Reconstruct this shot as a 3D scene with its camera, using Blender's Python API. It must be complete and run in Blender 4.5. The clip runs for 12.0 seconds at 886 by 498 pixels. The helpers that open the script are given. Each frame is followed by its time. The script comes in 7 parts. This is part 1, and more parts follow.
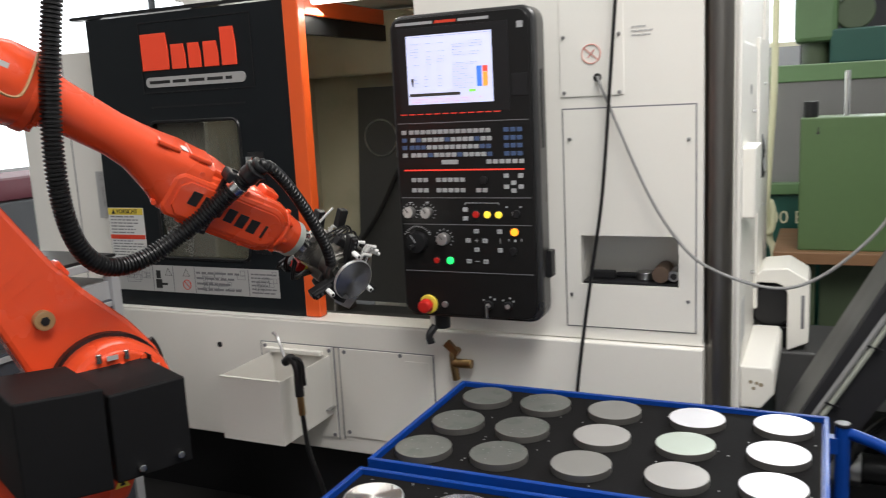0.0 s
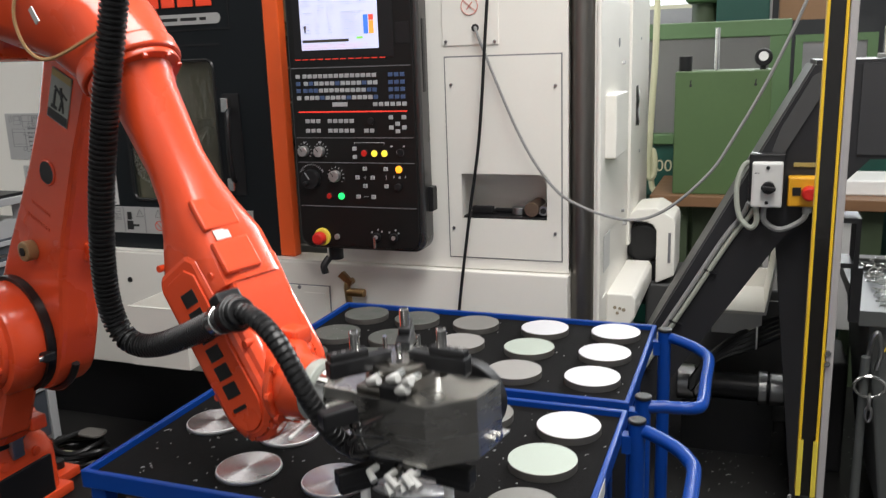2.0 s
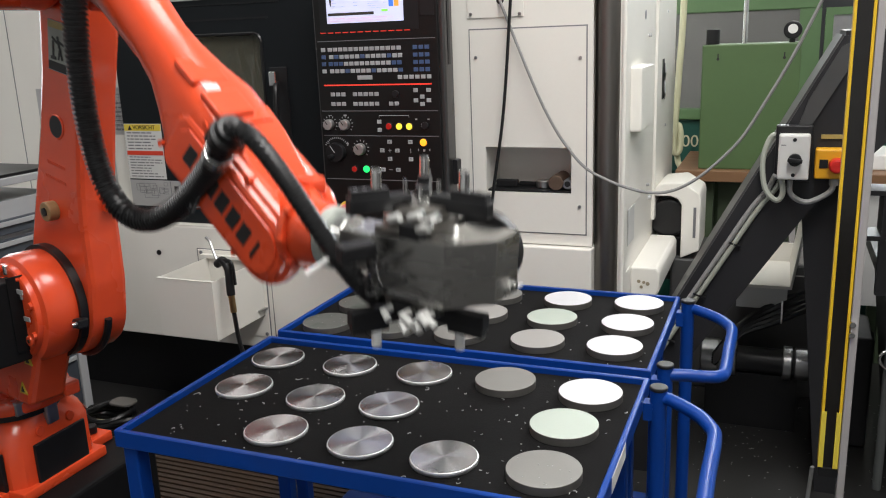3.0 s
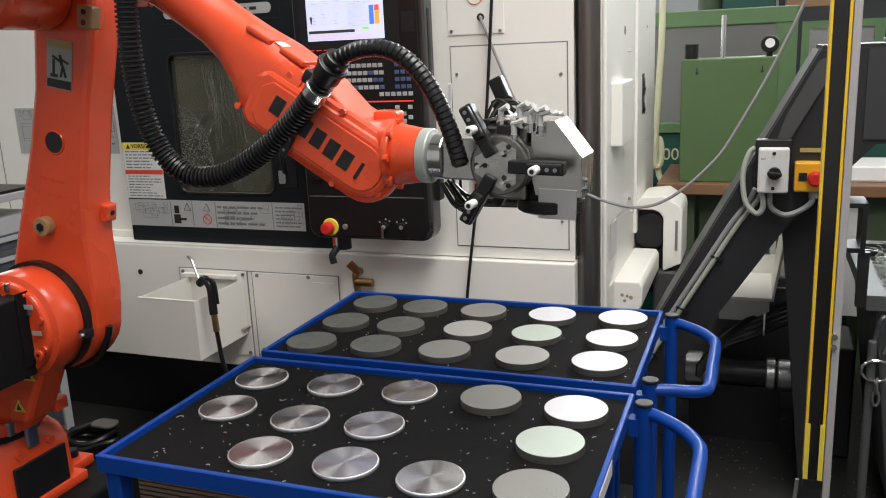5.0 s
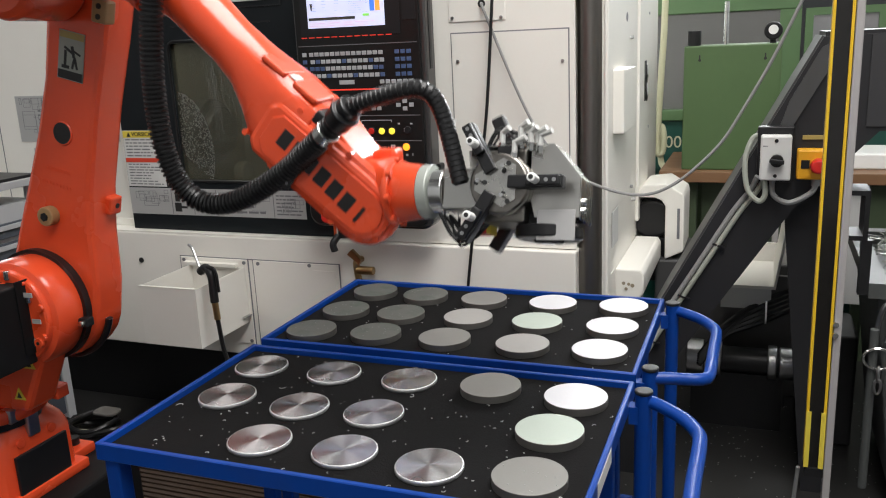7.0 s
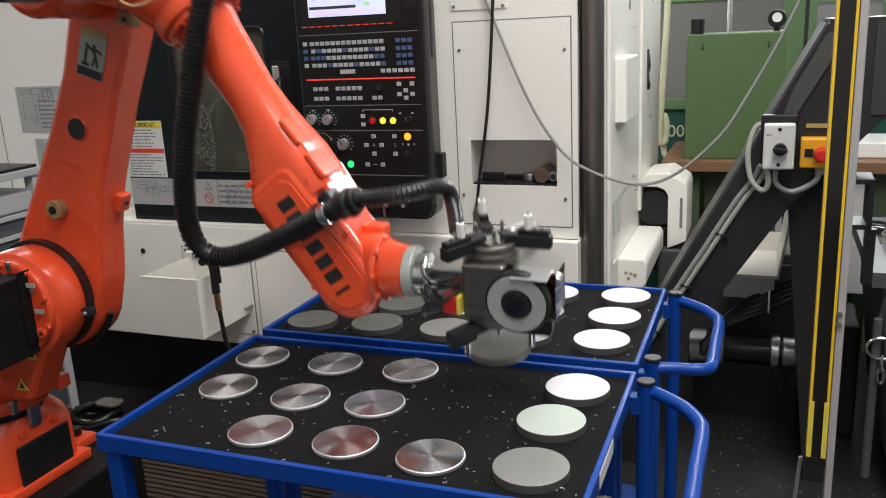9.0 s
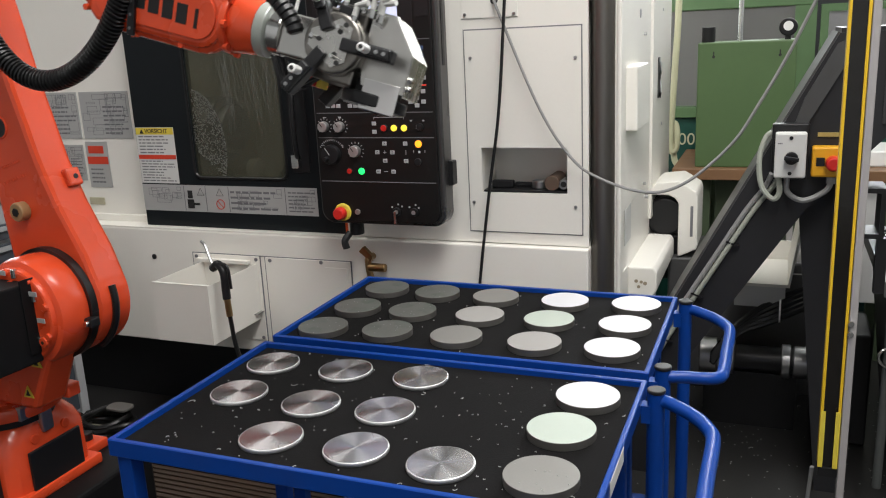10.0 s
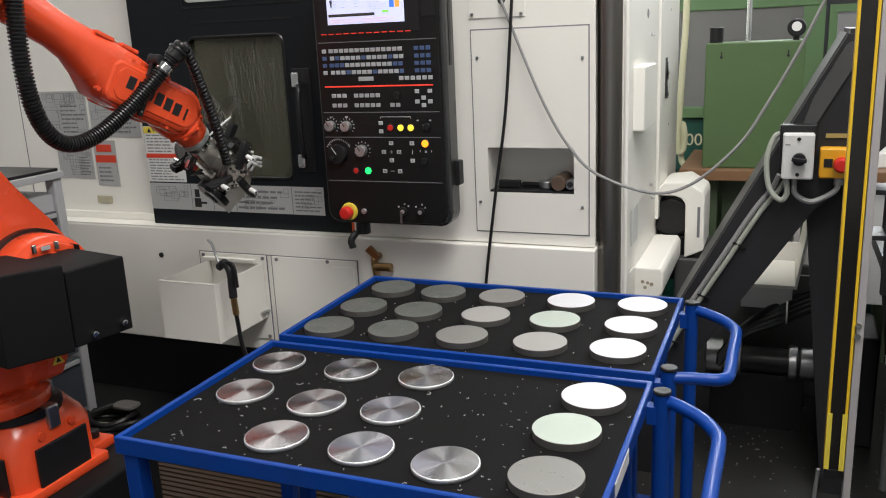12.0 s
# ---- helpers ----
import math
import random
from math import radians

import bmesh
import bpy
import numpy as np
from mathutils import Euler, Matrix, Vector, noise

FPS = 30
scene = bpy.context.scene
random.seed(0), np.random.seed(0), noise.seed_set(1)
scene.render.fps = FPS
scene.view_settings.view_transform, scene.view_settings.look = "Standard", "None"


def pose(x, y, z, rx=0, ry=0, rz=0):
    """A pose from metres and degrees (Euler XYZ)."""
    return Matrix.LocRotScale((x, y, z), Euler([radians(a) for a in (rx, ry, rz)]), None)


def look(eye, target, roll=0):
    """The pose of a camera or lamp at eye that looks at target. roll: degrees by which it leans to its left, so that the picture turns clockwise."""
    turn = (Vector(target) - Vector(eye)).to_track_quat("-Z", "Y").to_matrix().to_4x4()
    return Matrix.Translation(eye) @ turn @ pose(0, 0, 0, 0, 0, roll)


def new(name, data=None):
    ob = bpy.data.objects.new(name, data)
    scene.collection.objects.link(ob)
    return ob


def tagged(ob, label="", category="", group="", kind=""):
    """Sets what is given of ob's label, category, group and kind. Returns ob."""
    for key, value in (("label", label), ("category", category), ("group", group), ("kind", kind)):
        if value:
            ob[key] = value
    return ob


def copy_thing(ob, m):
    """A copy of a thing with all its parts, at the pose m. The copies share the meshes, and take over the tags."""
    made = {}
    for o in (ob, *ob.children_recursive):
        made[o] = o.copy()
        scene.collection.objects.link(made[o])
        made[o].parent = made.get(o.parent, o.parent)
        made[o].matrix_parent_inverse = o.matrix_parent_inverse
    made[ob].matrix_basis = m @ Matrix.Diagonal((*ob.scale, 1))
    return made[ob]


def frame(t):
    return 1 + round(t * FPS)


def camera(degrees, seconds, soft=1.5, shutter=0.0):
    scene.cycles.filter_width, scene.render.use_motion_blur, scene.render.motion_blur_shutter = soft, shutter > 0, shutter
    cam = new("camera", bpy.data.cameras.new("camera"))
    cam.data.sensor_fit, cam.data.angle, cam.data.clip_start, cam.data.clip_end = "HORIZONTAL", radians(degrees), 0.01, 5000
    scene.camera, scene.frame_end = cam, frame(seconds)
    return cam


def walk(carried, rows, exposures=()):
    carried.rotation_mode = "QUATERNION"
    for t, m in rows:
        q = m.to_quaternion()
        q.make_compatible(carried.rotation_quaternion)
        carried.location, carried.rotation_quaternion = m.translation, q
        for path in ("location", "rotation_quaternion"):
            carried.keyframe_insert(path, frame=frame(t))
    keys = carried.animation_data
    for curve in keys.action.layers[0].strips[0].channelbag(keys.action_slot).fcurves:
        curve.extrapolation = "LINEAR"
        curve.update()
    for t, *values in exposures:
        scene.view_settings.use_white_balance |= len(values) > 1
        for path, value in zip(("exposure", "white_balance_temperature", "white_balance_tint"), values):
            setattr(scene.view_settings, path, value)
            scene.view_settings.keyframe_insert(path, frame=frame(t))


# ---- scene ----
cam = camera(55.7, 12.0, soft=1.1, shutter=0.5)
PATH = [
    (0, (0.783, -2.779, 1.714), (-0.0390, -0.9890, 1.3670), -2.90),
    (0.4, (0.840, -2.832, 1.698), (0.1060, -1.0000, 1.3690), -2.25),
    (0.5, (0.862, -2.850, 1.688), (0.1453, -1.0110, 1.3648), -2.03),
    (1, (0.974, -2.882, 1.703), (0.2989, -1.0299, 1.3672), -1.95),
    (1.3, (0.998, -2.886, 1.702), (0.3450, -1.0330, 1.3280), -2.10),
    (1.5, (1.024, -2.930, 1.689), (0.3806, -1.0792, 1.2894), -1.25),
    (2, (1.048, -2.968, 1.669), (0.3688, -1.1411, 1.2217), -1.96),
    (2.5, (1.052, -2.985, 1.648), (0.3208, -1.1899, 1.1552), -2.39),
    (3, (1.058, -2.990, 1.648), (0.3260, -1.1947, 1.1558), -2.20),
    (5, (1.056, -2.986, 1.658), (0.3596, -1.1689, 1.1952), -2.58),
    (5.5, (1.057, -2.983, 1.656), (0.3628, -1.1657, 1.1903), -2.62),
    (6, (1.058, -2.981, 1.654), (0.3558, -1.1707, 1.1769), -2.71),
    (6.5, (1.057, -2.980, 1.654), (0.3555, -1.1717, 1.1667), -2.66),
    (7, (1.061, -2.977, 1.654), (0.3591, -1.1692, 1.1652), -2.67),
    (9, (1.061, -2.967, 1.651), (0.3542, -1.1671, 1.1398), -2.85),
    (9.5, (1.059, -2.969, 1.653), (0.3431, -1.1715, 1.1478), -2.85),
    (10, (1.059, -2.972, 1.654), (0.3314, -1.1764, 1.1595), -2.74),
    (10.5, (1.064, -2.974, 1.656), (0.3321, -1.1788, 1.1648), -2.79),
    (11, (1.060, -2.974, 1.656), (0.3225, -1.1815, 1.1642), -2.75),
    (11.5, (1.059, -2.972, 1.654), (0.3181, -1.1818, 1.1601), -2.62),
    (12, (1.060, -2.972, 1.655), (0.3180, -1.1819, 1.1600), -2.60),
]
walk(cam, [(t, look(eye, target, roll)) for t, eye, target, roll in PATH])

# ---- world, lights ----
world = bpy.data.worlds.new("world")
scene.world = world
world.use_nodes = True
wn = world.node_tree
sky = wn.nodes.new("ShaderNodeTexSky")
sky.sky_type = "NISHITA"
sky.sun_disc = False
sky.sun_elevation = radians(35)
sky.sun_rotation = radians(40)
wn.nodes["Background"].inputs[1].default_value = 0.12
wn.links.new(sky.outputs[0], wn.nodes["Background"].inputs[0])


def area(name, m, sx, sy, watts, color=(1, 0.975, 0.955)):
    d = bpy.data.lights.new(name, "AREA")
    d.shape, d.size, d.size_y, d.energy, d.color = "RECTANGLE", sx, sy, watts, color
    ob = new(name, d)
    ob.matrix_world = m
    return ob


# daylight in the long roof lights and in the window band of the far wall
area("roof_light_lamp", pose(-3.0, -0.9, 4.72), 1.0, 7.0, 65)
area("roof_light_lamp", pose(1.5, -2.3, 4.72), 1.5, 4.2, 420)
area("window_lamp", pose(2.7, 6.95, 3.45, 90, 0, 180), 4.4, 2.3, 1600, (0.95, 0.98, 1.0))
area("side_window_lamp", pose(-5.95, 4.1, 2.6, 0, -90, 0), 2.4, 4.8, 90, (0.95, 0.98, 1.0))
# the work lamp inside the machine
area("chamber_lamp", pose(-1.1, 0.18, 2.09, -25, 0, 0), 0.8, 0.05, 9, (1.0, 0.97, 0.85))
scene.view_settings.exposure = -0.66


# ---- materials ----
def mat(name, color, rough=0.5, metal=0.0, grain=40.0, vary=0.12, bump=0.05, stain=3.0, dirt=0.0, dirt_color=(0.03, 0.027, 0.02), coat=0.0, spec=0.5, stretch=(1, 1, 1)):
    m = bpy.data.materials.new(name)
    m.use_nodes = True
    nt = m.node_tree
    b = nt.nodes["Principled BSDF"]
    b.inputs["Metallic"].default_value = metal
    b.inputs["Coat Weight"].default_value = coat
    b.inputs["Specular IOR Level"].default_value = spec
    co = nt.nodes.new("ShaderNodeTexCoord")
    mp = nt.nodes.new("ShaderNodeMapping")
    mp.inputs["Scale"].default_value = stretch
    nt.links.new(co.outputs["Object"], mp.inputs["Vector"])
    fine = nt.nodes.new("ShaderNodeTexNoise")
    fine.inputs["Scale"].default_value, fine.inputs["Detail"].default_value = grain, 4
    big = nt.nodes.new("ShaderNodeTexNoise")
    big.inputs["Scale"].default_value, big.inputs["Detail"].default_value = stain, 5
    for n in (fine, big):
        nt.links.new(mp.outputs[0], n.inputs["Vector"])
    mix = nt.nodes.new("ShaderNodeMix")
    mix.data_type = "RGBA"
    mix.inputs[6].default_value = (*[c * (1 - vary) for c in color], 1)
    mix.inputs[7].default_value = (*[min(1, c * (1 + vary)) for c in color], 1)
    add = nt.nodes.new("ShaderNodeMath")
    add.operation = "MULTIPLY_ADD"
    add.inputs[1].default_value, add.inputs[2].default_value = 0.5, 0.0
    half = nt.nodes.new("ShaderNodeMath")
    half.operation = "MULTIPLY_ADD"
    half.inputs[1].default_value = 0.5
    nt.links.new(fine.outputs[0], add.inputs[0])
    nt.links.new(big.outputs[0], half.inputs[0])
    nt.links.new(add.outputs[0], half.inputs[2])
    nt.links.new(half.outputs[0], mix.inputs[0])
    out = mix.outputs[2]
    if dirt:
        ramp = nt.nodes.new("ShaderNodeMapRange")
        ramp.inputs[1].default_value, ramp.inputs[2].default_value = 0.52, 0.72
        ramp.inputs[4].default_value = dirt
        nt.links.new(big.outputs[0], ramp.inputs[0])
        d = nt.nodes.new("ShaderNodeMix")
        d.data_type = "RGBA"
        d.inputs[7].default_value = (*dirt_color, 1)
        nt.links.new(ramp.outputs[0], d.inputs[0])
        nt.links.new(out, d.inputs[6])
        out = d.outputs[2]
    nt.links.new(out, b.inputs["Base Color"])
    rr = nt.nodes.new("ShaderNodeMapRange")
    rr.inputs[3].default_value, rr.inputs[4].default_value = max(0.02, rough * 0.8), min(1, rough * 1.2)
    nt.links.new(big.outputs[0], rr.inputs[0])
    nt.links.new(rr.outputs[0], b.inputs["Roughness"])
    if bump:
        bp = nt.nodes.new("ShaderNodeBump")
        bp.inputs["Strength"].default_value, bp.inputs["Distance"].default_value = bump, 0.004
        nt.links.new(fine.outputs[0], bp.inputs["Height"])
        nt.links.new(bp.outputs[0], b.inputs["Normal"])
    return m


def glow(name, color, strength):
    m = bpy.data.materials.new(name)
    m.use_nodes = True
    b = m.node_tree.nodes["Principled BSDF"]
    b.inputs["Base Color"].default_value = (*color, 1)
    b.inputs["Emission Color"].default_value = (*color, 1)
    b.inputs["Emission Strength"].default_value = strength
    return m


def turned_metal(name, color, rough, aniso):
    """Faced on a lathe: fine rings round the local z axis, with the fan-shaped sheen they give."""
    m = mat(name, color, rough, 1.0, 90, 0.06, 0.0, 4.0)
    nt = m.node_tree
    b = nt.nodes["Principled BSDF"]
    b.inputs["Anisotropic"].default_value = aniso
    tan = nt.nodes.new("ShaderNodeTangent")
    tan.direction_type, tan.axis = "RADIAL", "Z"
    nt.links.new(tan.outputs[0], b.inputs["Tangent"])
    b.inputs["Anisotropic Rotation"].default_value = 0.25
    return m


ORANGE = mat("robot_orange_paint", (0.74, 0.076, 0.022), 0.27, grain=25, vary=0.05, bump=0.03, coat=0.3)
DOOR_ORANGE = mat("door_orange_paint", (0.80, 0.11, 0.02), 0.35, vary=0.05, bump=0.02)
WHITE = mat("machine_white_paint", (0.80, 0.78, 0.722), 0.38, grain=120, vary=0.03, bump=0.02, stain=1.6, dirt=0.06, dirt_color=(0.35, 0.3, 0.2))
CREAM = mat("inner_cream_paint", (0.46, 0.43, 0.31), 0.5, vary=0.08, bump=0.03, dirt=0.4, dirt_color=(0.22, 0.2, 0.12))
DARK = mat("door_dark_paint", (0.0068, 0.009, 0.0108), 0.42, vary=0.08, bump=0.02, spec=0.25)
BLACK = mat("black_plastic", (0.011, 0.011, 0.012), 0.38, vary=0.15, bump=0.05, spec=0.35)
RUBBER = mat("black_rubber", (0.009, 0.009, 0.0095), 0.34, vary=0.2, bump=0.04, spec=0.45)
BOXBLACK = mat("black_sheet", (0.008, 0.008, 0.0085), 0.55, vary=0.2, bump=0.06, spec=0.12)
BLUE = mat("cart_blue_paint", (0.0023, 0.041, 0.245), 0.34, vary=0.1, bump=0.03, stain=6, dirt=0.15, spec=0.28)
MAT = mat("anti_slip_mat", (0.0058, 0.0055, 0.0056), 0.9, grain=260, vary=0.35, bump=0.25, stain=5, spec=0.1)
STEEL = mat("steel_grey", (0.42, 0.42, 0.42), 0.35, 1.0, vary=0.15, dirt=0.2)
CHROME = mat("bright_metal", (0.72, 0.72, 0.7), 0.18, 1.0, vary=0.05)
STAINLESS = mat("brushed_sheet", (0.56, 0.55, 0.52), 0.27, 1.0, grain=30, vary=0.12, bump=0.04, stain=8, dirt=0.15, dirt_color=(0.2, 0.19, 0.16), stretch=(1, 6, 1))
PILLAR = mat("dark_steel_column", (0.20, 0.19, 0.175), 0.38, 1.0, grain=12, vary=0.2, stretch=(6, 6, 0.4))
ALU = mat("aluminium", (0.62, 0.61, 0.6), 0.42, 1.0, vary=0.08)
STICKER = mat("grey_green_sticker", (0.30, 0.32, 0.28), 0.5, vary=0.06, bump=0)
# one sawn steel in five tones: reflected light is put into the colour
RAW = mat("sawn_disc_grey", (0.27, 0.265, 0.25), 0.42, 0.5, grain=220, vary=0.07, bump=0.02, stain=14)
RAW_MID_SHEEN = mat("sawn_disc_mid_sheen", (0.42, 0.41, 0.395), 0.42, 0.5, grain=220, vary=0.05, bump=0.02, stain=12)
RAW_DARK_SHEEN = mat("sawn_disc_dark_sheen", (0.17, 0.175, 0.162), 0.4, 0.5, grain=160, vary=0.14, bump=0.03, stain=26, dirt=0.5, dirt_color=(0.09, 0.12, 0.10))
RAW_GREEN_SHEEN = mat("sawn_disc_green_sheen", (0.46, 0.52, 0.46), 0.42, 0.3, grain=220, vary=0.06, bump=0.02, stain=9)
RAW_BRIGHT_SHEEN = mat("sawn_disc_bright_sheen", (0.66, 0.66, 0.69), 0.42, 0.3, grain=220, vary=0.07, bump=0.02, stain=9)
SHINE = turned_metal("turned_disc", (0.74, 0.74, 0.75), 0.26, 0.85)
RIM = mat("disc_rim", (0.24, 0.23, 0.215), 0.45, 0.8, grain=70, vary=0.15)
RIMSHINE = mat("turned_rim", (0.80, 0.80, 0.80), 0.5, 1.0, vary=0.05)
GREEN = mat("green_paint", (0.074, 0.132, 0.048), 0.5, vary=0.07, bump=0.03, stain=2, dirt=0.1)
PALEGREEN = mat("pale_green_paint", (0.095, 0.175, 0.075), 0.45, vary=0.06, dirt=0.1)
TEAL = mat("teal_paint", (0.008, 0.070, 0.052), 0.45, vary=0.08)
OLIVE = mat("dark_green_paint", (0.06, 0.085, 0.045), 0.55, vary=0.1)
CURTAIN = mat("curtain_yellow", (0.74, 0.47, 0.02), 0.4, vary=0.06)
CHIPS = mat("chip_grey", (0.20, 0.20, 0.19), 0.5, 0.3, vary=0.3)
POSTGREY = mat("post_grey", (0.42, 0.40, 0.39), 0.4, 0.2, vary=0.06)
YELLOW = mat("yellow_paint", (0.70, 0.34, 0.012), 0.4, vary=0.06)
CONVEYOR = mat("conveyor_paint", (0.012, 0.012, 0.014), 0.55, vary=0.15, bump=0.05)
CONVEYOR_TOP = mat("conveyor_grey", (0.06, 0.06, 0.06), 0.45, vary=0.12, dirt=0.15)
GREYBOX = mat("switch_grey", (0.62, 0.62, 0.60), 0.45, vary=0.03)
FLOOR = mat("oily_floor", (0.020, 0.0195, 0.019), 0.34, grain=55, vary=0.3, bump=0.06, stain=1.4, dirt=0.5, dirt_color=(0.012, 0.011, 0.01))
WOOD = mat("wood_duckboard", (0.034, 0.020, 0.012), 0.45, grain=20, vary=0.3, bump=0.15, stretch=(1, 14, 1))
BENCHWOOD = mat("bench_wood", (0.20, 0.105, 0.05), 0.5, grain=18, vary=0.15, stretch=(1, 10, 10))
WALLPAINT = mat("hall_wall", (0.36, 0.36, 0.36), 0.8, vary=0.06, bump=0.04)
DARKWALL = mat("hall_dark", (0.035, 0.037, 0.04), 0.7, vary=0.1)
CEIL = mat("hall_ceiling", (0.42, 0.42, 0.41), 0.85, vary=0.06)
MAROON = mat("maroon_cloth", (0.08, 0.012, 0.02), 0.7, vary=0.15)
RIBGREY = mat("rib_grey", (0.16, 0.15, 0.14), 0.5, vary=0.1)
CARD = mat("cardboard", (0.34, 0.20, 0.11), 0.8, vary=0.06)
PAPER = mat("label_paper", (0.62, 0.62, 0.60), 0.55, vary=0.03, bump=0)
PLATE = mat("data_plate", (0.47, 0.47, 0.46), 0.4, 0.3, vary=0.04, bump=0)
INK = mat("ink_grey", (0.17, 0.17, 0.18), 0.6, vary=0.1, bump=0)
INKPALE = mat("ink_pale", (0.45, 0.44, 0.43), 0.6, vary=0.1, bump=0)
INKBLACK = mat("ink_black", (0.012, 0.012, 0.012), 0.5, bump=0)
REDINK = mat("red_print", (0.62, 0.05, 0.02), 0.5, vary=0.05, bump=0)
REDPALE = mat("faded_red_print", (0.66, 0.30, 0.25), 0.5, vary=0.15, bump=0)
# weak emission added to brighten the red logo, which is no lamp
LOGO_RED_GLOW = glow("logo_red_glow", (0.78, 0.06, 0.02), 0.25)
LABELYELLOW = mat("label_yellow", (0.70, 0.55, 0.06), 0.5, bump=0)
LABELOLD = mat("label_old_yellow", (0.36, 0.28, 0.09), 0.5, vary=0.1, bump=0)
KEY = mat("key_grey", (0.36, 0.36, 0.37), 0.5, vary=0.05, bump=0)
KEYBLUE = mat("key_blue", (0.06, 0.10, 0.21), 0.5, vary=0.05, bump=0)
KEYWHITE = mat("key_white", (0.40, 0.41, 0.42), 0.45, vary=0.04, bump=0)
REDKNOB = mat("red_knob", (0.55, 0.02, 0.015), 0.3, vary=0.05, bump=0)
PANELBLACK = mat("panel_film", (0.009, 0.0087, 0.0087), 0.3, grain=200, vary=0.1, bump=0.02, spec=0.3)
FRAMEGREY = mat("panel_frame", (0.10, 0.10, 0.10), 0.28, 0.85, vary=0.08)
WHITEPLASTIC = mat("white_plastic", (0.78, 0.78, 0.76), 0.35, vary=0.03, bump=0)
HOSECREAM = mat("cream_hose", (0.55, 0.54, 0.36), 0.45, vary=0.08)
CABLE = mat("grey_cable", (0.24, 0.24, 0.235), 0.5, vary=0.06)
GREYGREEN = mat("sheath_grey", (0.33, 0.35, 0.30), 0.5, vary=0.06)
BRASS = mat("brass", (0.34, 0.22, 0.10), 0.35, 1.0, vary=0.15)
CASTBROWN = mat("tan_bush", (0.33, 0.20, 0.09), 0.4, vary=0.1)
SHAVING = mat("bright_shaving", (0.42, 0.42, 0.41), 0.4, 0.25, vary=0.3)
FITTING = mat("fitting_white", (0.50, 0.50, 0.48), 0.4, vary=0.05, bump=0)
SWARF = mat("metal_swarf", (0.62, 0.61, 0.58), 0.25, 1.0, vary=0.2)
BIN = mat("bin_grey", (0.075, 0.08, 0.078), 0.5, 0.2, vary=0.15, bump=0.05, dirt=0.25)
DRAWER = mat("drawer_grey", (0.40, 0.41, 0.42), 0.45, vary=0.04, dirt=0.1)
DRAWERDARK = mat("drawer_dark", (0.055, 0.065, 0.08), 0.45, vary=0.06)
HEADGREY = mat("conveyor_head_grey", (0.028, 0.028, 0.030), 0.6, vary=0.1, bump=0.04)
GRIPSTEEL = mat("gripper_steel", (0.25, 0.235, 0.215), 0.33, 1.0, vary=0.25, bump=0.05, stain=18, dirt=0.5)
BLANKET = mat("insulation_mesh", (0.30, 0.30, 0.29), 0.4, 0.6, grain=90, vary=0.5, bump=0.5)
SCREEN = glow("screen_light", (0.55, 0.58, 0.76), 1.12)
SCREENLINE = glow("screen_line", (0.34, 0.36, 0.50), 0.8)
SCREENBLUE = glow("screen_blue", (0.06, 0.20, 0.75), 0.9)
SCREENORANGE = glow("screen_orange", (0.85, 0.36, 0.06), 0.9)
SCREENRED = glow("screen_red", (0.75, 0.08, 0.05), 0.9)
SCREENDARK = glow("screen_dark", (0.04, 0.035, 0.03), 0.3)
SCREENPINK = glow("screen_pink", (0.72, 0.45, 0.62), 0.9)
SCREENGREEN = glow("screen_green", (0.25, 0.7, 0.1), 0.9)
LAMPAMBER = glow("lamp_amber", (1.0, 0.36, 0.02), 2.0)
LAMPGREEN = glow("lamp_green", (0.02, 0.95, 0.18), 1.8)
LAMPYELLOW = glow("lamp_yellow", (0.95, 0.72, 0.06), 1.3)
LEDRED = glow("led_red", (0.8, 0.05, 0.03), 0.9)
DAY = glow("daylight_pane", (0.93, 0.97, 1.0), 2.6)
ROOFDAY = glow("roof_daylight", (1.0, 0.98, 0.95), 2.4)
LAMPTUBE = glow("lamp_tube", (1.0, 0.98, 0.9), 3.0)
FLANGE = mat("flange_paint", (0.42, 0.45, 0.41), 0.35, 0.2, vary=0.05, bump=0.01)
STAIN = mat("oil_stain", (0.30, 0.25, 0.17), 0.4, vary=0.2, bump=0)
RINGLED = mat("ring_diffuser", (0.36, 0.36, 0.35), 0.5, grain=150, vary=0.12, bump=0.1)
LENS = mat("lens_glass", (0.01, 0.01, 0.012), 0.05, bump=0)


def glass(name, color, alpha, rough=0.05):
    m = bpy.data.materials.new(name)
    m.use_nodes = True
    b = m.node_tree.nodes["Principled BSDF"]
    b.inputs["Base Color"].default_value = (*color, 1)
    b.inputs["Roughness"].default_value = rough
    b.inputs["Alpha"].default_value = alpha
    return m


PANE = glass("oily_pane", (0.06, 0.06, 0.042), 0.62, 0.08)
SHEET = glass("clear_sheet", (0.22, 0.22, 0.20), 0.4, 0.12)
HAZE = glass("hazy_sheet", (0.17, 0.17, 0.165), 0.75, 0.2)


# ---- mesh helpers ----
def box(bm, x0, x1, y0, y1, z0, z1, m=None, bevel=0.0):
    b2 = bmesh.new()
    bmesh.ops.create_cube(b2, size=1)
    bmesh.ops.scale(b2, vec=(x1 - x0, y1 - y0, z1 - z0), verts=b2.verts)
    bmesh.ops.translate(b2, vec=((x0 + x1) / 2, (y0 + y1) / 2, (z0 + z1) / 2), verts=b2.verts)
    if bevel:
        bmesh.ops.bevel(b2, geom=b2.edges[:], offset=bevel, segments=2, affect="EDGES", profile=0.5)
    return join(bm, b2, m)


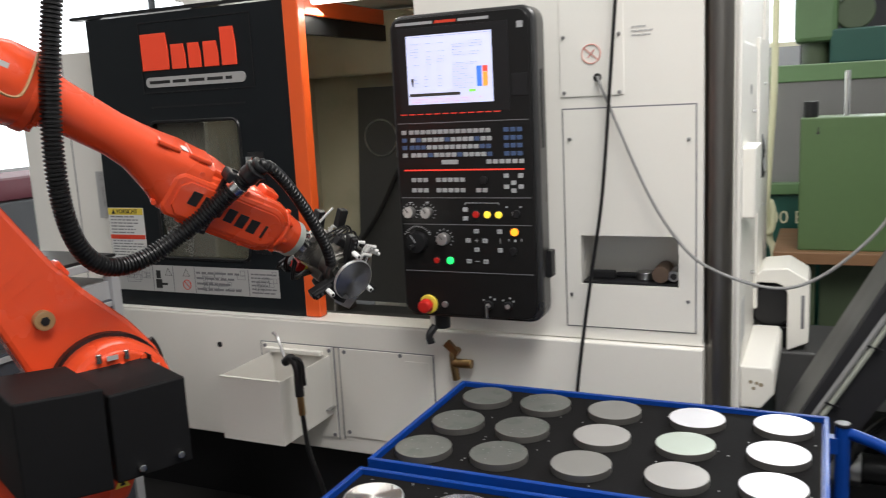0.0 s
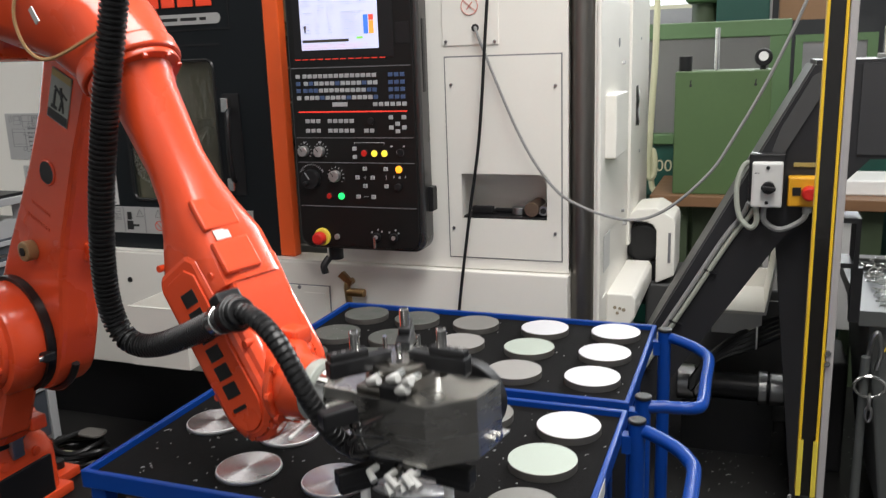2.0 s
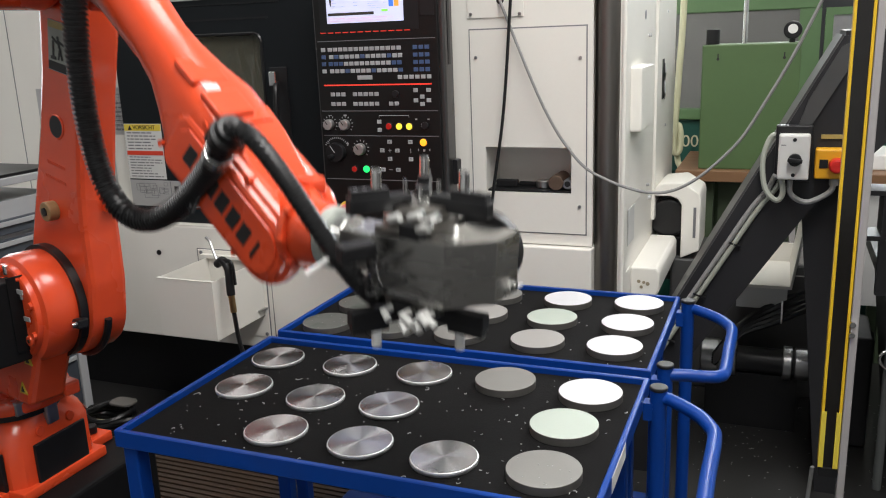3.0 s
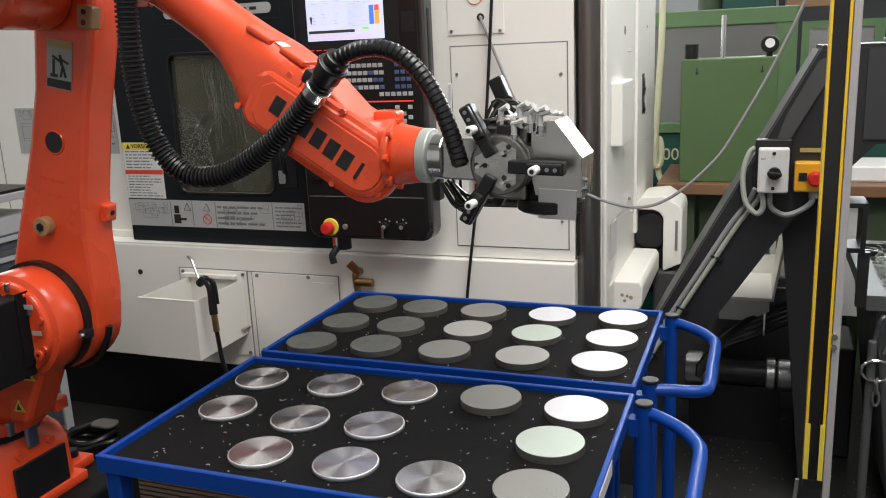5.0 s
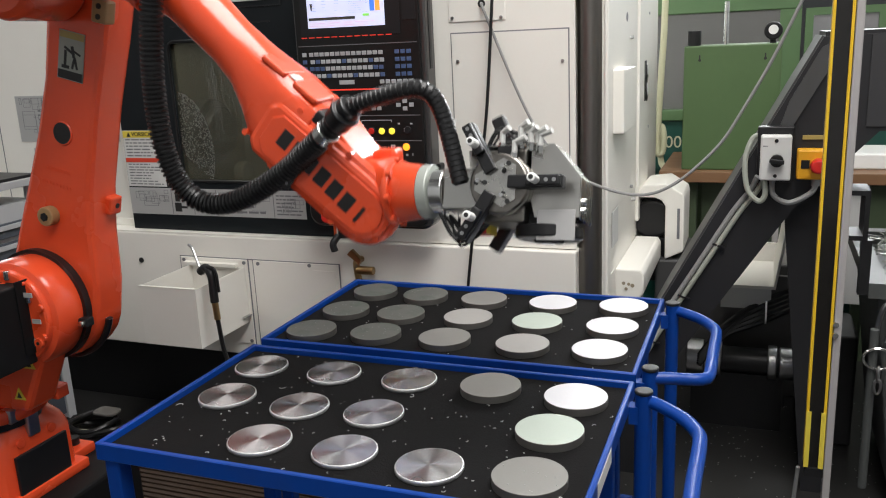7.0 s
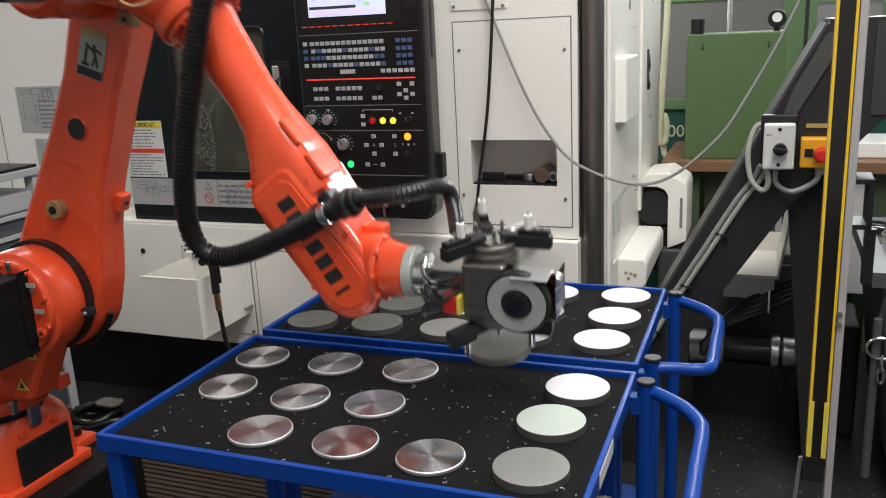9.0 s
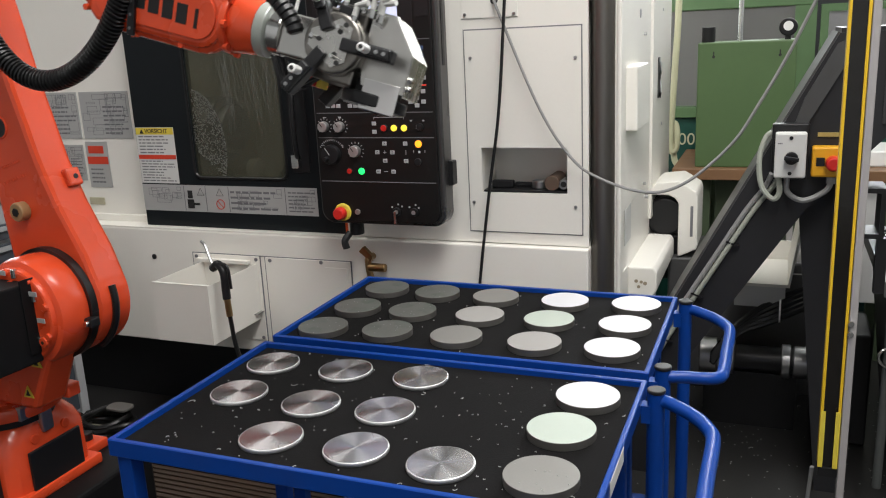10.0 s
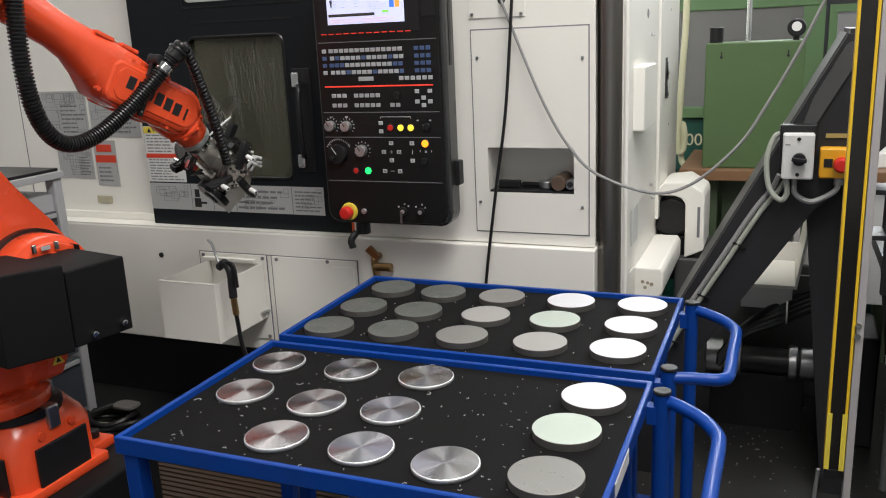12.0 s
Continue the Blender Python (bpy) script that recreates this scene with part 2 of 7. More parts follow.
def join(bm, b2, m=None):
    if m is not None:
        bmesh.ops.transform(b2, matrix=m, verts=b2.verts)
    tmp = bpy.data.meshes.new("tmp")
    b2.to_mesh(tmp)
    b2.free()
    bm.from_mesh(tmp)
    bpy.data.meshes.remove(tmp)
    return bm


AX = {"z": Matrix.Identity(4), "x": pose(0, 0, 0, 0, 90, 0), "y": pose(0, 0, 0, -90, 0, 0)}


def cyl(bm, axis, at, r, a, b, r2=None, seg=24, bevel=0.0):
    """A cylinder or cone along an axis from a to b; at: the two other coordinates, in the order x, y, z."""
    b2 = bmesh.new()
    bmesh.ops.create_cone(b2, cap_ends=True, segments=seg, radius1=r, radius2=r if r2 is None else r2, depth=b - a)
    if bevel:
        rims = [e for e in b2.edges if any(len(f.verts) > 4 for f in e.link_faces)]
        bmesh.ops.bevel(b2, geom=rims, offset=bevel, segments=2, affect="EDGES", profile=0.5)
    mid = (a + b) / 2
    c = {"x": (mid, *at), "y": (at[0], mid, at[1]), "z": (*at, mid)}[axis]
    return join(bm, b2, Matrix.Translation(c) @ AX[axis])


def slab(bm, outline, axis, a, b, bevel=0.0):
    """An outline in the plane across an axis, made thick from a to b. Outline pairs: (x, z) for y, (x, y) for z, (y, z) for x."""
    def put(p, h):
        return {"y": (p[0], h, p[1]), "z": (p[0], p[1], h), "x": (h, p[0], p[1])}[axis]
    b2 = bmesh.new()
    lo = [b2.verts.new(put(p, a)) for p in outline]
    hi = [b2.verts.new(put(p, b)) for p in outline]
    b2.faces.new(lo), b2.faces.new(hi)
    for i in range(len(lo)):
        j = (i + 1) % len(lo)
        b2.faces.new((lo[i], lo[j], hi[j], hi[i]))
    bmesh.ops.recalc_face_normals(b2, faces=b2.faces)
    if bevel:
        bmesh.ops.bevel(b2, geom=b2.edges[:], offset=bevel, segments=2, affect="EDGES", profile=0.5)
    return join(bm, b2)


def holed(bm, outer, hole, axis, a, b):
    """A plate from a to b across an axis with one rectangular hole; outer and hole: u0, u1, v0, v1."""
    def put(u, v, h):
        return {"y": (u, h, v), "z": (u, v, h), "x": (h, u, v)}[axis]
    b2 = bmesh.new()
    rings = []
    for u0, u1, v0, v1 in (outer, hole):
        for h in (a, b):
            rings.append([b2.verts.new(put(u, v, h)) for u, v in ((u0, v0), (u1, v0), (u1, v1), (u0, v1))])
    for p, q in ((0, 1), (1, 3), (3, 2), (2, 0)):
        for k in range(4):
            j = (k + 1) % 4
            b2.faces.new((rings[p][k], rings[p][j], rings[q][j], rings[q][k]))
    bmesh.ops.recalc_face_normals(b2, faces=b2.faces)
    return join(bm, b2)


def loft(bm, rings):
    """Joins rings of equally many points, caps both ends."""
    b2 = bmesh.new()
    vs = [[b2.verts.new(p) for p in ring] for ring in rings]
    n = len(vs[0])
    for u, v in zip(vs, vs[1:]):
        for i in range(n):
            b2.faces.new((u[i], u[(i + 1) % n], v[(i + 1) % n], v[i]))
    b2.faces.new(vs[0]), b2.faces.new(vs[-1])
    bmesh.ops.recalc_face_normals(b2, faces=b2.faces)
    return join(bm, b2)


def oval(x, cy, cz, ry, rz, n=24, power=2.0):
    """A ring in the plane x = const; a higher power squares it off."""
    out = []
    for i in range(n):
        a = 2 * math.pi * (i + 0.5) / n
        c, s = math.cos(a), math.sin(a)
        k = (abs(c) ** power + abs(s) ** power) ** (-1 / power)
        out.append((x, cy + ry * k * c, cz + rz * k * s))
    return out


def tube(bm, pts, r, seg=10, closed=False):
    """A round tube along points."""
    pts = [Vector(p) for p in pts]
    b2 = bmesh.new()
    rings = []
    up = None
    for i, p in enumerate(pts):
        a = pts[i - 1] if i or closed else pts[i]
        c = pts[(i + 1) % len(pts)] if i + 1 < len(pts) or closed else pts[i]
        d = (c - a).normalized()
        if up is None:
            up = d.orthogonal().normalized()
        up = (up - d * up.dot(d)).normalized()
        side = d.cross(up)
        rings.append([b2.verts.new(p + r * (math.cos(2 * math.pi * k / seg) * up + math.sin(2 * math.pi * k / seg) * side)) for k in range(seg)])
    pairs = list(zip(rings, rings[1:])) + ([(rings[-1], rings[0])] if closed else [])
    for u, v in pairs:
        for k in range(seg):
            b2.faces.new((u[k], u[(k + 1) % seg], v[(k + 1) % seg], v[k]))
    if not closed:
        b2.faces.new(rings[0]), b2.faces.new(rings[-1])
    bmesh.ops.recalc_face_normals(b2, faces=b2.faces)
    return join(bm, b2)


def bend(*ctrl, n=16):
    """A smooth line through the given points."""
    p = [Vector(c) for c in ctrl]
    p = [2 * p[0] - p[1]] + p + [2 * p[-1] - p[-2]]
    out = []
    for i in range(1, len(p) - 2):
        for k in range(n):
            t = k / n
            out.append(0.5 * (2 * p[i] + (p[i + 1] - p[i - 1]) * t + (2 * p[i - 1] - 5 * p[i] + 4 * p[i + 1] - p[i + 2]) * t * t + (3 * p[i] - p[i - 1] - 3 * p[i + 1] + p[i + 2]) * t ** 3))
    return out + [p[-2]]


def rounded(x0, x1, z0, z1, r, n=5):
    out = []
    for cx, cz, a0 in ((x1 - r, z1 - r, 0), (x0 + r, z1 - r, 90), (x0 + r, z0 + r, 180), (x1 - r, z0 + r, 270)):
        for k in range(n + 1):
            a = radians(a0 + 90 * k / n)
            out.append((cx + r * math.cos(a), cz + r * math.sin(a)))
    return out


def smooth(me, angle=35):
    if not me.polygons:
        return
    bm = bmesh.new()
    bm.from_mesh(me)
    areas = [f.calc_area() for f in bm.faces]
    bm.faces.index_update()
    for f in bm.faces:
        f.smooth = True
    for e in bm.edges:
        if len(e.link_faces) == 2:
            a, b = sorted(areas[f.index] for f in e.link_faces)
            turn = e.calc_face_angle(0.0)
            e.smooth = not (turn > radians(angle) or (turn > radians(12) and b > 5 * max(a, 1e-12)))
    bm.to_mesh(me)
    bm.free()


def mesh(name, bm, material):
    me = bpy.data.meshes.new(name)
    bm.to_mesh(me)
    bm.free()
    me.materials.append(material)
    smooth(me)
    return me


# small marks that are too many or too fine to pick apart
MANY = {"lettering", "print", "sign", "cast_mark", "pictogram", "dial_scale", "soft_key_line", "screen_figures", "screen_footer", "coolant_run", "chip_smear", "strap_hole"}


def part(name, bm, material, parent, label="", m=None):
    ob = new(name, mesh(name, bm, material))
    ob.parent = parent
    if m is not None:
        ob.matrix_basis = m
    return tagged(ob, label, kind="stuff" if name in MANY else "")


def again(ob, m, parent=None):
    """Another object on the same mesh."""
    o = new(ob.name.split(".")[0], ob.data)
    o.parent = parent if parent is not None else ob.parent
    o.matrix_basis = m
    return o


def thing(name, label, category, at=(0, 0, 0), group="", kind=""):
    ob = new(name)
    ob.location = at
    ob.empty_display_size = 0.1
    return tagged(ob, label, category, group, kind)


def solid(name, bm, material, label, category, group="", kind="", m=None):
    ob = new(name, mesh(name, bm, material))
    if m is not None:
        ob.matrix_basis = m
    return tagged(ob, label, category, group, kind)


B = bmesh.new


def words(text, size, material, parent, m, name="lettering", depth=0.001):
    c = bpy.data.curves.new(name, "FONT")
    c.body, c.size, c.extrude = text, size, depth
    c.align_x, c.align_y = "CENTER", "CENTER"
    tmp = bpy.data.objects.new("tmp", c)
    scene.collection.objects.link(tmp)
    me = bpy.data.meshes.new_from_object(tmp.evaluated_get(bpy.context.evaluated_depsgraph_get()))
    bpy.data.objects.remove(tmp)
    me.materials.clear()
    me.materials.append(material)
    ob = new(name, me)
    ob.parent, ob.matrix_basis = parent, m
    return tagged(ob, "", kind="stuff")


# ---- the hall ----
def hall():
    bm = box(B(), -6.2, 6.2, -6.2, 7.2, -0.2, 0)
    solid("floor", bm, FLOOR, "dark oily concrete workshop floor with metal shavings", "floor", kind="structure")
    for name, a in (("wall_north", (-6.2, 6.2, 7.0, 7.2, 0, 2.1)), ("wall_south", (-6.2, 6.2, -6.2, -6.0, 0, 4.8)), ("wall_east", (6.0, 6.2, -6.0, 7.0, 0, 4.8))):
        solid(name, box(B(), *a), WALLPAINT, "grey painted workshop wall", "wall", kind="structure")
    bm = holed(B(), (-6.0, 7.0, 0, 4.8), (1.6, 6.6, 1.3, 3.9), "x", -6.2, -6.0)
    solid("wall_west", bm, WALLPAINT, "grey painted workshop wall with a window", "wall", kind="structure")
    bm = box(B(), -6.2, -2.6, 7.0, 7.2, 2.1, 4.8)
    box(bm, 5.0, 6.2, 7.0, 7.2, 2.1, 4.8)
    solid("wall_north_upper", bm, WALLPAINT, "grey painted workshop wall beside the window band", "wall", kind="structure")
    w = thing("window_1", "bright window band in the far workshop wall", "window", (0, 7.06, 0), kind="structure")
    for i in range(7):
        x = -2.6 + 1.086 * i
        part("pane", box(B(), x + 0.04, x + 1.046, 0.03, 0.04, 2.15, 4.75), DAY, w)
        part("window_frame", box(B(), x - 0.03, x + 0.03, 0, 0.06, 2.1, 4.8), DARKWALL, w)
    w = thing("window_2", "bright side window of the workshop", "window", (-6.1, 4.1, 0), kind="structure")
    part("pane", box(B(), -0.01, 0, -2.5, 2.5, 1.3, 3.9), DAY, w)
    part("window_frame", box(B(), 0.0, 0.05, 0.6, 0.66, 1.3, 3.9), DARKWALL, w)
    bm = B()
    box(bm, -6.2, -3.55, -6.2, 7.2, 4.8, 5.0), box(bm, -2.45, 0.7, -6.2, 7.2, 4.8, 5.0), box(bm, 2.3, 6.2, -6.2, 7.2, 4.8, 5.0)
    for x, w, y in ((-3.0, 0.55, 2.7), (1.5, 0.8, -0.1)):
        box(bm, x - w, x + w, -6.2, -4.5, 4.8, 5.0), box(bm, x - w, x + w, y, 7.2, 4.8, 5.0)
    solid("ceiling", bm, CEIL, "grey workshop ceiling with long roof lights", "ceiling", kind="structure")
    for i, (x, w, y) in enumerate(((-3.0, 0.55, 2.7), (1.5, 0.8, -0.1))):
        solid("window_%d" % (3 + i), box(B(), x - w, x + w, -4.5, y, 4.9, 4.93), ROOFDAY, "long milky roof light", "window", kind="structure")


def duckboard():
    t = thing("duckboard", "dark worn wooden duckboard on the floor beside the robot", "mat", (-0.785, -0.70, 0))
    me = mesh("slat", box(B(), -0.56, 0.56, -0.010, 0.010, 0.012, 0.034, bevel=0.002), WOOD)
    for i in range(25):
        o = new("slat", me)
        o.parent, o.location = t, (0, -0.35 + i * 0.029, 0)
    part("bearer", box(B(), -0.50, -0.44, -0.36, 0.36, 0, 0.012), WOOD, t)
    part("bearer", box(B(), 0.44, 0.50, -0.36, 0.36, 0, 0.012), WOOD, t)


# ---- the lathe ----
def bars(bm, x0, x1, z0, z1, rows, y, rnd, fill=0.8, thick=0.0006):
    """Lines of unreadable print on a front face at y."""
    h = (z1 - z0) / rows
    for r in range(rows):
        x = x0
        end = x0 + (x1 - x0) * rnd.uniform(0.6, 1.0)
        while x < end:
            w = rnd.uniform(0.012, 0.05) * (x1 - x0) / 0.2
            box(bm, x, min(end, x + w), y - thick, y, z0 + (r + 0.3) * h, z0 + (r + 0.3 + 0.38) * h)
            x += w + 0.006 * (x1 - x0) / 0.2
    return bm


def sketch(bm, x0, x1, z0, z1, y, rnd, n=7):
    """Small outline drawings of unreadable diagrams."""
    t = 0.0014
    for _ in range(n):
        a, c = rnd.uniform(x0, x1 - 0.02), rnd.uniform(z0, z1 - 0.015)
        w, h = rnd.uniform(0.01, (x1 - x0) * 0.45), rnd.uniform(0.006, (z1 - z0) * 0.4)
        w, h = min(w, x1 - a), min(h, z1 - c)
        box(bm, a, a + w, y - 0.0006, y, c, c + t), box(bm, a, a + w, y - 0.0006, y, c + h - t, c + h)
        box(bm, a, a + t, y - 0.0006, y, c, c + h), box(bm, a + w - t, a + w, y - 0.0006, y, c, c + h)
    return bm


def screw(bm, x, z, y, r=0.009):
    cyl(bm, "y", (x, z), r, y - 0.004, y, seg=12)
    return bm


def lathe():
    rnd = random.Random(5)
    t = thing("cnc_lathe", "large white turning centre with a dark sliding door and orange trim", "lathe")
    # lower base with its dark plinth
    bm = box(B(), -2.70, 0.438, -0.03, 0.10, 0.33, 0.868, bevel=0.006)
    part("base_cover", bm, WHITE, t)
    part("plinth", box(B(), -2.65, 0.42, 0.06, 1.5, 0.0, 0.40), BLACK, t, "black recessed plinth")
    part("base_ledge", box(B(), -2.70, -0.56, -0.028, 0.10, 0.868, 0.874), WHITE, t)
    # front cover right of the door, with the opening of the tool recess
    part("front_cover", holed(B(), (-0.56, 0.435, 0.872, 2.2), (0.03, 0.357, 1.068, 1.238), "y", 0.0, 0.0075), WHITE, t)
    part("recess_back", box(B(), 0.02, 0.367, 0.165, 0.175, 1.06, 1.25), WHITE, t)
    part("recess_wall", holed(B(), (0.02, 0.367, 1.056, 1.25), (0.03, 0.357, 1.068, 1.238), "y", 0.0075, 0.165), WHITE, t)
    part("recess_mat", box(B(), 0.033, 0.354, 0.004, 0.16, 1.069, 1.076), BLACK, t, "black mat in the recess")
    # access panel round the recess
    y = -0.004
    part("access_panel", holed(B(), (-0.022, 0.41, 0.918, 1.664), (0.03, 0.357, 1.068, 1.238), "y", y, 0.0), WHITE, t)
    part("panel_joint", holed(B(), (-0.0265, 0.4145, 0.9135, 1.6685), (-0.022, 0.41, 0.918, 1.664), "y", -0.0012, 0.0), INK, t)
    for x, z in ((0, 1.566), (0.39, 1.556), (-0.005, 1.03), (0.388, 1.022)):
        part("screw", screw(B(), x, z, y, 0.006), STEEL, t)
    part("small_panel", box(B(), -0.03, 0.185, -0.004, 0, 1.705, 2.06, bevel=0.002), WHITE, t)
    for x, z in ((-0.015, 1.72), (0.17, 1.715), (-0.015, 1.9), (0.17, 1.9), (-0.015, 2.04), (0.17, 2.04)):
        part("screw", screw(B(), x, z, -0.004, 0.006), STEEL, t)
    bm = cyl(B(), "y", (0.098, 1.765), 0.014, -0.006, -0.003, seg=16)
    part("cable_hole", bm, INKBLACK, t)
    bm = B()
    ring = [(0.078 + 0.031 * math.cos(a), -0.0055, 1.842 + 0.031 * math.sin(a)) for a in np.linspace(0, 2 * math.pi, 28)[:-1]]
    tube(bm, ring, 0.002, 6, True)
    box(bm, -0.034, 0.034, -0.0008, 0.0008, -0.002, 0.002, pose(0.078, -0.0055, 1.842, 0, 40, 0))
    box(bm, -0.02, 0.014, -0.0008, 0.0008, -0.002, 0.002, pose(0.080, -0.0055, 1.845, 0, -50, 0))
    part("round_mark", bm, REDPALE, t, "red round prohibition mark")
    bm = bars(B(), 0.21, 0.28, 1.885, 1.925, 3, -0.0006, rnd)
    part("print", bm, INKPALE, t)
    # top, back and left sides
    part("roof_cover", box(B(), -1.66, 0.435, 0.03, 1.55, 2.17, 2.2), WHITE, t)
    part("roof_cover", box(B(), -2.70, -1.66, 0.11, 1.52, 1.99, 2.01), WHITE, t)
    part("rear_cover", box(B(), -1.66, 0.50, 1.52, 1.55, 0.4, 2.17), WHITE, t)
    part("end_cover", box(B(), -2.70, -2.67, 0.11, 1.52, 0.4, 1.99), WHITE, t)
    part("top_rail", box(B(), -2.25, -0.56, 0.02, 0.07, 2.138, 2.152), BLACK, t, "black door rail")
    part("rail_bracket", box(B(), -2.2, -2.15, 0.07, 0.11, 1.95, 2.15), BLACK, t)
    part("door_header", box(B(), -1.62, -0.56, 0.03, 0.10, 2.152, 2.17), WHITE, t)
    part("rail_motor", box(B(), -1.70, -1.50, 0.03, 0.16, 2.2, 2.30, bevel=0.01), BLACK, t)
    bm = box(B(), -2.70, -1.62, 0.085, 0.11, 0.874, 2.01, bevel=0.004)
    part("left_cover", bm, WHITE, t)
    part("left_seam", box(B(), -2.40, -2.396, 0.0835, 0.085, 0.90, 2.0), INK, t)
    part("left_sill", box(B(), -2.70, -1.62, 0.06, 0.085, 0.874, 0.905, bevel=0.003), WHITE, t)
    part("latch", box(B(), -1.99, -1.90, 0.078, 0.085, 0.945, 0.98, bevel=0.003), CREAM, t)
    # inside
    for a in ((-1.66, -0.42, 1.0, 1.02), (-1.66, -1.64, 0.12, 1.0), (-0.44, -0.42, 0.07, 1.0)):
        part("chamber_wall", box(B(), *a, 0.80, 2.16), CREAM, t, "oily cream chamber wall")
    part("chamber_floor", slab(B(), [(0.10, 0.80), (1.0, 0.62), (1.0, 0.66), (0.10, 0.86)], "x", -1.64, -0.52), STEEL, t)
    bm = cyl(B(), "x", (0.55, 1.25), 0.16, -1.62, -1.49, seg=32, bevel=0.01)
    cyl(bm, "x", (0.55, 1.25), 0.12, -1.49, -1.44, seg=32, bevel=0.01)
    part("chuck", bm, STEEL, t)
    part("turret", slab(B(), [(0.55 + 0.2 * math.cos(radians(30 * k)), 1.5 + 0.2 * math.sin(radians(30 * k))) for k in range(12)], "x", -0.72, -0.55, bevel=0.008), STEEL, t)
    part("inner_guard", slab(B(), [(-1.36, 1.80), (-0.46, 1.80), (-0.46, 0.70), (-1.62, 0.70), (-1.60, 0.80), (-1.40, 1.06)], "y", 0.955, 0.975, bevel=0.003), CONVEYOR_TOP, t, "dark slanting inner guard")
    part("chamber_beam", box(B(), -1.64, -0.46, 0.86, 0.999, 1.86, 2.15, bevel=0.01), CREAM, t, "oily cream cross beam")
    part("guide_cable", tube(B(), bend((-1.12, 0.93, 1.42), (-1.26, 0.90, 1.16), (-1.44, 0.86, 0.92), (-1.56, 0.84, 0.78)), 0.012, 8), RUBBER, t)
    part("floor_pad", cyl(B(), "x", (0.72, 1.02), 0.055, -1.50, -1.44, seg=20, bevel=0.012), CREAM, t)
    # tailstock on its way
    bm = slab(B(), [(0.42, 0.74), (0.62, 0.74), (0.60, 0.93), (0.56, 0.98), (0.48, 0.98), (0.44, 0.93)], "x", -1.42, -1.24, bevel=0.015)
    cyl(bm, "x", (0.52, 0.90), 0.058, -1.44, -1.22, seg=28, bevel=0.01)
    part("tailstock", bm, GRIPSTEEL, t, "worn grey tailstock casting")
    part("tailstock_disc", cyl(B(), "x", (0.52, 0.90), 0.066, -1.22, -1.20, seg=28, bevel=0.004), BLACK, t)
    part("slideway", box(B(), -1.60, -0.50, 0.40, 0.66, 0.735, 0.765, bevel=0.006), STEEL, t)
    bm = B()
    ring = [(-1.24 + 0.09 * math.cos(a), 0.952, 1.55 + 0.09 * math.sin(a)) for a in np.linspace(0, 2 * math.pi, 28)[:-1]]
    tube(bm, ring, 0.005, 6, True)
    part("round_flange", bm, STEEL, t)
    part("work_lamp", cyl(B(), "x", (0.13, 2.13), 0.02, -1.50, -0.70, seg=16), LAMPTUBE, t, "lit work lamp tube in the chamber")
    # fixed print on the left cover
    y = 0.085
    for x0, x1, z0, z1 in ((-2.27, -1.98, 1.26, 1.475), (-1.965, -1.68, 1.26, 1.475), (-2.2, -1.985, 1.06, 1.23)):
        part("data_plate", box(B(), x0, x1, y - 0.003, y, z0, z1), PLATE, t, "grey plate with diagrams")
        bm = bars(B(), x0 + 0.13, x1 - 0.015, z0 + 0.015, z1 - 0.06, 7, y - 0.003, rnd)
        sketch(bm, x0 + 0.01, x1 - 0.01, z0 + 0.01, z1 - 0.01, y - 0.003, rnd, 24)
        part("print", bm, INK, t)
    part("service_plate", box(B(), -1.97, -1.84, y - 0.003, y, 1.03, 1.245), PLATE, t, "grey service plate with a red band")
    part("red_band", box(B(), -1.965, -1.845, y - 0.0045, y - 0.003, 1.14, 1.175), REDINK, t)
    part("red_band", box(B(), -1.955, -1.865, y - 0.0045, y - 0.003, 1.19, 1.225), REDINK, t)
    part("print", bars(B(), -1.955, -1.86, 1.045, 1.125, 4, y - 0.003, rnd), INK, t)
    # base fittings
    part("hole", cyl(B(), "y", (-1.55, 0.738), 0.012, -0.034, -0.029, seg=16), INKBLACK, t)
    bm = box(B(), -1.33, -0.985, -0.036, -0.03, 0.385, 0.768, bevel=0.002)
    part("service_cover", bm, WHITE, t)
    part("service_cover", box(B(), -0.955, -0.545, -0.036, -0.03, 0.40, 0.768, bevel=0.002), WHITE, t)
    bm = B()
    for a in ((-1.335, -1.33, 0.385, 0.772), (-1.33, -0.54, 0.768, 0.772), (-0.985, -0.98, 0.38, 0.77), (-0.545, -0.54, 0.4, 0.77), (-0.96, -0.955, 0.385, 0.768)):
        box(bm, a[0], a[1], -0.0325, -0.03, a[2], a[3])
    part("panel_joint", bm, INK, t)
    for x, z in ((-1.31, 0.755), (-1.0, 0.755), (-0.93, 0.755), (-0.68, 0.76), (-1.0, 0.40), (-0.93, 0.42)):
        part("screw", screw(B(), x, z, -0.036, 0.008), INK, t)
    part("cover_step", box(B(), -0.66, -0.56, -0.04, -0.036, 0.40, 0.74), WHITE, t)
    # round corner column and the side of the machine
    part("corner_column", cyl(B(), "z", (0.478, 0.045), 0.044, 0.3, 2.2, seg=32), PILLAR, t, "dark brushed steel corner column")
    bm = box(B(), 0.50, 0.53, 0.04, 1.55, 0.42, 2.2)
    part("side_cover", bm, WHITE, t)
    part("side_strip", box(B(), 0.53, 0.545, 0.03, 0.10, 0.42, 2.2, bevel=0.004), WHITE, t)
    part("side_panel", box(B(), 0.53, 0.537, 0.14, 0.80, 0.98, 1.86, bevel=0.003), WHITE, t)
    part("side_panel", box(B(), 0.53, 0.545, 0.83, 1.16, 0.80, 1.90, bevel=0.003), WHITE, t)
    part("side_panel", box(B(), 0.53, 0.54, 1.19, 1.50, 0.80, 2.1, bevel=0.003), WHITE, t)
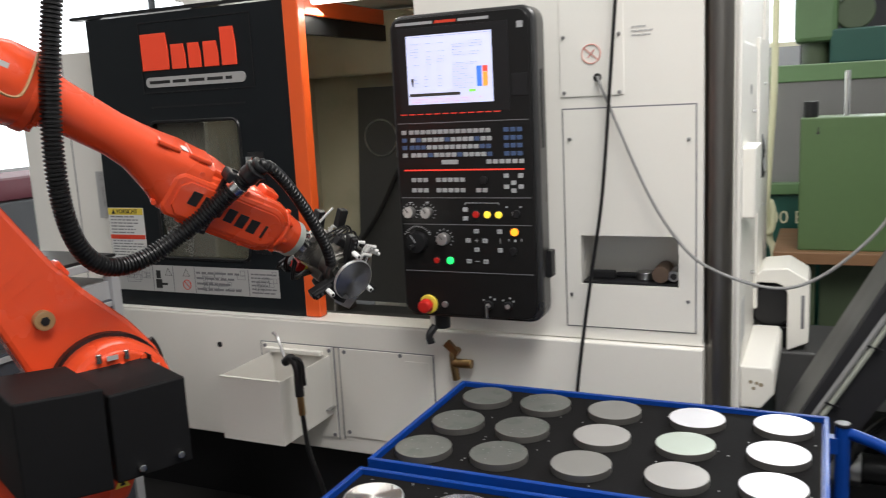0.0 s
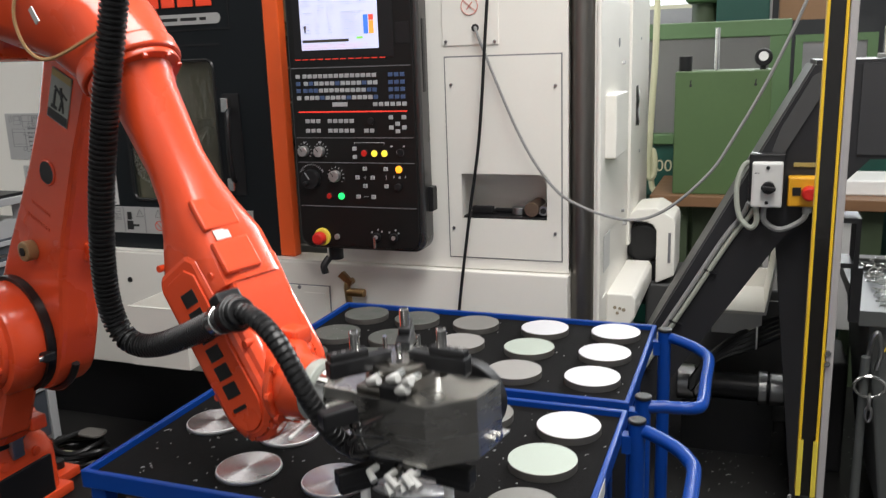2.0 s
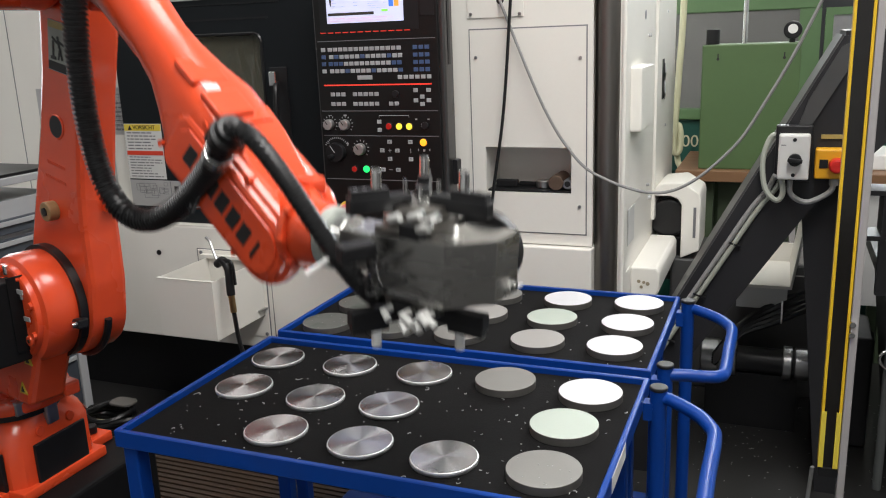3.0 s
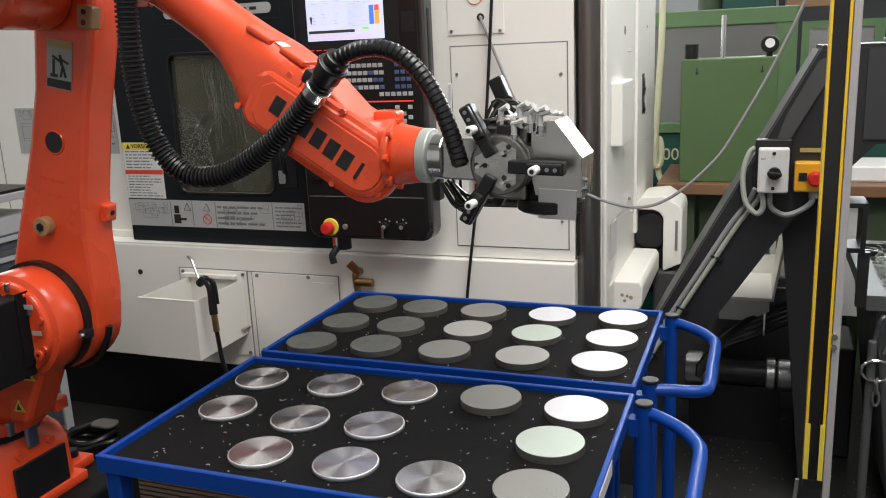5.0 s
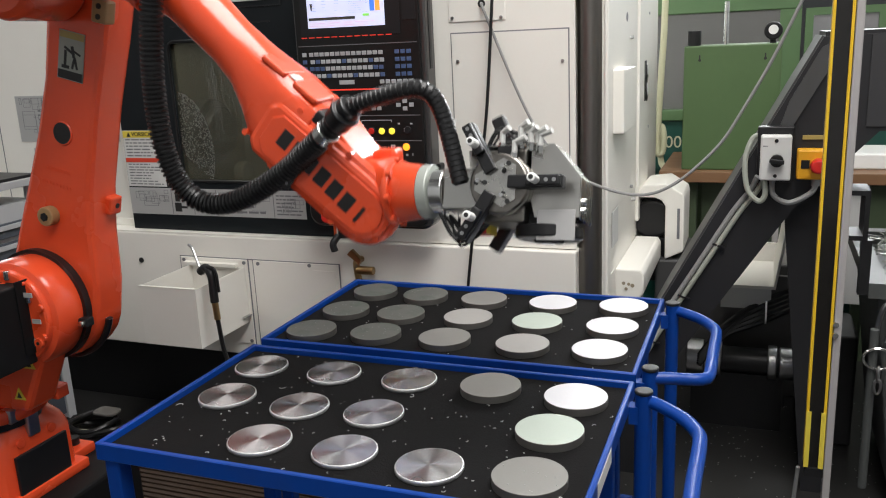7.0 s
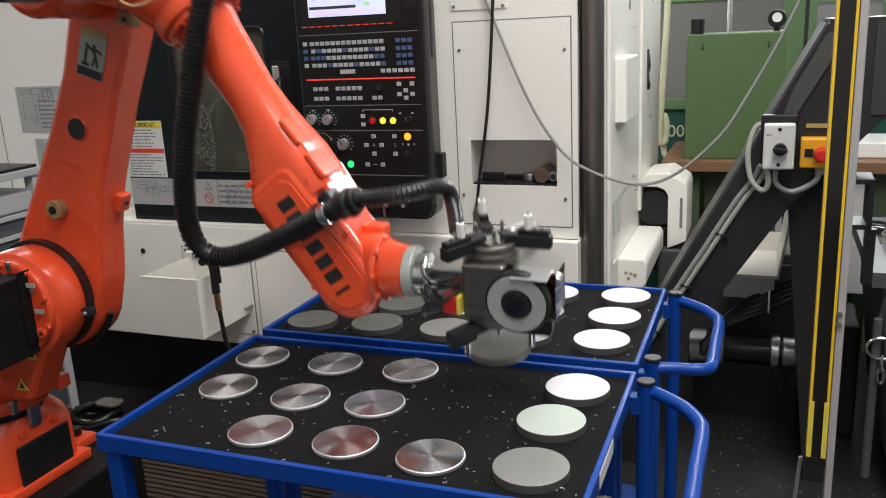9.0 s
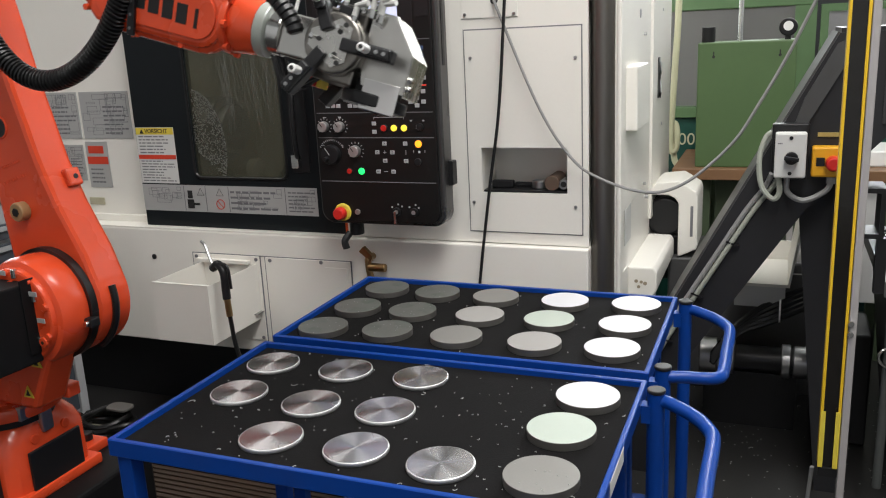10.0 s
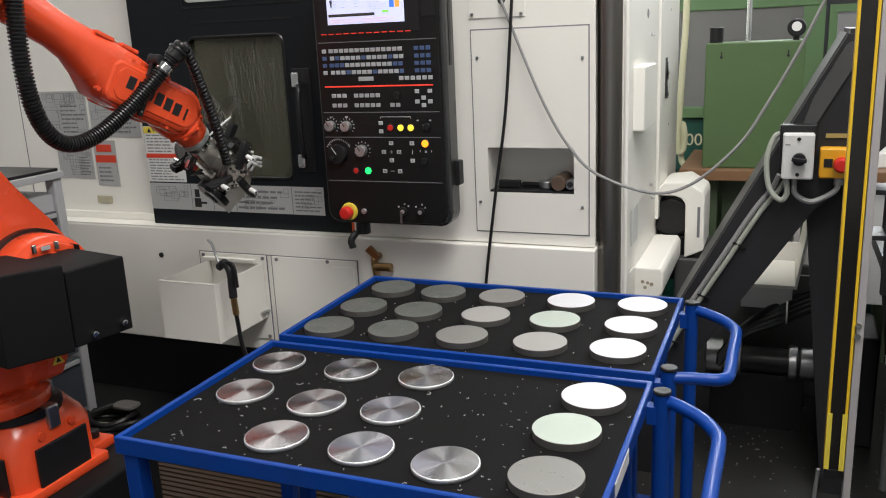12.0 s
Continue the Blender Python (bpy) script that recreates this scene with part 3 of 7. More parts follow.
    part("side_box", box(B(), 0.53, 0.578, 0.18, 0.46, 1.275, 1.512, bevel=0.006), WHITE, t, "white cover box on the side")
    part("side_slot", cyl(B(), "x", (0.5, 1.70), 0.018, 0.536, 0.539, seg=12), INK, t)
    part("side_slot", box(B(), 0.5445, 0.5475, 0.98, 1.04, 1.33, 1.51), INKBLACK, t, "black cable slot")
    bm = slab(B(), [(0.53, 0.93), (0.565, 0.963), (0.661, 0.973), (0.738, 0.925), (0.745, 0.90), (0.745, 0.66), (0.662, 0.62), (0.662, 0.868), (0.645, 0.895), (0.615, 0.907), (0.53, 0.907)], "y", 0.85, 1.14, bevel=0.006)
    part("motor_cover", bm, WHITE, t, "white folded motor cover on the side")
    part("cover_slot", box(B(), 0.715, 0.727, 0.8475, 0.8495, 0.72, 0.86), INK, t)
    part("motor", cyl(B(), "y", (0.60, 0.80), 0.088, 0.88, 1.10, seg=28, bevel=0.01), BLACK, t, "black ribbed motor")
    for k in range(5):
        part("motor_rib", cyl(B(), "y", (0.60, 0.80), 0.094, 0.90 + 0.04 * k, 0.912 + 0.04 * k, seg=28), BLACK, t)
    part("motor_foot", box(B(), 0.545, 0.70, 0.90, 1.10, 0.50, 0.71, bevel=0.006), BLACK, t)
    bm = slab(B(), [(0.53, 0.57), (0.60, 0.57), (0.645, 0.63), (0.645, 0.705), (0.632, 0.725), (0.53, 0.725)], "y", 0.28, 0.86, bevel=0.006)
    part("pump_cover", bm, WHITE, t, "white pump cover with oil stains")
    rs = random.Random(4)
    for x, z in ((0.565, 0.668), (0.585, 0.665), (0.60, 0.66), (0.575, 0.645)):
        part("oil_stain", cyl(B(), "y", (x, z), rs.uniform(0.006, 0.011), 0.2785, 0.2795, seg=9), STAIN, t)
    part("bolt", cyl(B(), "x", (0.62, 0.945), 0.010, 0.545, 0.56, seg=8), STEEL, t)
    for y0, z0 in ((0.62, 1.28), (0.60, 1.62), (0.62, 1.0), (1.12, 1.20), (1.12, 1.72)):
        part("screw", cyl(B(), "x", (y0, z0), 0.007, 0.536, 0.549, seg=10), STEEL, t)
    for z0, z1 in ((0.79, 0.93), (0.60, 0.735)):
        part("side_plate", box(B(), 0.53, 0.534, 0.12, 0.27, z0, z1, bevel=0.001), WHITE, t)
    part("slot_chain", tube(B(), bend((0.55, 1.01, 1.49), (0.555, 1.0, 1.45), (0.55, 1.015, 1.41), (0.555, 1.0, 1.36), (0.55, 1.01, 1.33)), 0.006, 6), CHROME, t)
    part("side_label", box(B(), 0.537, 0.539, 0.16, 0.30, 0.84, 0.98), PAPER, t)
    part("coolant_hose", tube(B(), bend((0.558, 1.70, 2.45), (0.552, 1.70, 1.73), (0.54, 1.70, 1.44), (0.528, 1.70, 1.17), (0.522, 1.70, 1.05), (0.53, 1.70, 0.985), (0.552, 1.71, 1.0), (0.556, 1.72, 1.08), (0.54, 1.74, 1.13), (0.528, 1.74, 1.06), (0.543, 1.73, 0.94), (0.572, 1.72, 0.80), (0.60, 1.72, 0.02)), 0.017, 10), HOSECREAM, t, "cream plastic hose")
    return t


def door(t):
    """The sliding door, placed as closed; its pose is a shift along x."""
    rnd = random.Random(9)
    d = new("door")
    d.parent = t
    tagged(d, "dark sliding door with an orange edge and a window")
    y0, y1 = 0.012, 0.055
    part("door_leaf", holed(B(), (-1.60, -0.58, 0.876, 2.13), (-1.30, -0.835, 1.10, 1.685), "y", y0, y1), DARK, d)
    bm = B()
    tr = rounded(-1.302, -0.833, 1.098, 1.687, 0.035)
    tube(bm, [(x, y0, z) for x, z in tr], 0.007, 6, True)
    part("window_seal", bm, RUBBER, d)
    o = part("window_pane", box(B(), -1.31, -0.825, 0.03, 0.036, 1.09, 1.695), PANE, d, "oily grey-green window pane")
    o.visible_shadow = False
    # coolant runs and a smear of chips on the pane
    bm = B()
    for _ in range(48):
        x = rnd.uniform(-1.14, -0.85)
        z = 1.66 - abs(rnd.gauss(0, 0.08))
        pts = [(x, 0.0295, z)]
        for k in range(rnd.randint(5, 11)):
            x += rnd.gauss(0.002, 0.006)
            z -= rnd.uniform(0.015, 0.045)
            if z < 1.12 or x > -0.845:
                break
            pts.append((x, 0.0295, z))
        if len(pts) > 2:
            tube(bm, pts, 0.0008, 4)
    part("coolant_run", bm, SHEET, d)
    bm = B()
    for _ in range(900):
        a, r = rnd.uniform(-0.5, 1.5), 0.19 * (1 - rnd.random() ** 2 * 0.9)
        x, z = -1.30 + r * math.cos(a) * 0.85, 1.22 + r * math.sin(a) * 1.35
        if not (-1.296 < x < -0.84 and 1.105 < z < 1.68):
            continue
        k = rnd.uniform(0.0012, 0.0032)
        box(bm, -k, k, -0.0006, 0.0006, -k * 0.6, k * 0.6, pose(x, 0.0292, z, 0, rnd.uniform(0, 180), 0))
    part("chip_smear", bm, CHIPS, d)
    # orange leading edge with its return into the machine
    part("orange_edge", box(B(), -0.58, -0.51, 0.009, 0.062, 0.876, 2.135, bevel=0.006), DOOR_ORANGE, d, "orange door edge")
    part("orange_return", box(B(), -0.55, -0.513, 0.062, 0.72, 2.07, 2.135, bevel=0.004), DOOR_ORANGE, d)
    part("inner_frame", box(B(), -0.555, -0.53, 0.062, 0.76, 2.0, 2.07), BLACK, d)
    part("inner_frame", box(B(), -0.555, -0.53, 0.062, 0.085, 0.88, 2.0), BLACK, d)
    # handle
    bm = tube(B(), bend((-0.772, 0.012, 1.50), (-0.755, -0.03, 1.46), (-0.752, -0.042, 1.35), (-0.755, -0.03, 1.22), (-0.772, 0.012, 1.18)), 0.011, 10)
    part("handle", bm, BLACK, d)
    part("handle_foot", box(B(), -0.79, -0.757, -0.022, 0.012, 1.475, 1.535, bevel=0.004), CHROME, d, "chrome handle foot")
    part("handle_foot", box(B(), -0.79, -0.757, -0.022, 0.012, 1.15, 1.205, bevel=0.004), CHROME, d, "chrome handle foot")
    part("handle_plate", box(B(), -0.80, -0.72, 0.006, 0.012, 1.13, 1.55, bevel=0.002), BLACK, d)
    # maker's plate: plain red shapes for the letters
    part("plate_frame", holed(B(), (-1.311, -0.734, 1.807, 2.10), (-1.306, -0.739, 1.812, 2.095), "y", y0 - 0.003, y0), BLACK, d)
    x = -1.30
    for w, h in ((0.155, 0.15), (0.085, 0.10), (0.075, 0.10), (0.085, 0.10), (0.085, 0.15)):
        bm = slab(B(), [(x, 1.90), (x + w - 0.012, 1.90), (x + w - 0.012, 1.90 + h * 0.55), (x + w - 0.02, 1.90 + h), (x, 1.90 + h)], "y", y0 - 0.006, y0, bevel=0.002)
        part("logo_shape", bm, LOGO_RED_GLOW, d, "plain red logo shape with a faint added glow")
        x += w + 0.004
    part("badge", slab(B(), rounded(-1.29, -0.775, 1.83, 1.872, 0.02), "y", y0 - 0.005, y0), PLATE, d, "silver badge strip")
    part("print", bars(B(), -1.27, -0.80, 1.835, 1.868, 1, y0 - 0.005, rnd), INKBLACK, d)
    part("header_plate", box(B(), -1.28, -0.79, y0 - 0.002, y0, 1.745, 1.752), BLACK, d)
    # warning label and pictogram strip
    a, c = -1.598, -1.392
    part("warning_label", box(B(), a, c, y0 - 0.0015, y0, 1.07, 1.318), PAPER, d, "white warning label with a yellow head")
    part("yellow_head", box(B(), a + 0.002, c - 0.002, y0 - 0.0025, y0 - 0.0015, 1.287, 1.316), LABELYELLOW, d)
    words("VORSICHT", 0.026, INKBLACK, d, pose(-1.485, y0 - 0.003, 1.3015, 90, 0, 0))
    part("warning_triangle", slab(B(), [(-1.575, 1.291), (-1.553, 1.291), (-1.564, 1.311)], "y", y0 - 0.0035, y0 - 0.0025), INKBLACK, d)
    part("red_head", box(B(), a + 0.002, c - 0.002, y0 - 0.0025, y0 - 0.0015, 1.178, 1.197), REDINK, d)
    bm = bars(B(), a + 0.012, c - 0.012, 1.20, 1.285, 6, y0 - 0.0015, rnd)
    bars(bm, a + 0.012, c - 0.012, 1.075, 1.175, 8, y0 - 0.0015, rnd)
    part("print", bm, INK, d)
    x0, x1 = -1.60, -0.70
    part("pictogram_strip", box(B(), x0, x1, y0 - 0.0012, y0, 0.945, 1.064), PLATE, d, "grey strip of operating pictograms")
    bm = B()
    for x in (-1.375, -1.26, -1.14, -0.855):
        box(bm, x, x + 0.003, y0 - 0.002, y0 - 0.0012, 0.948, 1.061)
    sketch(bm, -1.58, -1.39, 0.96, 1.055, y0 - 0.0012, rnd, 14)
    sketch(bm, -1.12, -0.87, 0.955, 1.055, y0 - 0.0012, rnd, 16)
    bars(bm, -1.13, -0.87, 0.955, 1.05, 4, y0 - 0.0012, rnd)
    sketch(bm, -0.84, -0.71, 0.955, 1.055, y0 - 0.0012, rnd, 8)
    bars(bm, -0.84, -0.71, 0.955, 1.05, 6, y0 - 0.0012, rnd)
    part("print", bm, INK, d)
    bm = box(B(), -1.36, -1.325, y0 - 0.002, y0 - 0.0012, 0.96, 1.0)
    box(bm, -1.355, -1.33, y0 - 0.002, y0 - 0.0012, 1.005, 1.04), box(bm, -1.325, -1.295, y0 - 0.002, y0 - 0.0012, 0.975, 0.985)
    for x in (-1.285, -1.185):
        tube(bm, [(x - 0.018, y0 - 0.0015, 1.02), (x + 0.018, y0 - 0.0015, 1.02), (x, y0 - 0.0015, 1.052)], 0.0016, 4, True)
    part("pictogram", bm, INKBLACK, d)
    ring = [(-1.185 + 0.021 * math.cos(q), y0 - 0.0016, 0.982 + 0.021 * math.sin(q)) for q in np.linspace(0, 2 * math.pi, 20)[:-1]]
    bm = tube(B(), ring, 0.002, 4, True)
    box(bm, -0.02, 0.02, -0.0005, 0.0005, -0.0016, 0.0016, pose(-1.185, y0 - 0.0016, 0.982, 0, 45, 0))
    part("red_ring", bm, REDINK, d)
    return d


def control_panel():
    """The operator panel on its arm in front of the machine."""
    rnd = random.Random(3)
    t = thing("control_panel", "black machine control panel with a lit screen, keys and knobs", "control panel")
    x0, x1, z0, z1, yf = -0.562, -0.045, 0.972, 2.0, -0.21
    part("housing", slab(B(), rounded(x0, x1, z0, z1, 0.05), "y", yf + 0.012, -0.115, bevel=0.008), FRAMEGREY, t, "grey metal housing with rounded corners")
    part("face", slab(B(), rounded(x0 + 0.012, x1 - 0.02, z0 + 0.012, z1 - 0.012, 0.042), "y", yf, yf + 0.014, bevel=0.003), PANELBLACK, t)
    part("side_grip", slab(B(), rounded(x1 - 0.012, x1 + 0.018, 1.12, 1.21, 0.006), "y", -0.16, -0.12), BLACK, t)
    part("arm", box(B(), -0.36, -0.24, -0.115, 0.0, 1.0, 1.06), FRAMEGREY, t)
    part("cable_gland", cyl(B(), "z", (-0.44, -0.15), 0.028, 0.92, 0.975, seg=16, bevel=0.004), BLACK, t)
    part("gland_lever", tube(B(), bend((-0.46, -0.17, 0.93), (-0.475, -0.19, 0.90), (-0.47, -0.19, 0.87)), 0.014, 10), BLACK, t)
    y = yf
    for z in (1.643, 1.391, 1.300, 1.136):
        part("groove", box(B(), x0 + 0.02, x1 - 0.03, y - 0.0008, y, z, z + 0.0025), INK, t)
    # screen
    part("screen_bezel", box(B(), -0.525, -0.135, y - 0.002, y, 1.675, 1.955, bevel=0.0008), BLACK, t)
    sx0, sx1, sz0, sz1 = -0.494, -0.19, 1.706, 1.93
    part("screen", box(B(), sx0, sx1, y - 0.003, y - 0.001, sz0, sz1), SCREEN, t, "lit pale-blue screen with rows of figures")
    ys = y - 0.003
    bm = box(B(), sx0, sx1, ys - 0.0004, ys, sz1 - 0.006, sz1 - 0.004)
    for r in range(9):
        for x, w in ((sx0 + 0.012, 0.04), (sx0 + 0.07, 0.03), (sx0 + 0.11, 0.035), (sx0 + 0.165, 0.05), (sx0 + 0.225, 0.05)):
            if rnd.random() < 0.62:
                bars(bm, x, x + w, sz1 - 0.03 - r * 0.0085, sz1 - 0.0245 - r * 0.0085, 1, ys, rnd)
    for x in (sx0 + 0.02, sx0 + 0.06, sx0 + 0.11):
        box(bm, x, x + 0.03, ys - 0.0004, ys, sz0 + 0.122, sz0 + 0.1228), box(bm, x, x + 0.0008, ys - 0.0004, ys, sz0 + 0.10, sz0 + 0.122)
        for r in range(4):
            bars(bm, x, x + 0.022, sz0 + 0.056 + r * 0.011, sz0 + 0.062 + r * 0.011, 1, ys, rnd)
    for r in range(11):
        bars(bm, sx0 + 0.165, sx0 + 0.245, sz0 + 0.046 + r * 0.0075, sz0 + 0.0505 + r * 0.0075, 1, ys, rnd)
    part("screen_figures", bm, SCREENLINE, t)
    part("screen_column", box(B(), sx1 - 0.055, sx1 - 0.037, ys - 0.0005, ys, sz0 + 0.05, sz0 + 0.115), SCREENBLUE, t)
    part("screen_column", box(B(), sx1 - 0.034, sx1 - 0.016, ys - 0.0005, ys, sz0 + 0.05, sz0 + 0.095), SCREENORANGE, t)
    part("screen_column", box(B(), sx1 - 0.034, sx1 - 0.016, ys - 0.0005, ys, sz0 + 0.096, sz0 + 0.115), SCREENRED, t)
    part("screen_bar", box(B(), sx0 + 0.005, sx0 + 0.19, ys - 0.0005, ys, sz0 + 0.026, sz0 + 0.036), SCREENDARK, t)
    part("screen_bar", box(B(), sx0 + 0.22, sx0 + 0.245, ys - 0.0005, ys, sz0 + 0.034, sz0 + 0.042), SCREENGREEN, t)
    bm = bars(B(), sx0 + 0.008, sx1 - 0.01, sz0 + 0.003, sz0 + 0.021, 2, ys, rnd)
    part("screen_footer", bm, SCREENPINK, t)
    part("screen_drawing", slab(B(), [(sx0 + 0.012, sz0 + 0.085), (sx0 + 0.024, sz0 + 0.085), (sx0 + 0.02, sz0 + 0.06), (sx0 + 0.016, sz0 + 0.06)], "y", ys - 0.0005, ys), SCREENDARK, t)
    # maker's line as plain bars, little windows
    x = -0.53
    for w, m in ((0.135, KEYWHITE), (0.075, REDINK), (0.105, KEYWHITE)):
        part("logo_bar", box(B(), x, x + w, y - 0.0008, y, 1.965, 1.974), m, t)
        x += w + 0.008
    part("sensor_window", box(B(), -0.105, -0.085, y - 0.001, y, 1.93, 1.95), KEYWHITE, t)
    part("port_cover", box(B(), -0.125, -0.075, y - 0.002, y, 1.72, 1.79, bevel=0.0008), BLACK, t)
    bm = B()
    for i in range(12):
        box(bm, -0.526 + i * 0.0305, -0.526 + i * 0.0305 + 0.022, y - 0.0008, y, 1.672, 1.677)
    part("soft_key_line", bm, LEDRED, t, "row of red marks")
    part("red_line", box(B(), -0.527, -0.094, y - 0.001, y, 1.484, 1.4885), LEDRED, t)
    # keyboard
    kg = mesh("key", box(B(), -0.0085, 0.0085, -0.003, 0, -0.007, 0.007, bevel=0.001), KEY)
    kb = mesh("key", box(B(), -0.0085, 0.0085, -0.003, 0, -0.007, 0.007, bevel=0.001), KEYBLUE)
    kw = mesh("key", box(B(), -0.0085, 0.0085, -0.003, 0, -0.007, 0.007, bevel=0.001), KEYWHITE)

    def key(x, z, me):
        o = new("key", me)
        o.parent, o.location = t, (x, y, z)
    for r, z in enumerate((1.626, 1.6, 1.575, 1.549)):
        z -= 0.012
        key(-0.52, z, kw if r in (0, 3) else kb)
        for i in range(14):
            k = kg if r == 0 else (kw if (i * 7 + r * 3) % 5 and r != 2 else kb)
            if r == 2 and 3 <= i <= 11:
                k = kw
            key(-0.492 + 0.0213 * i + (0.004 if r % 2 else 0), z, k)
        for i in range(3):
            key(-0.152 + 0.0225 * i, z, kb)
    part("space_key", box(B(), -0.385, -0.325, y - 0.003, y, 1.505, 1.52, bevel=0.001), KEYWHITE, t)
    for i in range(6):
        key(-0.215 + 0.0225 * i, 1.512, kw)
    for i in range(3):
        key(-0.492 + 0.022 * i, 1.453, kg), key(-0.492 + 0.022 * i, 1.418, kg)
    for i in range(5):
        key(-0.40 + 0.022 * i, 1.453, kg), key(-0.40 + 0.022 * i, 1.418, kg)
    key(-0.255, 1.418, kg), key(-0.233, 1.418, kg)
    for dx, dz in ((-0.025, 0.036), (0.025, 0.036), (-0.025, 0), (0.025, 0), (0, 0.013), (0, -0.013)):
        key(-0.132 + dx, 1.429 + dz, kw)
    for x, z in ((-0.307, 1.353), (-0.307, 1.323), (-0.27, 1.28), (-0.301, 1.248), (-0.24, 1.248), (-0.271, 1.217), (-0.187, 1.28), (-0.187, 1.217), (-0.301, 1.177), (-0.24, 1.177)):
        key(x, z, kw)
    for s, x, z in (("X", -0.27, 1.28), ("Z", -0.301, 1.248), ("Z", -0.24, 1.248), ("X", -0.271, 1.217), ("Y", -0.187, 1.28), ("Y", -0.187, 1.217), ("N", -0.301, 1.177), ("N", -0.24, 1.177)):
        words(s, 0.011, INKBLACK, t, pose(x, y - 0.0032, z, 90, 0, 0), depth=0.0004)
    # dials: scale marks round a knob
    def dial(x, z, r, m, marks=11, span=260):
        k = cyl(B(), "y", (x, z), r, y - 0.022, y, r2=r * 1.05, seg=24, bevel=0.002)
        part("knob", k, m, t)
        part("knob_mark", box(B(), -0.0014, 0.0014, -0.001, 0, 0, r * 0.9, pose(x, y - 0.0222, z, 0, -35, 0)), INKBLACK if m is not BLACK else KEYWHITE, t)
        bm = B()
        for i in range(marks):
            a = radians(90 - span / 2 + span * i / (marks - 1))
            box(bm, -0.0012, 0.0012, -0.0008, 0, -0.003, 0.003, pose(x + 1.5 * r * math.cos(a), y, z + 1.5 * r * math.sin(a), 0, 90 - math.degrees(a), 0))
        part("dial_scale", bm, KEYWHITE, t)
    dial(-0.513, 1.343, 0.019, ALU), dial(-0.447, 1.342, 0.019, ALU)
    dial(-0.49, 1.239, 0.036, BLACK, 15, 120), dial(-0.39, 1.252, 0.021, ALU)
    part("hand_wheel_grip", cyl(B(), "y", (-0.50, 1.226), 0.008, y - 0.045, y - 0.022, seg=14, bevel=0.002), BLACK, t)

    def lamp(x, z, m, r=0.0115):
        part("push_button", cyl(B(), "y", (x, z), r, y - 0.006, y, seg=20, bevel=0.002), m, t)
        tb = tube(B(), [(x + (r + 0.002) * math.cos(a), y - 0.001, z + (r + 0.002) * math.sin(a)) for a in np.linspace(0, 2 * math.pi, 20)[:-1]], 0.0018, 5, True)
        part("button_ring", tb, BLACK, t)
    lamp(-0.269, 1.336, REDKNOB), lamp(-0.228, 1.336, LAMPYELLOW), lamp(-0.188, 1.336, LAMPYELLOW)
    lamp(-0.135, 1.279, LAMPAMBER, 0.013), lamp(-0.421, 1.176, REDKNOB, 0.010), lamp(-0.370, 1.177, LAMPGREEN, 0.0125)
    part("bracket_line", tube(B(), [(-0.307, y - 0.001, 1.368), (-0.307, y - 0.001, 1.375), (-0.188, y - 0.001, 1.375), (-0.188, y - 0.001, 1.368)], 0.001, 4), KEYWHITE, t)
    for x, z in ((-0.125, 1.34), (-0.14, 1.215), (-0.235, 1.452)):
        part("key_switch", cyl(B(), "y", (x, z), 0.013, y - 0.009, y, seg=18, bevel=0.002), BLACK, t)
    bm = B()
    for x, z, w, h in ((-0.271, 1.248, 0.012, 0.0016), (-0.271, 1.248, 0.0016, 0.012), (-0.187, 1.248, 0.0016, 0.016), (-0.271, 1.177, 0.016, 0.0016), (-0.156, 1.252, 0.003, 0.008), (-0.112, 1.252, 0.003, 0.008), (-0.134, 1.25, 0.008, 0.008), (-0.16, 1.362, 0.008, 0.005), (-0.112, 1.362, 0.008, 0.005), (-0.525, 1.272, 0.01, 0.0016), (-0.445, 1.272, 0.01, 0.0016), (-0.445, 1.272, 0.0016, 0.01), (-0.51, 1.376, 0.014, 0.0025), (-0.447, 1.376, 0.012, 0.006), (-0.14, 1.34, 0.0025, 0.012)):
        box(bm, x - w / 2, x + w / 2, y - 0.0008, y, z - h / 2, z + h / 2)
    part("print", bm, KEYWHITE, t)
    # side of the housing: a dark vent strip
    part("vent_strip", box(B(), x1 - 0.001, x1 + 0.002, -0.17, -0.15, 1.55, 1.80), BLACK, t)
    # lower strip: emergency stop and key switches
    part("stop_collar", cyl(B(), "y", (-0.459, 1.02), 0.034, y - 0.012, y, seg=28, bevel=0.004), LABELYELLOW, t, "yellow collar")
    part("stop_button", cyl(B(), "y", (-0.462, 1.018), 0.023, y - 0.045, y - 0.012, r2=0.026, seg=28, bevel=0.007), REDKNOB, t, "red emergency stop button")
    part("push_button", cyl(B(), "y", (-0.398, 1.022), 0.011, y - 0.008, y, seg=20, bevel=0.002), ALU, t)
    for x in (-0.235, -0.165):
        part("key_switch", cyl(B(), "y", (x, 1.028), 0.016, y - 0.012, y, seg=20, bevel=0.003), BLACK, t)
        part("switch_face", cyl(B(), "y", (x, 1.028), 0.008, y - 0.0135, y - 0.012, seg=14), ALU, t)
    part("hanging_key", box(B(), -0.243, -0.233, y - 0.02, y - 0.016, 0.985, 1.03, bevel=0.001), CHROME, t, "small key hanging in its lock")
    bm = B()
    for x, z in ((-0.255, 1.044), (-0.215, 1.048), (-0.185, 1.046), (-0.148, 1.044), (-0.23, 1.055), (-0.16, 1.055)):
        box(bm, x - 0.003, x + 0.003, y - 0.0008, y, z - 0.003, z + 0.003)
    part("print", bm, KEYWHITE, t)


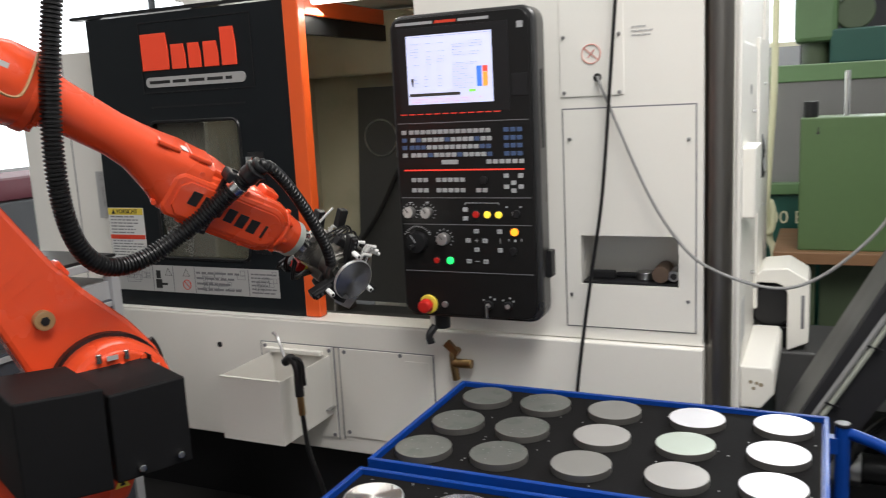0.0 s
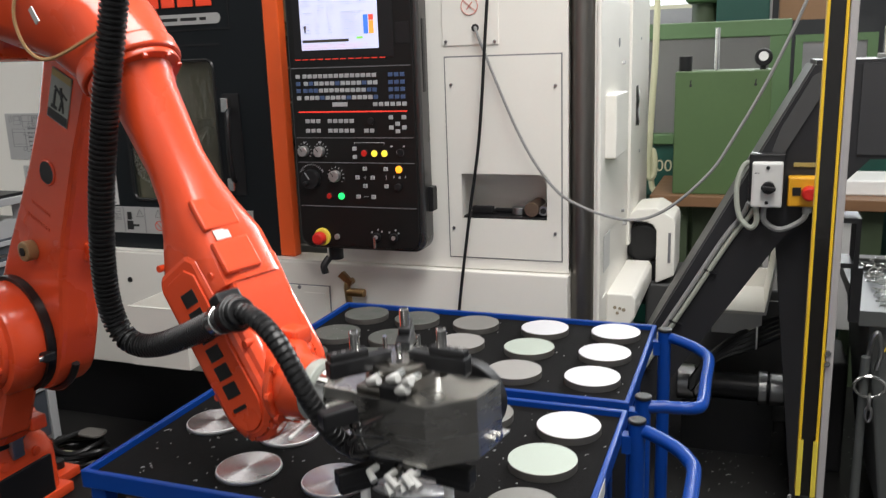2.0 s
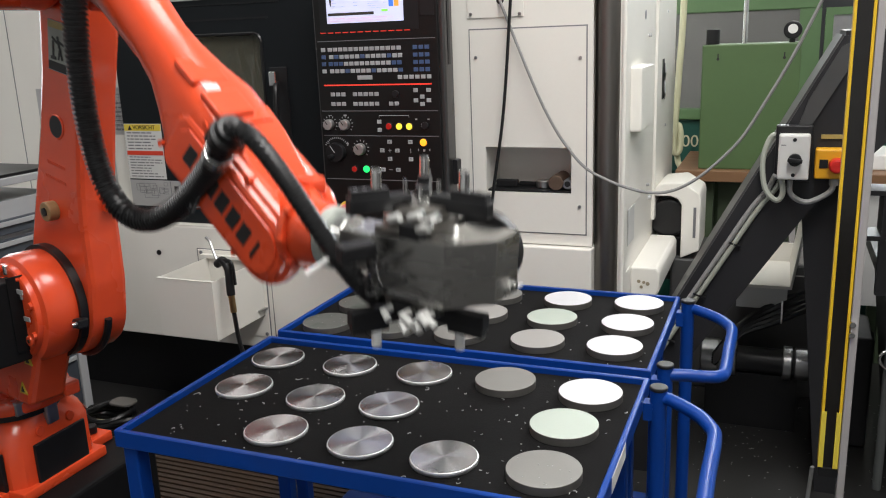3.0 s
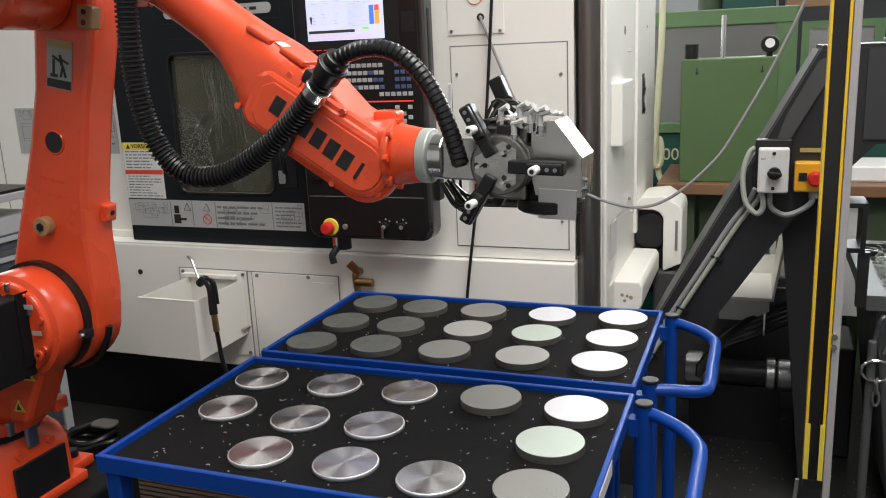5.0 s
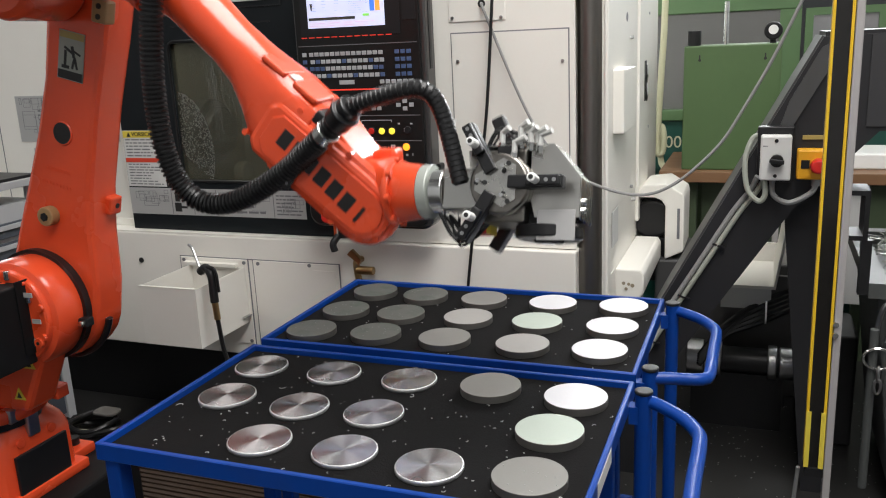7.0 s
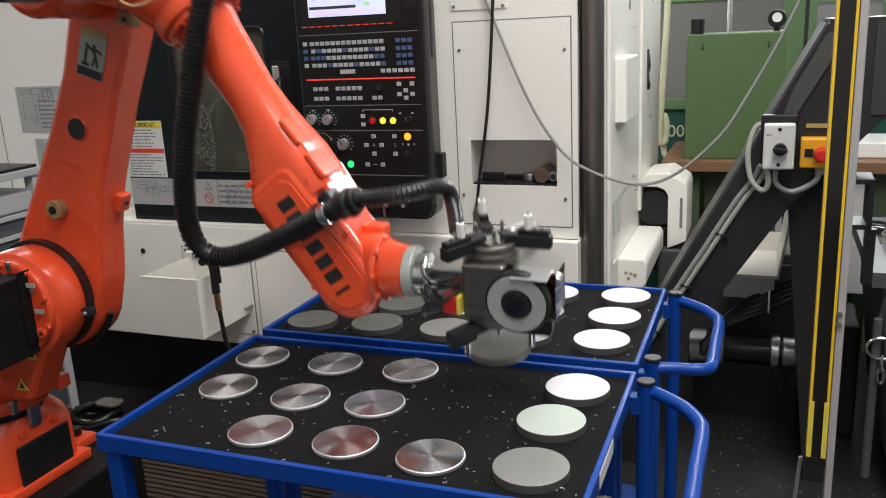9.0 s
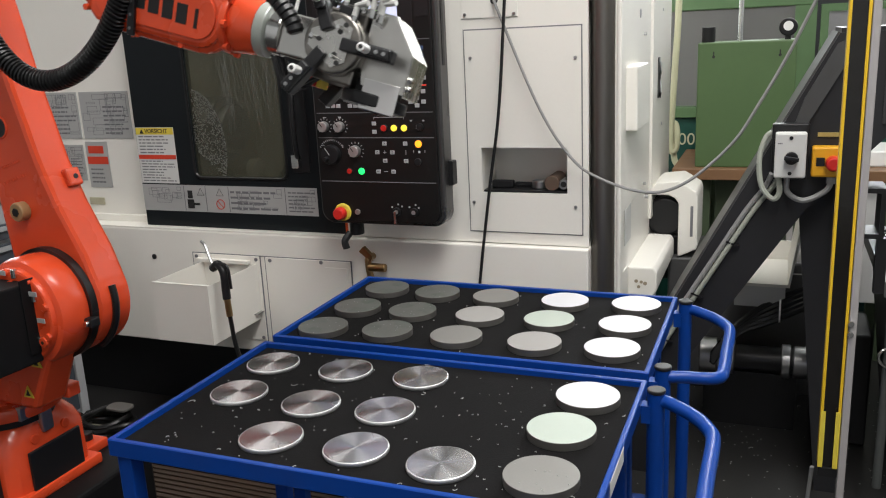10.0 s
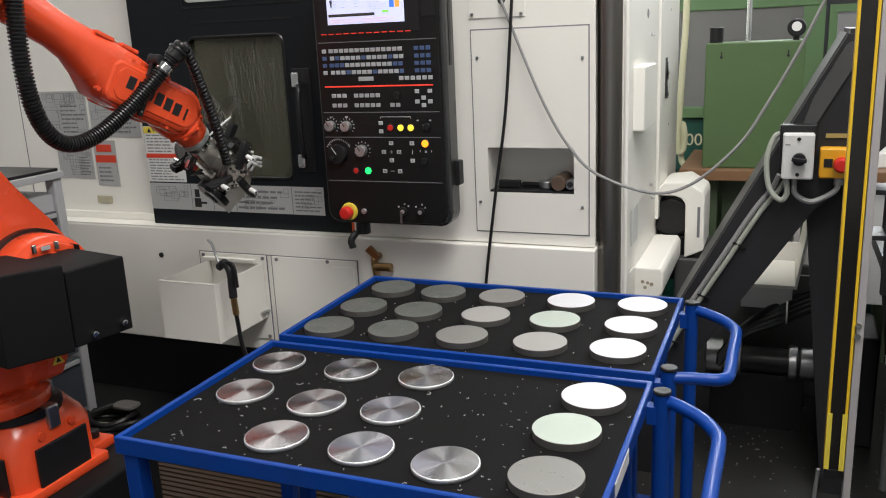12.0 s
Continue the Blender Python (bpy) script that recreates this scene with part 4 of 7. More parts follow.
def wall_box():
    t = thing("chip_box", "white folded sheet box hanging on the machine base", "box", (0, 0, 0))
    x0, x1, y0, y1, z0, z1 = -1.275, -1.0, -0.38, -0.037, 0.49, 0.735
    part("sheet_wall", holed(B(), (x0, x1, y0, y1), (x0 + 0.004, x1 - 0.004, y0 + 0.004, y1 - 0.004), "z", z0, z1), WHITE, t)
    part("sheet_bottom", box(B(), x0 + 0.004, x1 - 0.004, y0 + 0.004, y1 - 0.004, z0, z0 + 0.004), WHITE, t)
    # black slab on the bottom imitates the shadow inside the box
    part("box_shade", box(B(), x0 + 0.01, x1 - 0.01, y0 + 0.01, y1 - 0.01, z0 + 0.004, z0 + 0.04), BLACK, t, "black slab standing in for the shade inside the box")
    bm = box(B(), x0, x1, y0 - 0.001, y0 + 0.014, z1, z1 + 0.003)
    part("front_lip", bm, WHITE, t)
    part("hanger", box(B(), -1.30, -1.03, -0.06, -0.037, 0.735, 0.752, bevel=0.002), WHITE, t)
    part("support_tab", box(B(), -1.0, -0.985, -0.09, -0.037, 0.52, 0.525), STEEL, t)
    # blow gun hooked on the rim
    g = thing("air_gun", "black air gun with a bent steel nozzle on a box", "blow gun")
    c = Vector((-0.965, -0.33, 0.765))
    part("nozzle", tube(B(), bend(c + Vector((-0.11, 0.04, 0.13)), c + Vector((-0.085, 0.03, 0.115)), c + Vector((-0.055, 0.015, 0.06)), c + Vector((-0.03, 0.005, 0.02))), 0.006, 8), STEEL, g)
    bm = tube(B(), bend(c + Vector((-0.045, 0.01, 0.03)), c + Vector((-0.01, 0, 0.05)), c + Vector((0.02, -0.01, 0.02)), c + Vector((0.025, -0.015, -0.045)), c + Vector((0.028, -0.018, -0.085))), 0.017, 12)
    part("grip", bm, BLACK, g)
    part("trigger", tube(B(), bend(c + Vector((-0.02, -0.005, 0.055)), c + Vector((0.045, -0.02, 0.05)), c + Vector((0.055, -0.02, -0.04))), 0.006, 8), BLACK, g)
    part("brass_coupling", tube(B(), [c + Vector((0.028, -0.018, -0.085)), c + Vector((0.03, -0.019, -0.10)), c + Vector((0.034, -0.02, -0.155))], 0.013, 10), BRASS, g, "brass hose coupling")
    part("air_hose", tube(B(), bend(c + Vector((0.034, -0.02, -0.155)), c + Vector((0.045, -0.015, -0.29)), c + Vector((0.075, 0.0, -0.42)), c + Vector((0.12, 0.08, -0.74)), c + Vector((0.16, 0.25, -0.755))), 0.009, 8), RUBBER, g)
    # brass tap on the base
    p = thing("drain_tap", "old brass tap with a cap on the machine base", "tap")
    part("pipe", tube(B(), bend((-0.44, -0.03, 0.80), (-0.44, -0.07, 0.80), (-0.44, -0.075, 0.77), (-0.43, -0.075, 0.70)), 0.014, 10), BRASS, p)
    part("outlet", cyl(B(), "x", (-0.075, 0.765), 0.017, -0.44, -0.365, seg=14, bevel=0.003), BRASS, p)
    part("lever", slab(B(), [(-0.475, 0.83), (-0.455, 0.85), (-0.415, 0.81), (-0.425, 0.79)], "y", -0.085, -0.065), BRASS, p)


def recess_things():
    g = "tools in the machine recess"
    solid("round_bar", cyl(B(), "y", (0.295, 1.105), 0.028, 0.01, 0.13, seg=24, bevel=0.002), mat("rusty_bar", (0.16, 0.11, 0.08), 0.5, 0.6), "rusty brown round steel bar end in the recess", "bar", g)
    bm = cyl(B(), "y", (0.337, 1.10), 0.0185, 0.02, 0.13, seg=20)
    solid("tube_piece", bm, STEEL, "short dark steel tube in the recess", "tube", g)
    solid("tube_bore", cyl(B(), "y", (0.337, 1.10), 0.011, 0.0185, 0.02, seg=16), INKBLACK, "dark bore of a short steel tube", "tube", g)
    solid("boring_tool", box(B(), 0.05, 0.135, 0.05, 0.075, 1.077, 1.105, pose(0, 0, 0, 0, 0, 0), 0.004), BLACK, "black boring tool lying in the recess", "tool", g)
    solid("steel_ring", cyl(B(), "z", (0.235, 0.07), 0.03, 1.077, 1.105, seg=24, bevel=0.003), STEEL, "dull steel ring lying in the recess", "ring", g)
    solid("flat_tool", box(B(), 0.13, 0.215, 0.09, 0.11, 1.077, 1.092, bevel=0.003), BLACK, "flat black tool in the recess", "tool", g)


# ---- carts with their discs ----
def cart():
    """Built with its tray corner at the origin: x along, y to the machine."""
    t = thing("tray_cart", "blue steel tray cart with a black anti-slip mat", "cart", group="tray carts")
    L, W, z = 1.005, 0.585, 0.884
    bm = holed(B(), (0, L, 0, W), (0.012, L - 0.012, 0.012, W - 0.012), "z", z - 0.038, z)
    bmesh.ops.bevel(bm, geom=bm.edges[:], offset=0.002, segments=1, affect="EDGES")
    part("rim", bm, BLUE, t)
    part("tray_plate", box(B(), 0.012, L - 0.012, 0.012, W - 0.012, z - 0.030, z - 0.0178), BLUE, t)
    part("mat", box(B(), 0.016, L - 0.016, 0.016, W - 0.016, z - 0.0178, z - 0.0128), MAT, t, "black anti-slip mat")
    for x in (0.03, L - 0.06):
        for y in (0.025, W - 0.025):
            part("leg", box(B(), x - 0.018, x + 0.018, y - 0.018, y + 0.018, 0.11, z - 0.038, bevel=0.004), BLUE, t)
            bm = cyl(B(), "y", (x, 0.05), 0.05, y - 0.016, y + 0.016, seg=24, bevel=0.006)
            w = part("caster", bm, RUBBER, t, "dark caster wheel")
            part("fork", box(B(), x - 0.022, x + 0.022, y - 0.024, y - 0.018, 0.045, 0.112), STEEL, w)
            part("fork", box(B(), x - 0.022, x + 0.022, y + 0.018, y + 0.024, 0.045, 0.112), STEEL, w)
    bm = box(B(), 0.02, L - 0.05, 0.02, W - 0.02, 0.20, 0.24, bevel=0.004)
    part("lower_tray", bm, BLUE, t)
    # push handle: two posts and a bow
    for y in (0.012, W - 0.08):
        part("post", cyl(B(), "z", (L + 0.030, y), 0.018, 0.12, z + 0.008, seg=18), BLUE, t)
        part("post_cap", cyl(B(), "z", (L + 0.030, y), 0.020, z + 0.008, z + 0.017, seg=18, bevel=0.003), BLACK, t, "black plastic cap")
        part("post_bracket", box(B(), L, L + 0.02, y - 0.015, y + 0.015, z - 0.06, z - 0.02), BLUE, t)
    h = z - 0.010
    x1, ya, yb = L + 0.157, 0.03, W - 0.20
    bow = bend((L + 0.04, W - 0.08, h), (L + 0.06, W - 0.088, h), (L + 0.115, W - 0.135, h - 0.002), (x1 - 0.012, yb + 0.018, h - 0.004), (x1, yb - 0.03, h - 0.004), (x1, (ya + yb) / 2, h - 0.004), (x1, ya + 0.045, h - 0.004), (x1 - 0.013, ya + 0.012, h - 0.004), (x1 - 0.047, ya, h - 0.003), (L + 0.075, 0.02, h), (L + 0.04, 0.012, h), n=8)
    part("push_handle", tube(B(), bow, 0.0145, 12), BLUE, t)
    return t


FAR = {(0, 0): (-0.068, -0.676), (0, 1): (0.106, -0.683), (0, 2): (0.297, -0.683), (0, 3): (0.505, -0.676), (0, 4): (0.711, -0.665),
       (1, 0): (-0.074, -0.869), (1, 1): (0.100, -0.865), (1, 2): (0.306, -0.856), (1, 3): (0.503, -0.847), (1, 4): (0.707, -0.841),
       (2, 0): (-0.090, -1.051), (2, 1): (0.098, -1.032), (2, 2): (0.295, -1.030), (2, 3): (0.508, -1.024), (2, 4): (0.706, -1.017)}
NEAR = {(0, 0): (-0.087, -1.311), (0, 1): (0.111, -1.304), (0, 2): (0.309, -1.298), (0, 3): (0.507, -1.297), (0, 4): (0.706, -1.311),
        (1, 0): (-0.065, -1.486), (1, 1): (0.126, -1.492), (1, 2): (0.305, -1.481), (1, 4): (0.690, -1.478),
        (2, 1): (0.131, -1.660), (2, 2): (0.321, -1.654), (2, 3): (0.505, -1.664), (2, 4): (0.696, -1.664)}
MAT_Z = 0.8712


def disc_mesh(r, h, face, rim, chamfer):
    bm = cyl(B(), "z", (0, 0), r, 0, h, seg=64, bevel=chamfer)
    me = bpy.data.meshes.new("disc")
    bm.normal_update()
    for f in bm.faces:
        f.material_index = 0 if len(f.verts) > 8 else 1
    bm.to_mesh(me)
    bm.free()
    me.materials.append(face), me.materials.append(rim)
    smooth(me, 40)
    return me


def discs():
    looks = {"grey": (RAW, "thick grey sawn steel disc on the black cart mat"), "mid": (RAW_MID_SHEEN, "thick sawn steel disc with a mild sheen painted in"), "dull": (RAW_DARK_SHEEN, "thick steel disc with smears, dark reflection painted in"),
             "green": (RAW_GREEN_SHEEN, "thick sawn steel disc, pale greenish reflection painted in"), "bright": (RAW_BRIGHT_SHEEN, "thick sawn steel disc, bright white reflection painted in")}
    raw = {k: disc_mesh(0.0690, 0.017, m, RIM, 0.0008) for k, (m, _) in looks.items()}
    # painted reflection per disc: brighter to the right, darker to the left
    disc_sheen = {("far", 0, 3): "bright", ("far", 0, 4): "bright", ("far", 1, 4): "bright", ("far", 2, 4): "bright", ("near", 0, 4): "bright", ("far", 1, 3): "green", ("near", 1, 4): "green",
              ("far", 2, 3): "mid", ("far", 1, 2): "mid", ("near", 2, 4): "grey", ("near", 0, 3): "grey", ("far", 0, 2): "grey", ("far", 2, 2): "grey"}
    done = disc_mesh(0.0660, 0.0095, SHINE, RIMSHINE, 0.0028)
    rnd = random.Random(11)
    made = {}

    def put(x, y, me, label, key):
        ob = new("metal_disc", me)
        tagged(ob, label, "disc", "discs on the carts")
        ob.matrix_basis = pose(x + rnd.uniform(-0.002, 0.002), y + rnd.uniform(-0.002, 0.002), MAT_Z, 0, 0, rnd.uniform(0, 360))
        made[key] = ob
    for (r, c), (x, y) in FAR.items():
        k = disc_sheen.get(("far", r, c), "dull")
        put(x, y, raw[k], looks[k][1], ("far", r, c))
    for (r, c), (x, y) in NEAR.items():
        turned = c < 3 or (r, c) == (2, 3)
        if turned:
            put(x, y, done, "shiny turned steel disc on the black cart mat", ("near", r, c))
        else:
            k = disc_sheen[("near", r, c)]
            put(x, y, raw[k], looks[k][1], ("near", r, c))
    # shavings strewn over the mat of the near cart
    bm = B()
    for _ in range(190):
        x, y = rnd.uniform(-0.15, 0.79), rnd.uniform(-1.75, -1.22)
        a, n = rnd.uniform(0, 6.28), rnd.choice((3, 3, 4, 6))
        k = rnd.uniform(0.001, 0.0028) if rnd.random() < 0.85 else 0.0055
        pts = [(x + k * math.cos(a + 0.6 * i) * i * 0.5, y + k * math.sin(a + 0.6 * i) * i * 0.5, MAT_Z + 0.001) for i in range(n)]
        tube(bm, pts, rnd.uniform(0.0005, 0.0011), 4)
    for key in (("far", 0, 1), ("far", 1, 0), ("far", 1, 1), ("far", 2, 0), ("far", 2, 1), ("near", 2, 4)):
        p = made[key].matrix_basis.translation
        for _ in range(11):
            a, d = rnd.uniform(0, 6.28), 0.064 * math.sqrt(rnd.random())
            box(bm, -0.0012, 0.0012, -0.0007, 0.0007, 0, 0.001, pose(p.x + d * math.cos(a), p.y + d * math.sin(a), MAT_Z + 0.0172, 0, 0, rnd.uniform(0, 180)))
    for _ in range(60):
        x, y = rnd.uniform(-0.15, 0.79), rnd.uniform(-1.12, -0.60)
        box(bm, -0.002, 0.002, -0.001, 0.001, 0, 0.0012, pose(x, y, MAT_Z, 0, 0, rnd.uniform(0, 180)))
    solid("metal_shavings", bm, SHAVING, "small bright metal shavings on the cart mats", "shavings", kind="stuff")
    bm = B()
    for _ in range(700):
        x, y = rnd.uniform(0.6, 1.9), rnd.uniform(-1.6, 1.0)
        box(bm, -0.0025, 0.0025, -0.001, 0.001, 0, 0.0015, pose(x, y, 0.0005, 0, 0, rnd.uniform(0, 180)))
    solid("floor_shavings", bm, SHAVING, "metal shavings strewn on the floor", "shavings", kind="stuff")
    ring = [(0.93 + 0.055 * math.cos(a), 0.74 + 0.055 * math.sin(a), 0.002) for a in np.linspace(0, 5.6, 24)]
    solid("wire_ring", tube(B(), ring, 0.0012, 5), SWARF, "curl of bright steel wire on the floor", "wire")
    return made


# ---- right of the machine ----
def conveyor():
    t = thing("chip_conveyor", "black inclined chip conveyor with a grey top cover", "conveyor")
    side = [(0.575, 0.36), (0.74, 0.69), (1.225, 1.603), (1.95, 1.62), (1.95, 1.33), (1.40, 1.31), (1.16, 1.05), (0.92, 0.68), (0.79, 0.48), (0.68, 0.36)]
    part("side_plate", slab(B(), side, "y", -0.05, -0.03), CONVEYOR, t)
    part("side_plate", slab(B(), side, "y", 0.33, 0.35), CONVEYOR, t)
    part("top_cover", slab(B(), [(0.57, 0.36), (0.735, 0.694), (1.22, 1.607), (1.233, 1.60), (0.749, 0.684), (0.585, 0.36)], "y", -0.03, 0.33), CONVEYOR_TOP, t, "grey sloping top cover")
    part("head_cover", box(B(), 1.23, 1.95, -0.03, 0.33, 1.60, 1.618), CONVEYOR, t)
    for p, q in (((0.68, 0.36), (0.79, 0.48)), ((0.79, 0.48), (0.92, 0.68)), ((0.92, 0.68), (1.16, 1.05)), ((1.16, 1.05), (1.40, 1.31)), ((1.40, 1.31), (1.95, 1.33))):
        part("under_cover", slab(B(), [p, q, (q[0] - 0.008, q[1] + 0.008), (p[0] - 0.008, p[1] + 0.008)], "y", -0.03, 0.33), CONVEYOR, t)
    part("head_plate", box(B(), 1.36, 1.94, -0.056, -0.05, 1.325, 1.605), HEADGREY, t, "dark grey front plate")
    part("slope_cover", slab(B(), [(1.103, 1.303), (1.135, 1.407), (1.221, 1.572), (1.266, 1.594), (1.263, 1.537), (1.149, 1.328)], "y", -0.060, -0.0565), CONVEYOR_TOP, t, "dull grey folded cover plate")
    part("trough", box(B(), 0.54, 0.70, -0.02, 0.32, 0.0, 0.36), CONVEYOR, t)
    part("support_leg", slab(B(), [(1.14, 1.03), (1.34, 1.22), (1.33, 0.0), (1.245, 0.0)], "y", 0.02, 0.07), CONVEYOR, t)
    part("support_leg", slab(B(), [(1.14, 1.03), (1.34, 1.22), (1.33, 0.0), (1.245, 0.0)], "y", 0.24, 0.29), CONVEYOR, t)
    for d in (0.0, 0.022):
        part("cable", tube(B(), bend((0.605 + d, -0.062, 0.36), (0.695 + d, -0.063, 0.545), (0.775 + d, -0.062, 0.69), (0.875 + d, -0.064, 0.865), (0.975 + d, -0.062, 1.04), (1.03 + d, -0.066, 1.12), (1.05 + d, -0.09, 1.17)), 0.009, 8), GREYGREEN if d else CABLE, t)
    for x, z in ((0.715, 0.56), (0.815, 0.735), (0.925, 0.925)):
        part("cable_tie", box(B(), -0.022, 0.022, -0.008, 0.008, -0.003, 0.003, pose(x + 0.012, -0.064, z, 0, 20, 0)), BLACK, t)
    bm = box(B(), 1.045, 1.155, -0.085, -0.05, 1.15, 1.33, bevel=0.004)
    part("switch_backing", bm, BLACK, t)
    # isolator switch box
    s = thing("switch_box", "light grey isolator switch box with a black rotary knob", "switch box")
    part("case", box(B(), 1.055, 1.148, -0.13, -0.085, 1.162, 1.306, bevel=0.006), GREYBOX, s)
    part("rotary_knob", cyl(B(), "y", (1.105, 1.228), 0.02, -0.15, -0.13, seg=20, bevel=0.003), BLACK, s)
    part("knob_bar", box(B(), -0.022, 0.022, -0.165, -0.15, -0.006, 0.006, pose(1.105, 0, 1.228, 0, 8, 0), 0.002), BLACK, s)
    for z in (1.178, 1.29):
        part("screw", cyl(B(), "y", (1.102, z), 0.006, -0.132, -0.129, seg=10), BLACK, s)
    part("print", bars(B(), 1.063, 1.085, 1.268, 1.278, 1, -0.13, random.Random(1)), INK, s)
    # yellow stop box
    s = thing("stop_box", "yellow box with a red emergency stop button", "stop box")
    part("case", box(B(), 1.165, 1.262, -0.10, -0.05, 1.162, 1.258, bevel=0.006), YELLOW, s)
    part("window", box(B(), 1.178, 1.203, -0.102, -0.10, 1.198, 1.225), BLACK, s)
    part("stop_button", cyl(B(), "y", (1.228, 1.208), 0.022, -0.135, -0.10, r2=0.025, seg=24, bevel=0.006), REDKNOB, s, "red mushroom button")
    part("plate", box(B(), 1.18, 1.25, -0.055, -0.05, 1.285, 1.298), LABELOLD, s)
    # cables looping below the boxes
    part("cable", tube(B(), bend((1.225, -0.08, 1.165), (1.215, -0.085, 1.12), (1.15, -0.09, 1.085), (1.10, -0.09, 1.11), (1.095, -0.10, 1.165)), 0.009, 8), CABLE, s)
    part("cable_gland", cyl(B(), "z", (1.225, -0.08), 0.014, 1.14, 1.163, seg=12), CABLE, s)
    part("cable", tube(B(), bend((1.07, -0.10, 1.165), (1.075, -0.10, 1.11), (1.055, -0.10, 1.09), (1.02, -0.09, 1.13), (1.01, -0.08, 1.22), (1.03, -0.07, 1.29), (1.06, -0.07, 1.30)), 0.009, 8), GREYGREEN, s)
    # pipe union near the floor
    u = thing("pipe_union", "black pipe with steel unions low beside the conveyor", "pipe")
    x0, y0, z0 = 0.82, 0.52, 0.29
    part("pipe", cyl(B(), "x", (y0, z0), 0.055, x0 + 0.10, x0 + 0.40, seg=24), BLACK, u)
    for a, b, r in ((x0 - 0.02, x0 + 0.05, 0.075), (x0 + 0.05, x0 + 0.075, 0.068), (x0 + 0.08, x0 + 0.12, 0.072), (x0 + 0.30, x0 + 0.335, 0.07), (x0 + 0.345, x0 + 0.40, 0.066), (x0 + 0.405, x0 + 0.43, 0.07)):
        part("union_ring", cyl(B(), "x", (y0, z0), r, a, b, seg=20, bevel=0.004), STEEL, u)
    part("foot", box(B(), x0, x0 + 0.36, y0 - 0.03, y0 + 0.03, 0, z0 - 0.05), BLACK, u)
    part("pump_block", box(B(), x0 + 0.42, x0 + 0.62, y0 - 0.10, y0 + 0.2, 0.0, 0.46, bevel=0.01), CONVEYOR, u)
    # white drip tray and finned cover behind
    w = thing("drip_tray", "white folded drip tray under the conveyor", "tray")
    part("tray", slab(B(), [(0.93, 0.625), (1.135, 0.625), (1.17, 0.855), (1.16, 0.855), (1.128, 0.637), (0.93, 0.637)], "y", 0.45, 0.85), WHITE, w)
    part("tray_end", slab(B(), [(0.93, 0.637), (1.128, 0.637), (1.145, 0.72), (0.94, 0.72)], "y", 0.84, 0.85), WHITE, w)
    part("tray_front", box(B(), 0.93, 1.12, 0.452, 0.457, 0.54, 0.625), GREYBOX, w)
    part("bracket", box(B(), 1.02, 1.2, 0.74, 0.76, 0.0, 0.60), CONVEYOR_TOP, w)
    f = thing("coolant_tank", "grey steel coolant tank with ribs", "tank")
    part("tank_body", box(B(), 0.62, 1.35, 0.85, 1.30, 0.0, 0.62, bevel=0.01), CONVEYOR_TOP, f)
    for i in range(7):
        part("rib", slab(B(), [(0.87, 0.62), (1.20, 0.62), (1.20, 0.92), (1.17, 0.92)], "x", 1.12 + 0.045 * i, 1.145 + 0.045 * i), RIBGREY, f)
    # bundle of black cables
    c = thing("cable_bundle", "bundle of black cables tied together", "cable")
    for i in range(5):
        o = 0.016 * i
        part("cable", tube(B(), bend((0.86, 0.30 + 0.3 * o, 0.34 + o * 0.5), (0.95, 0.38, 0.44 + o * 0.7), (1.08, 0.40 + o, 0.50 + o), (1.24, 0.36 + o, 0.60 + 0.8 * o), (1.36, 0.3, 0.64 + o)), 0.011, 7), RUBBER, c)
    part("tie", cyl(B(), "x", (0.40, 0.545), 0.045, 1.10, 1.106, seg=14), WHITEPLASTIC, c)


def light_curtain():
    t = thing("light_curtain", "tall yellow and black light curtain on an aluminium post", "light curtain")
    x, y = 1.209, -0.60
    part("strip", box(B(), x, x + 0.007, y - 0.02, y + 0.02, 0.438, 2.35), CURTAIN, t)
    part("strip", box(B(), x + 0.044, x + 0.051, y - 0.02, y + 0.02, 0.438, 2.35), CURTAIN, t)
    part("lens_strip", box(B(), x + 0.007, x + 0.044, y - 0.008, y + 0.02, 0.425, 2.35), mat("lens_strip", (0.01, 0.009, 0.008), 0.12), t, "glossy black lens strip")
    part("end_cap", box(B(), x + 0.002, x + 0.052, y - 0.018, y + 0.018, 0.40, 0.425), BLACK, t)
    part("end_label", box(B(), x, x + 0.013, y - 0.0225, y - 0.0205, 0.43, 0.60), LABELYELLOW, t)
    part("end_label", box(B(), x + 0.038, x + 0.051, y - 0.0225, y - 0.0205, 0.43, 0.60), LABELYELLOW, t)
    part("post", box(B(), x + 0.053, x + 0.073, y - 0.02, y + 0.02, 0.0, 2.4, bevel=0.003), POSTGREY, t)
    part("post_foot", box(B(), x + 0.02, x + 0.13, y - 0.05, y + 0.05, 0.0, 0.012), ALU, t)
    for z in (0.83, 0.86):
        part("bolt", cyl(B(), "y", (x + 0.058, z), 0.008, y - 0.03, y - 0.02, seg=10), CHROME, t)
    part("lead", tube(B(), bend((x - 0.01, y + 0.03, 0.40), (x - 0.02, y + 0.06, 0.20), (x - 0.03, y + 0.1, 0.02)), 0.006, 7), CABLE, t)


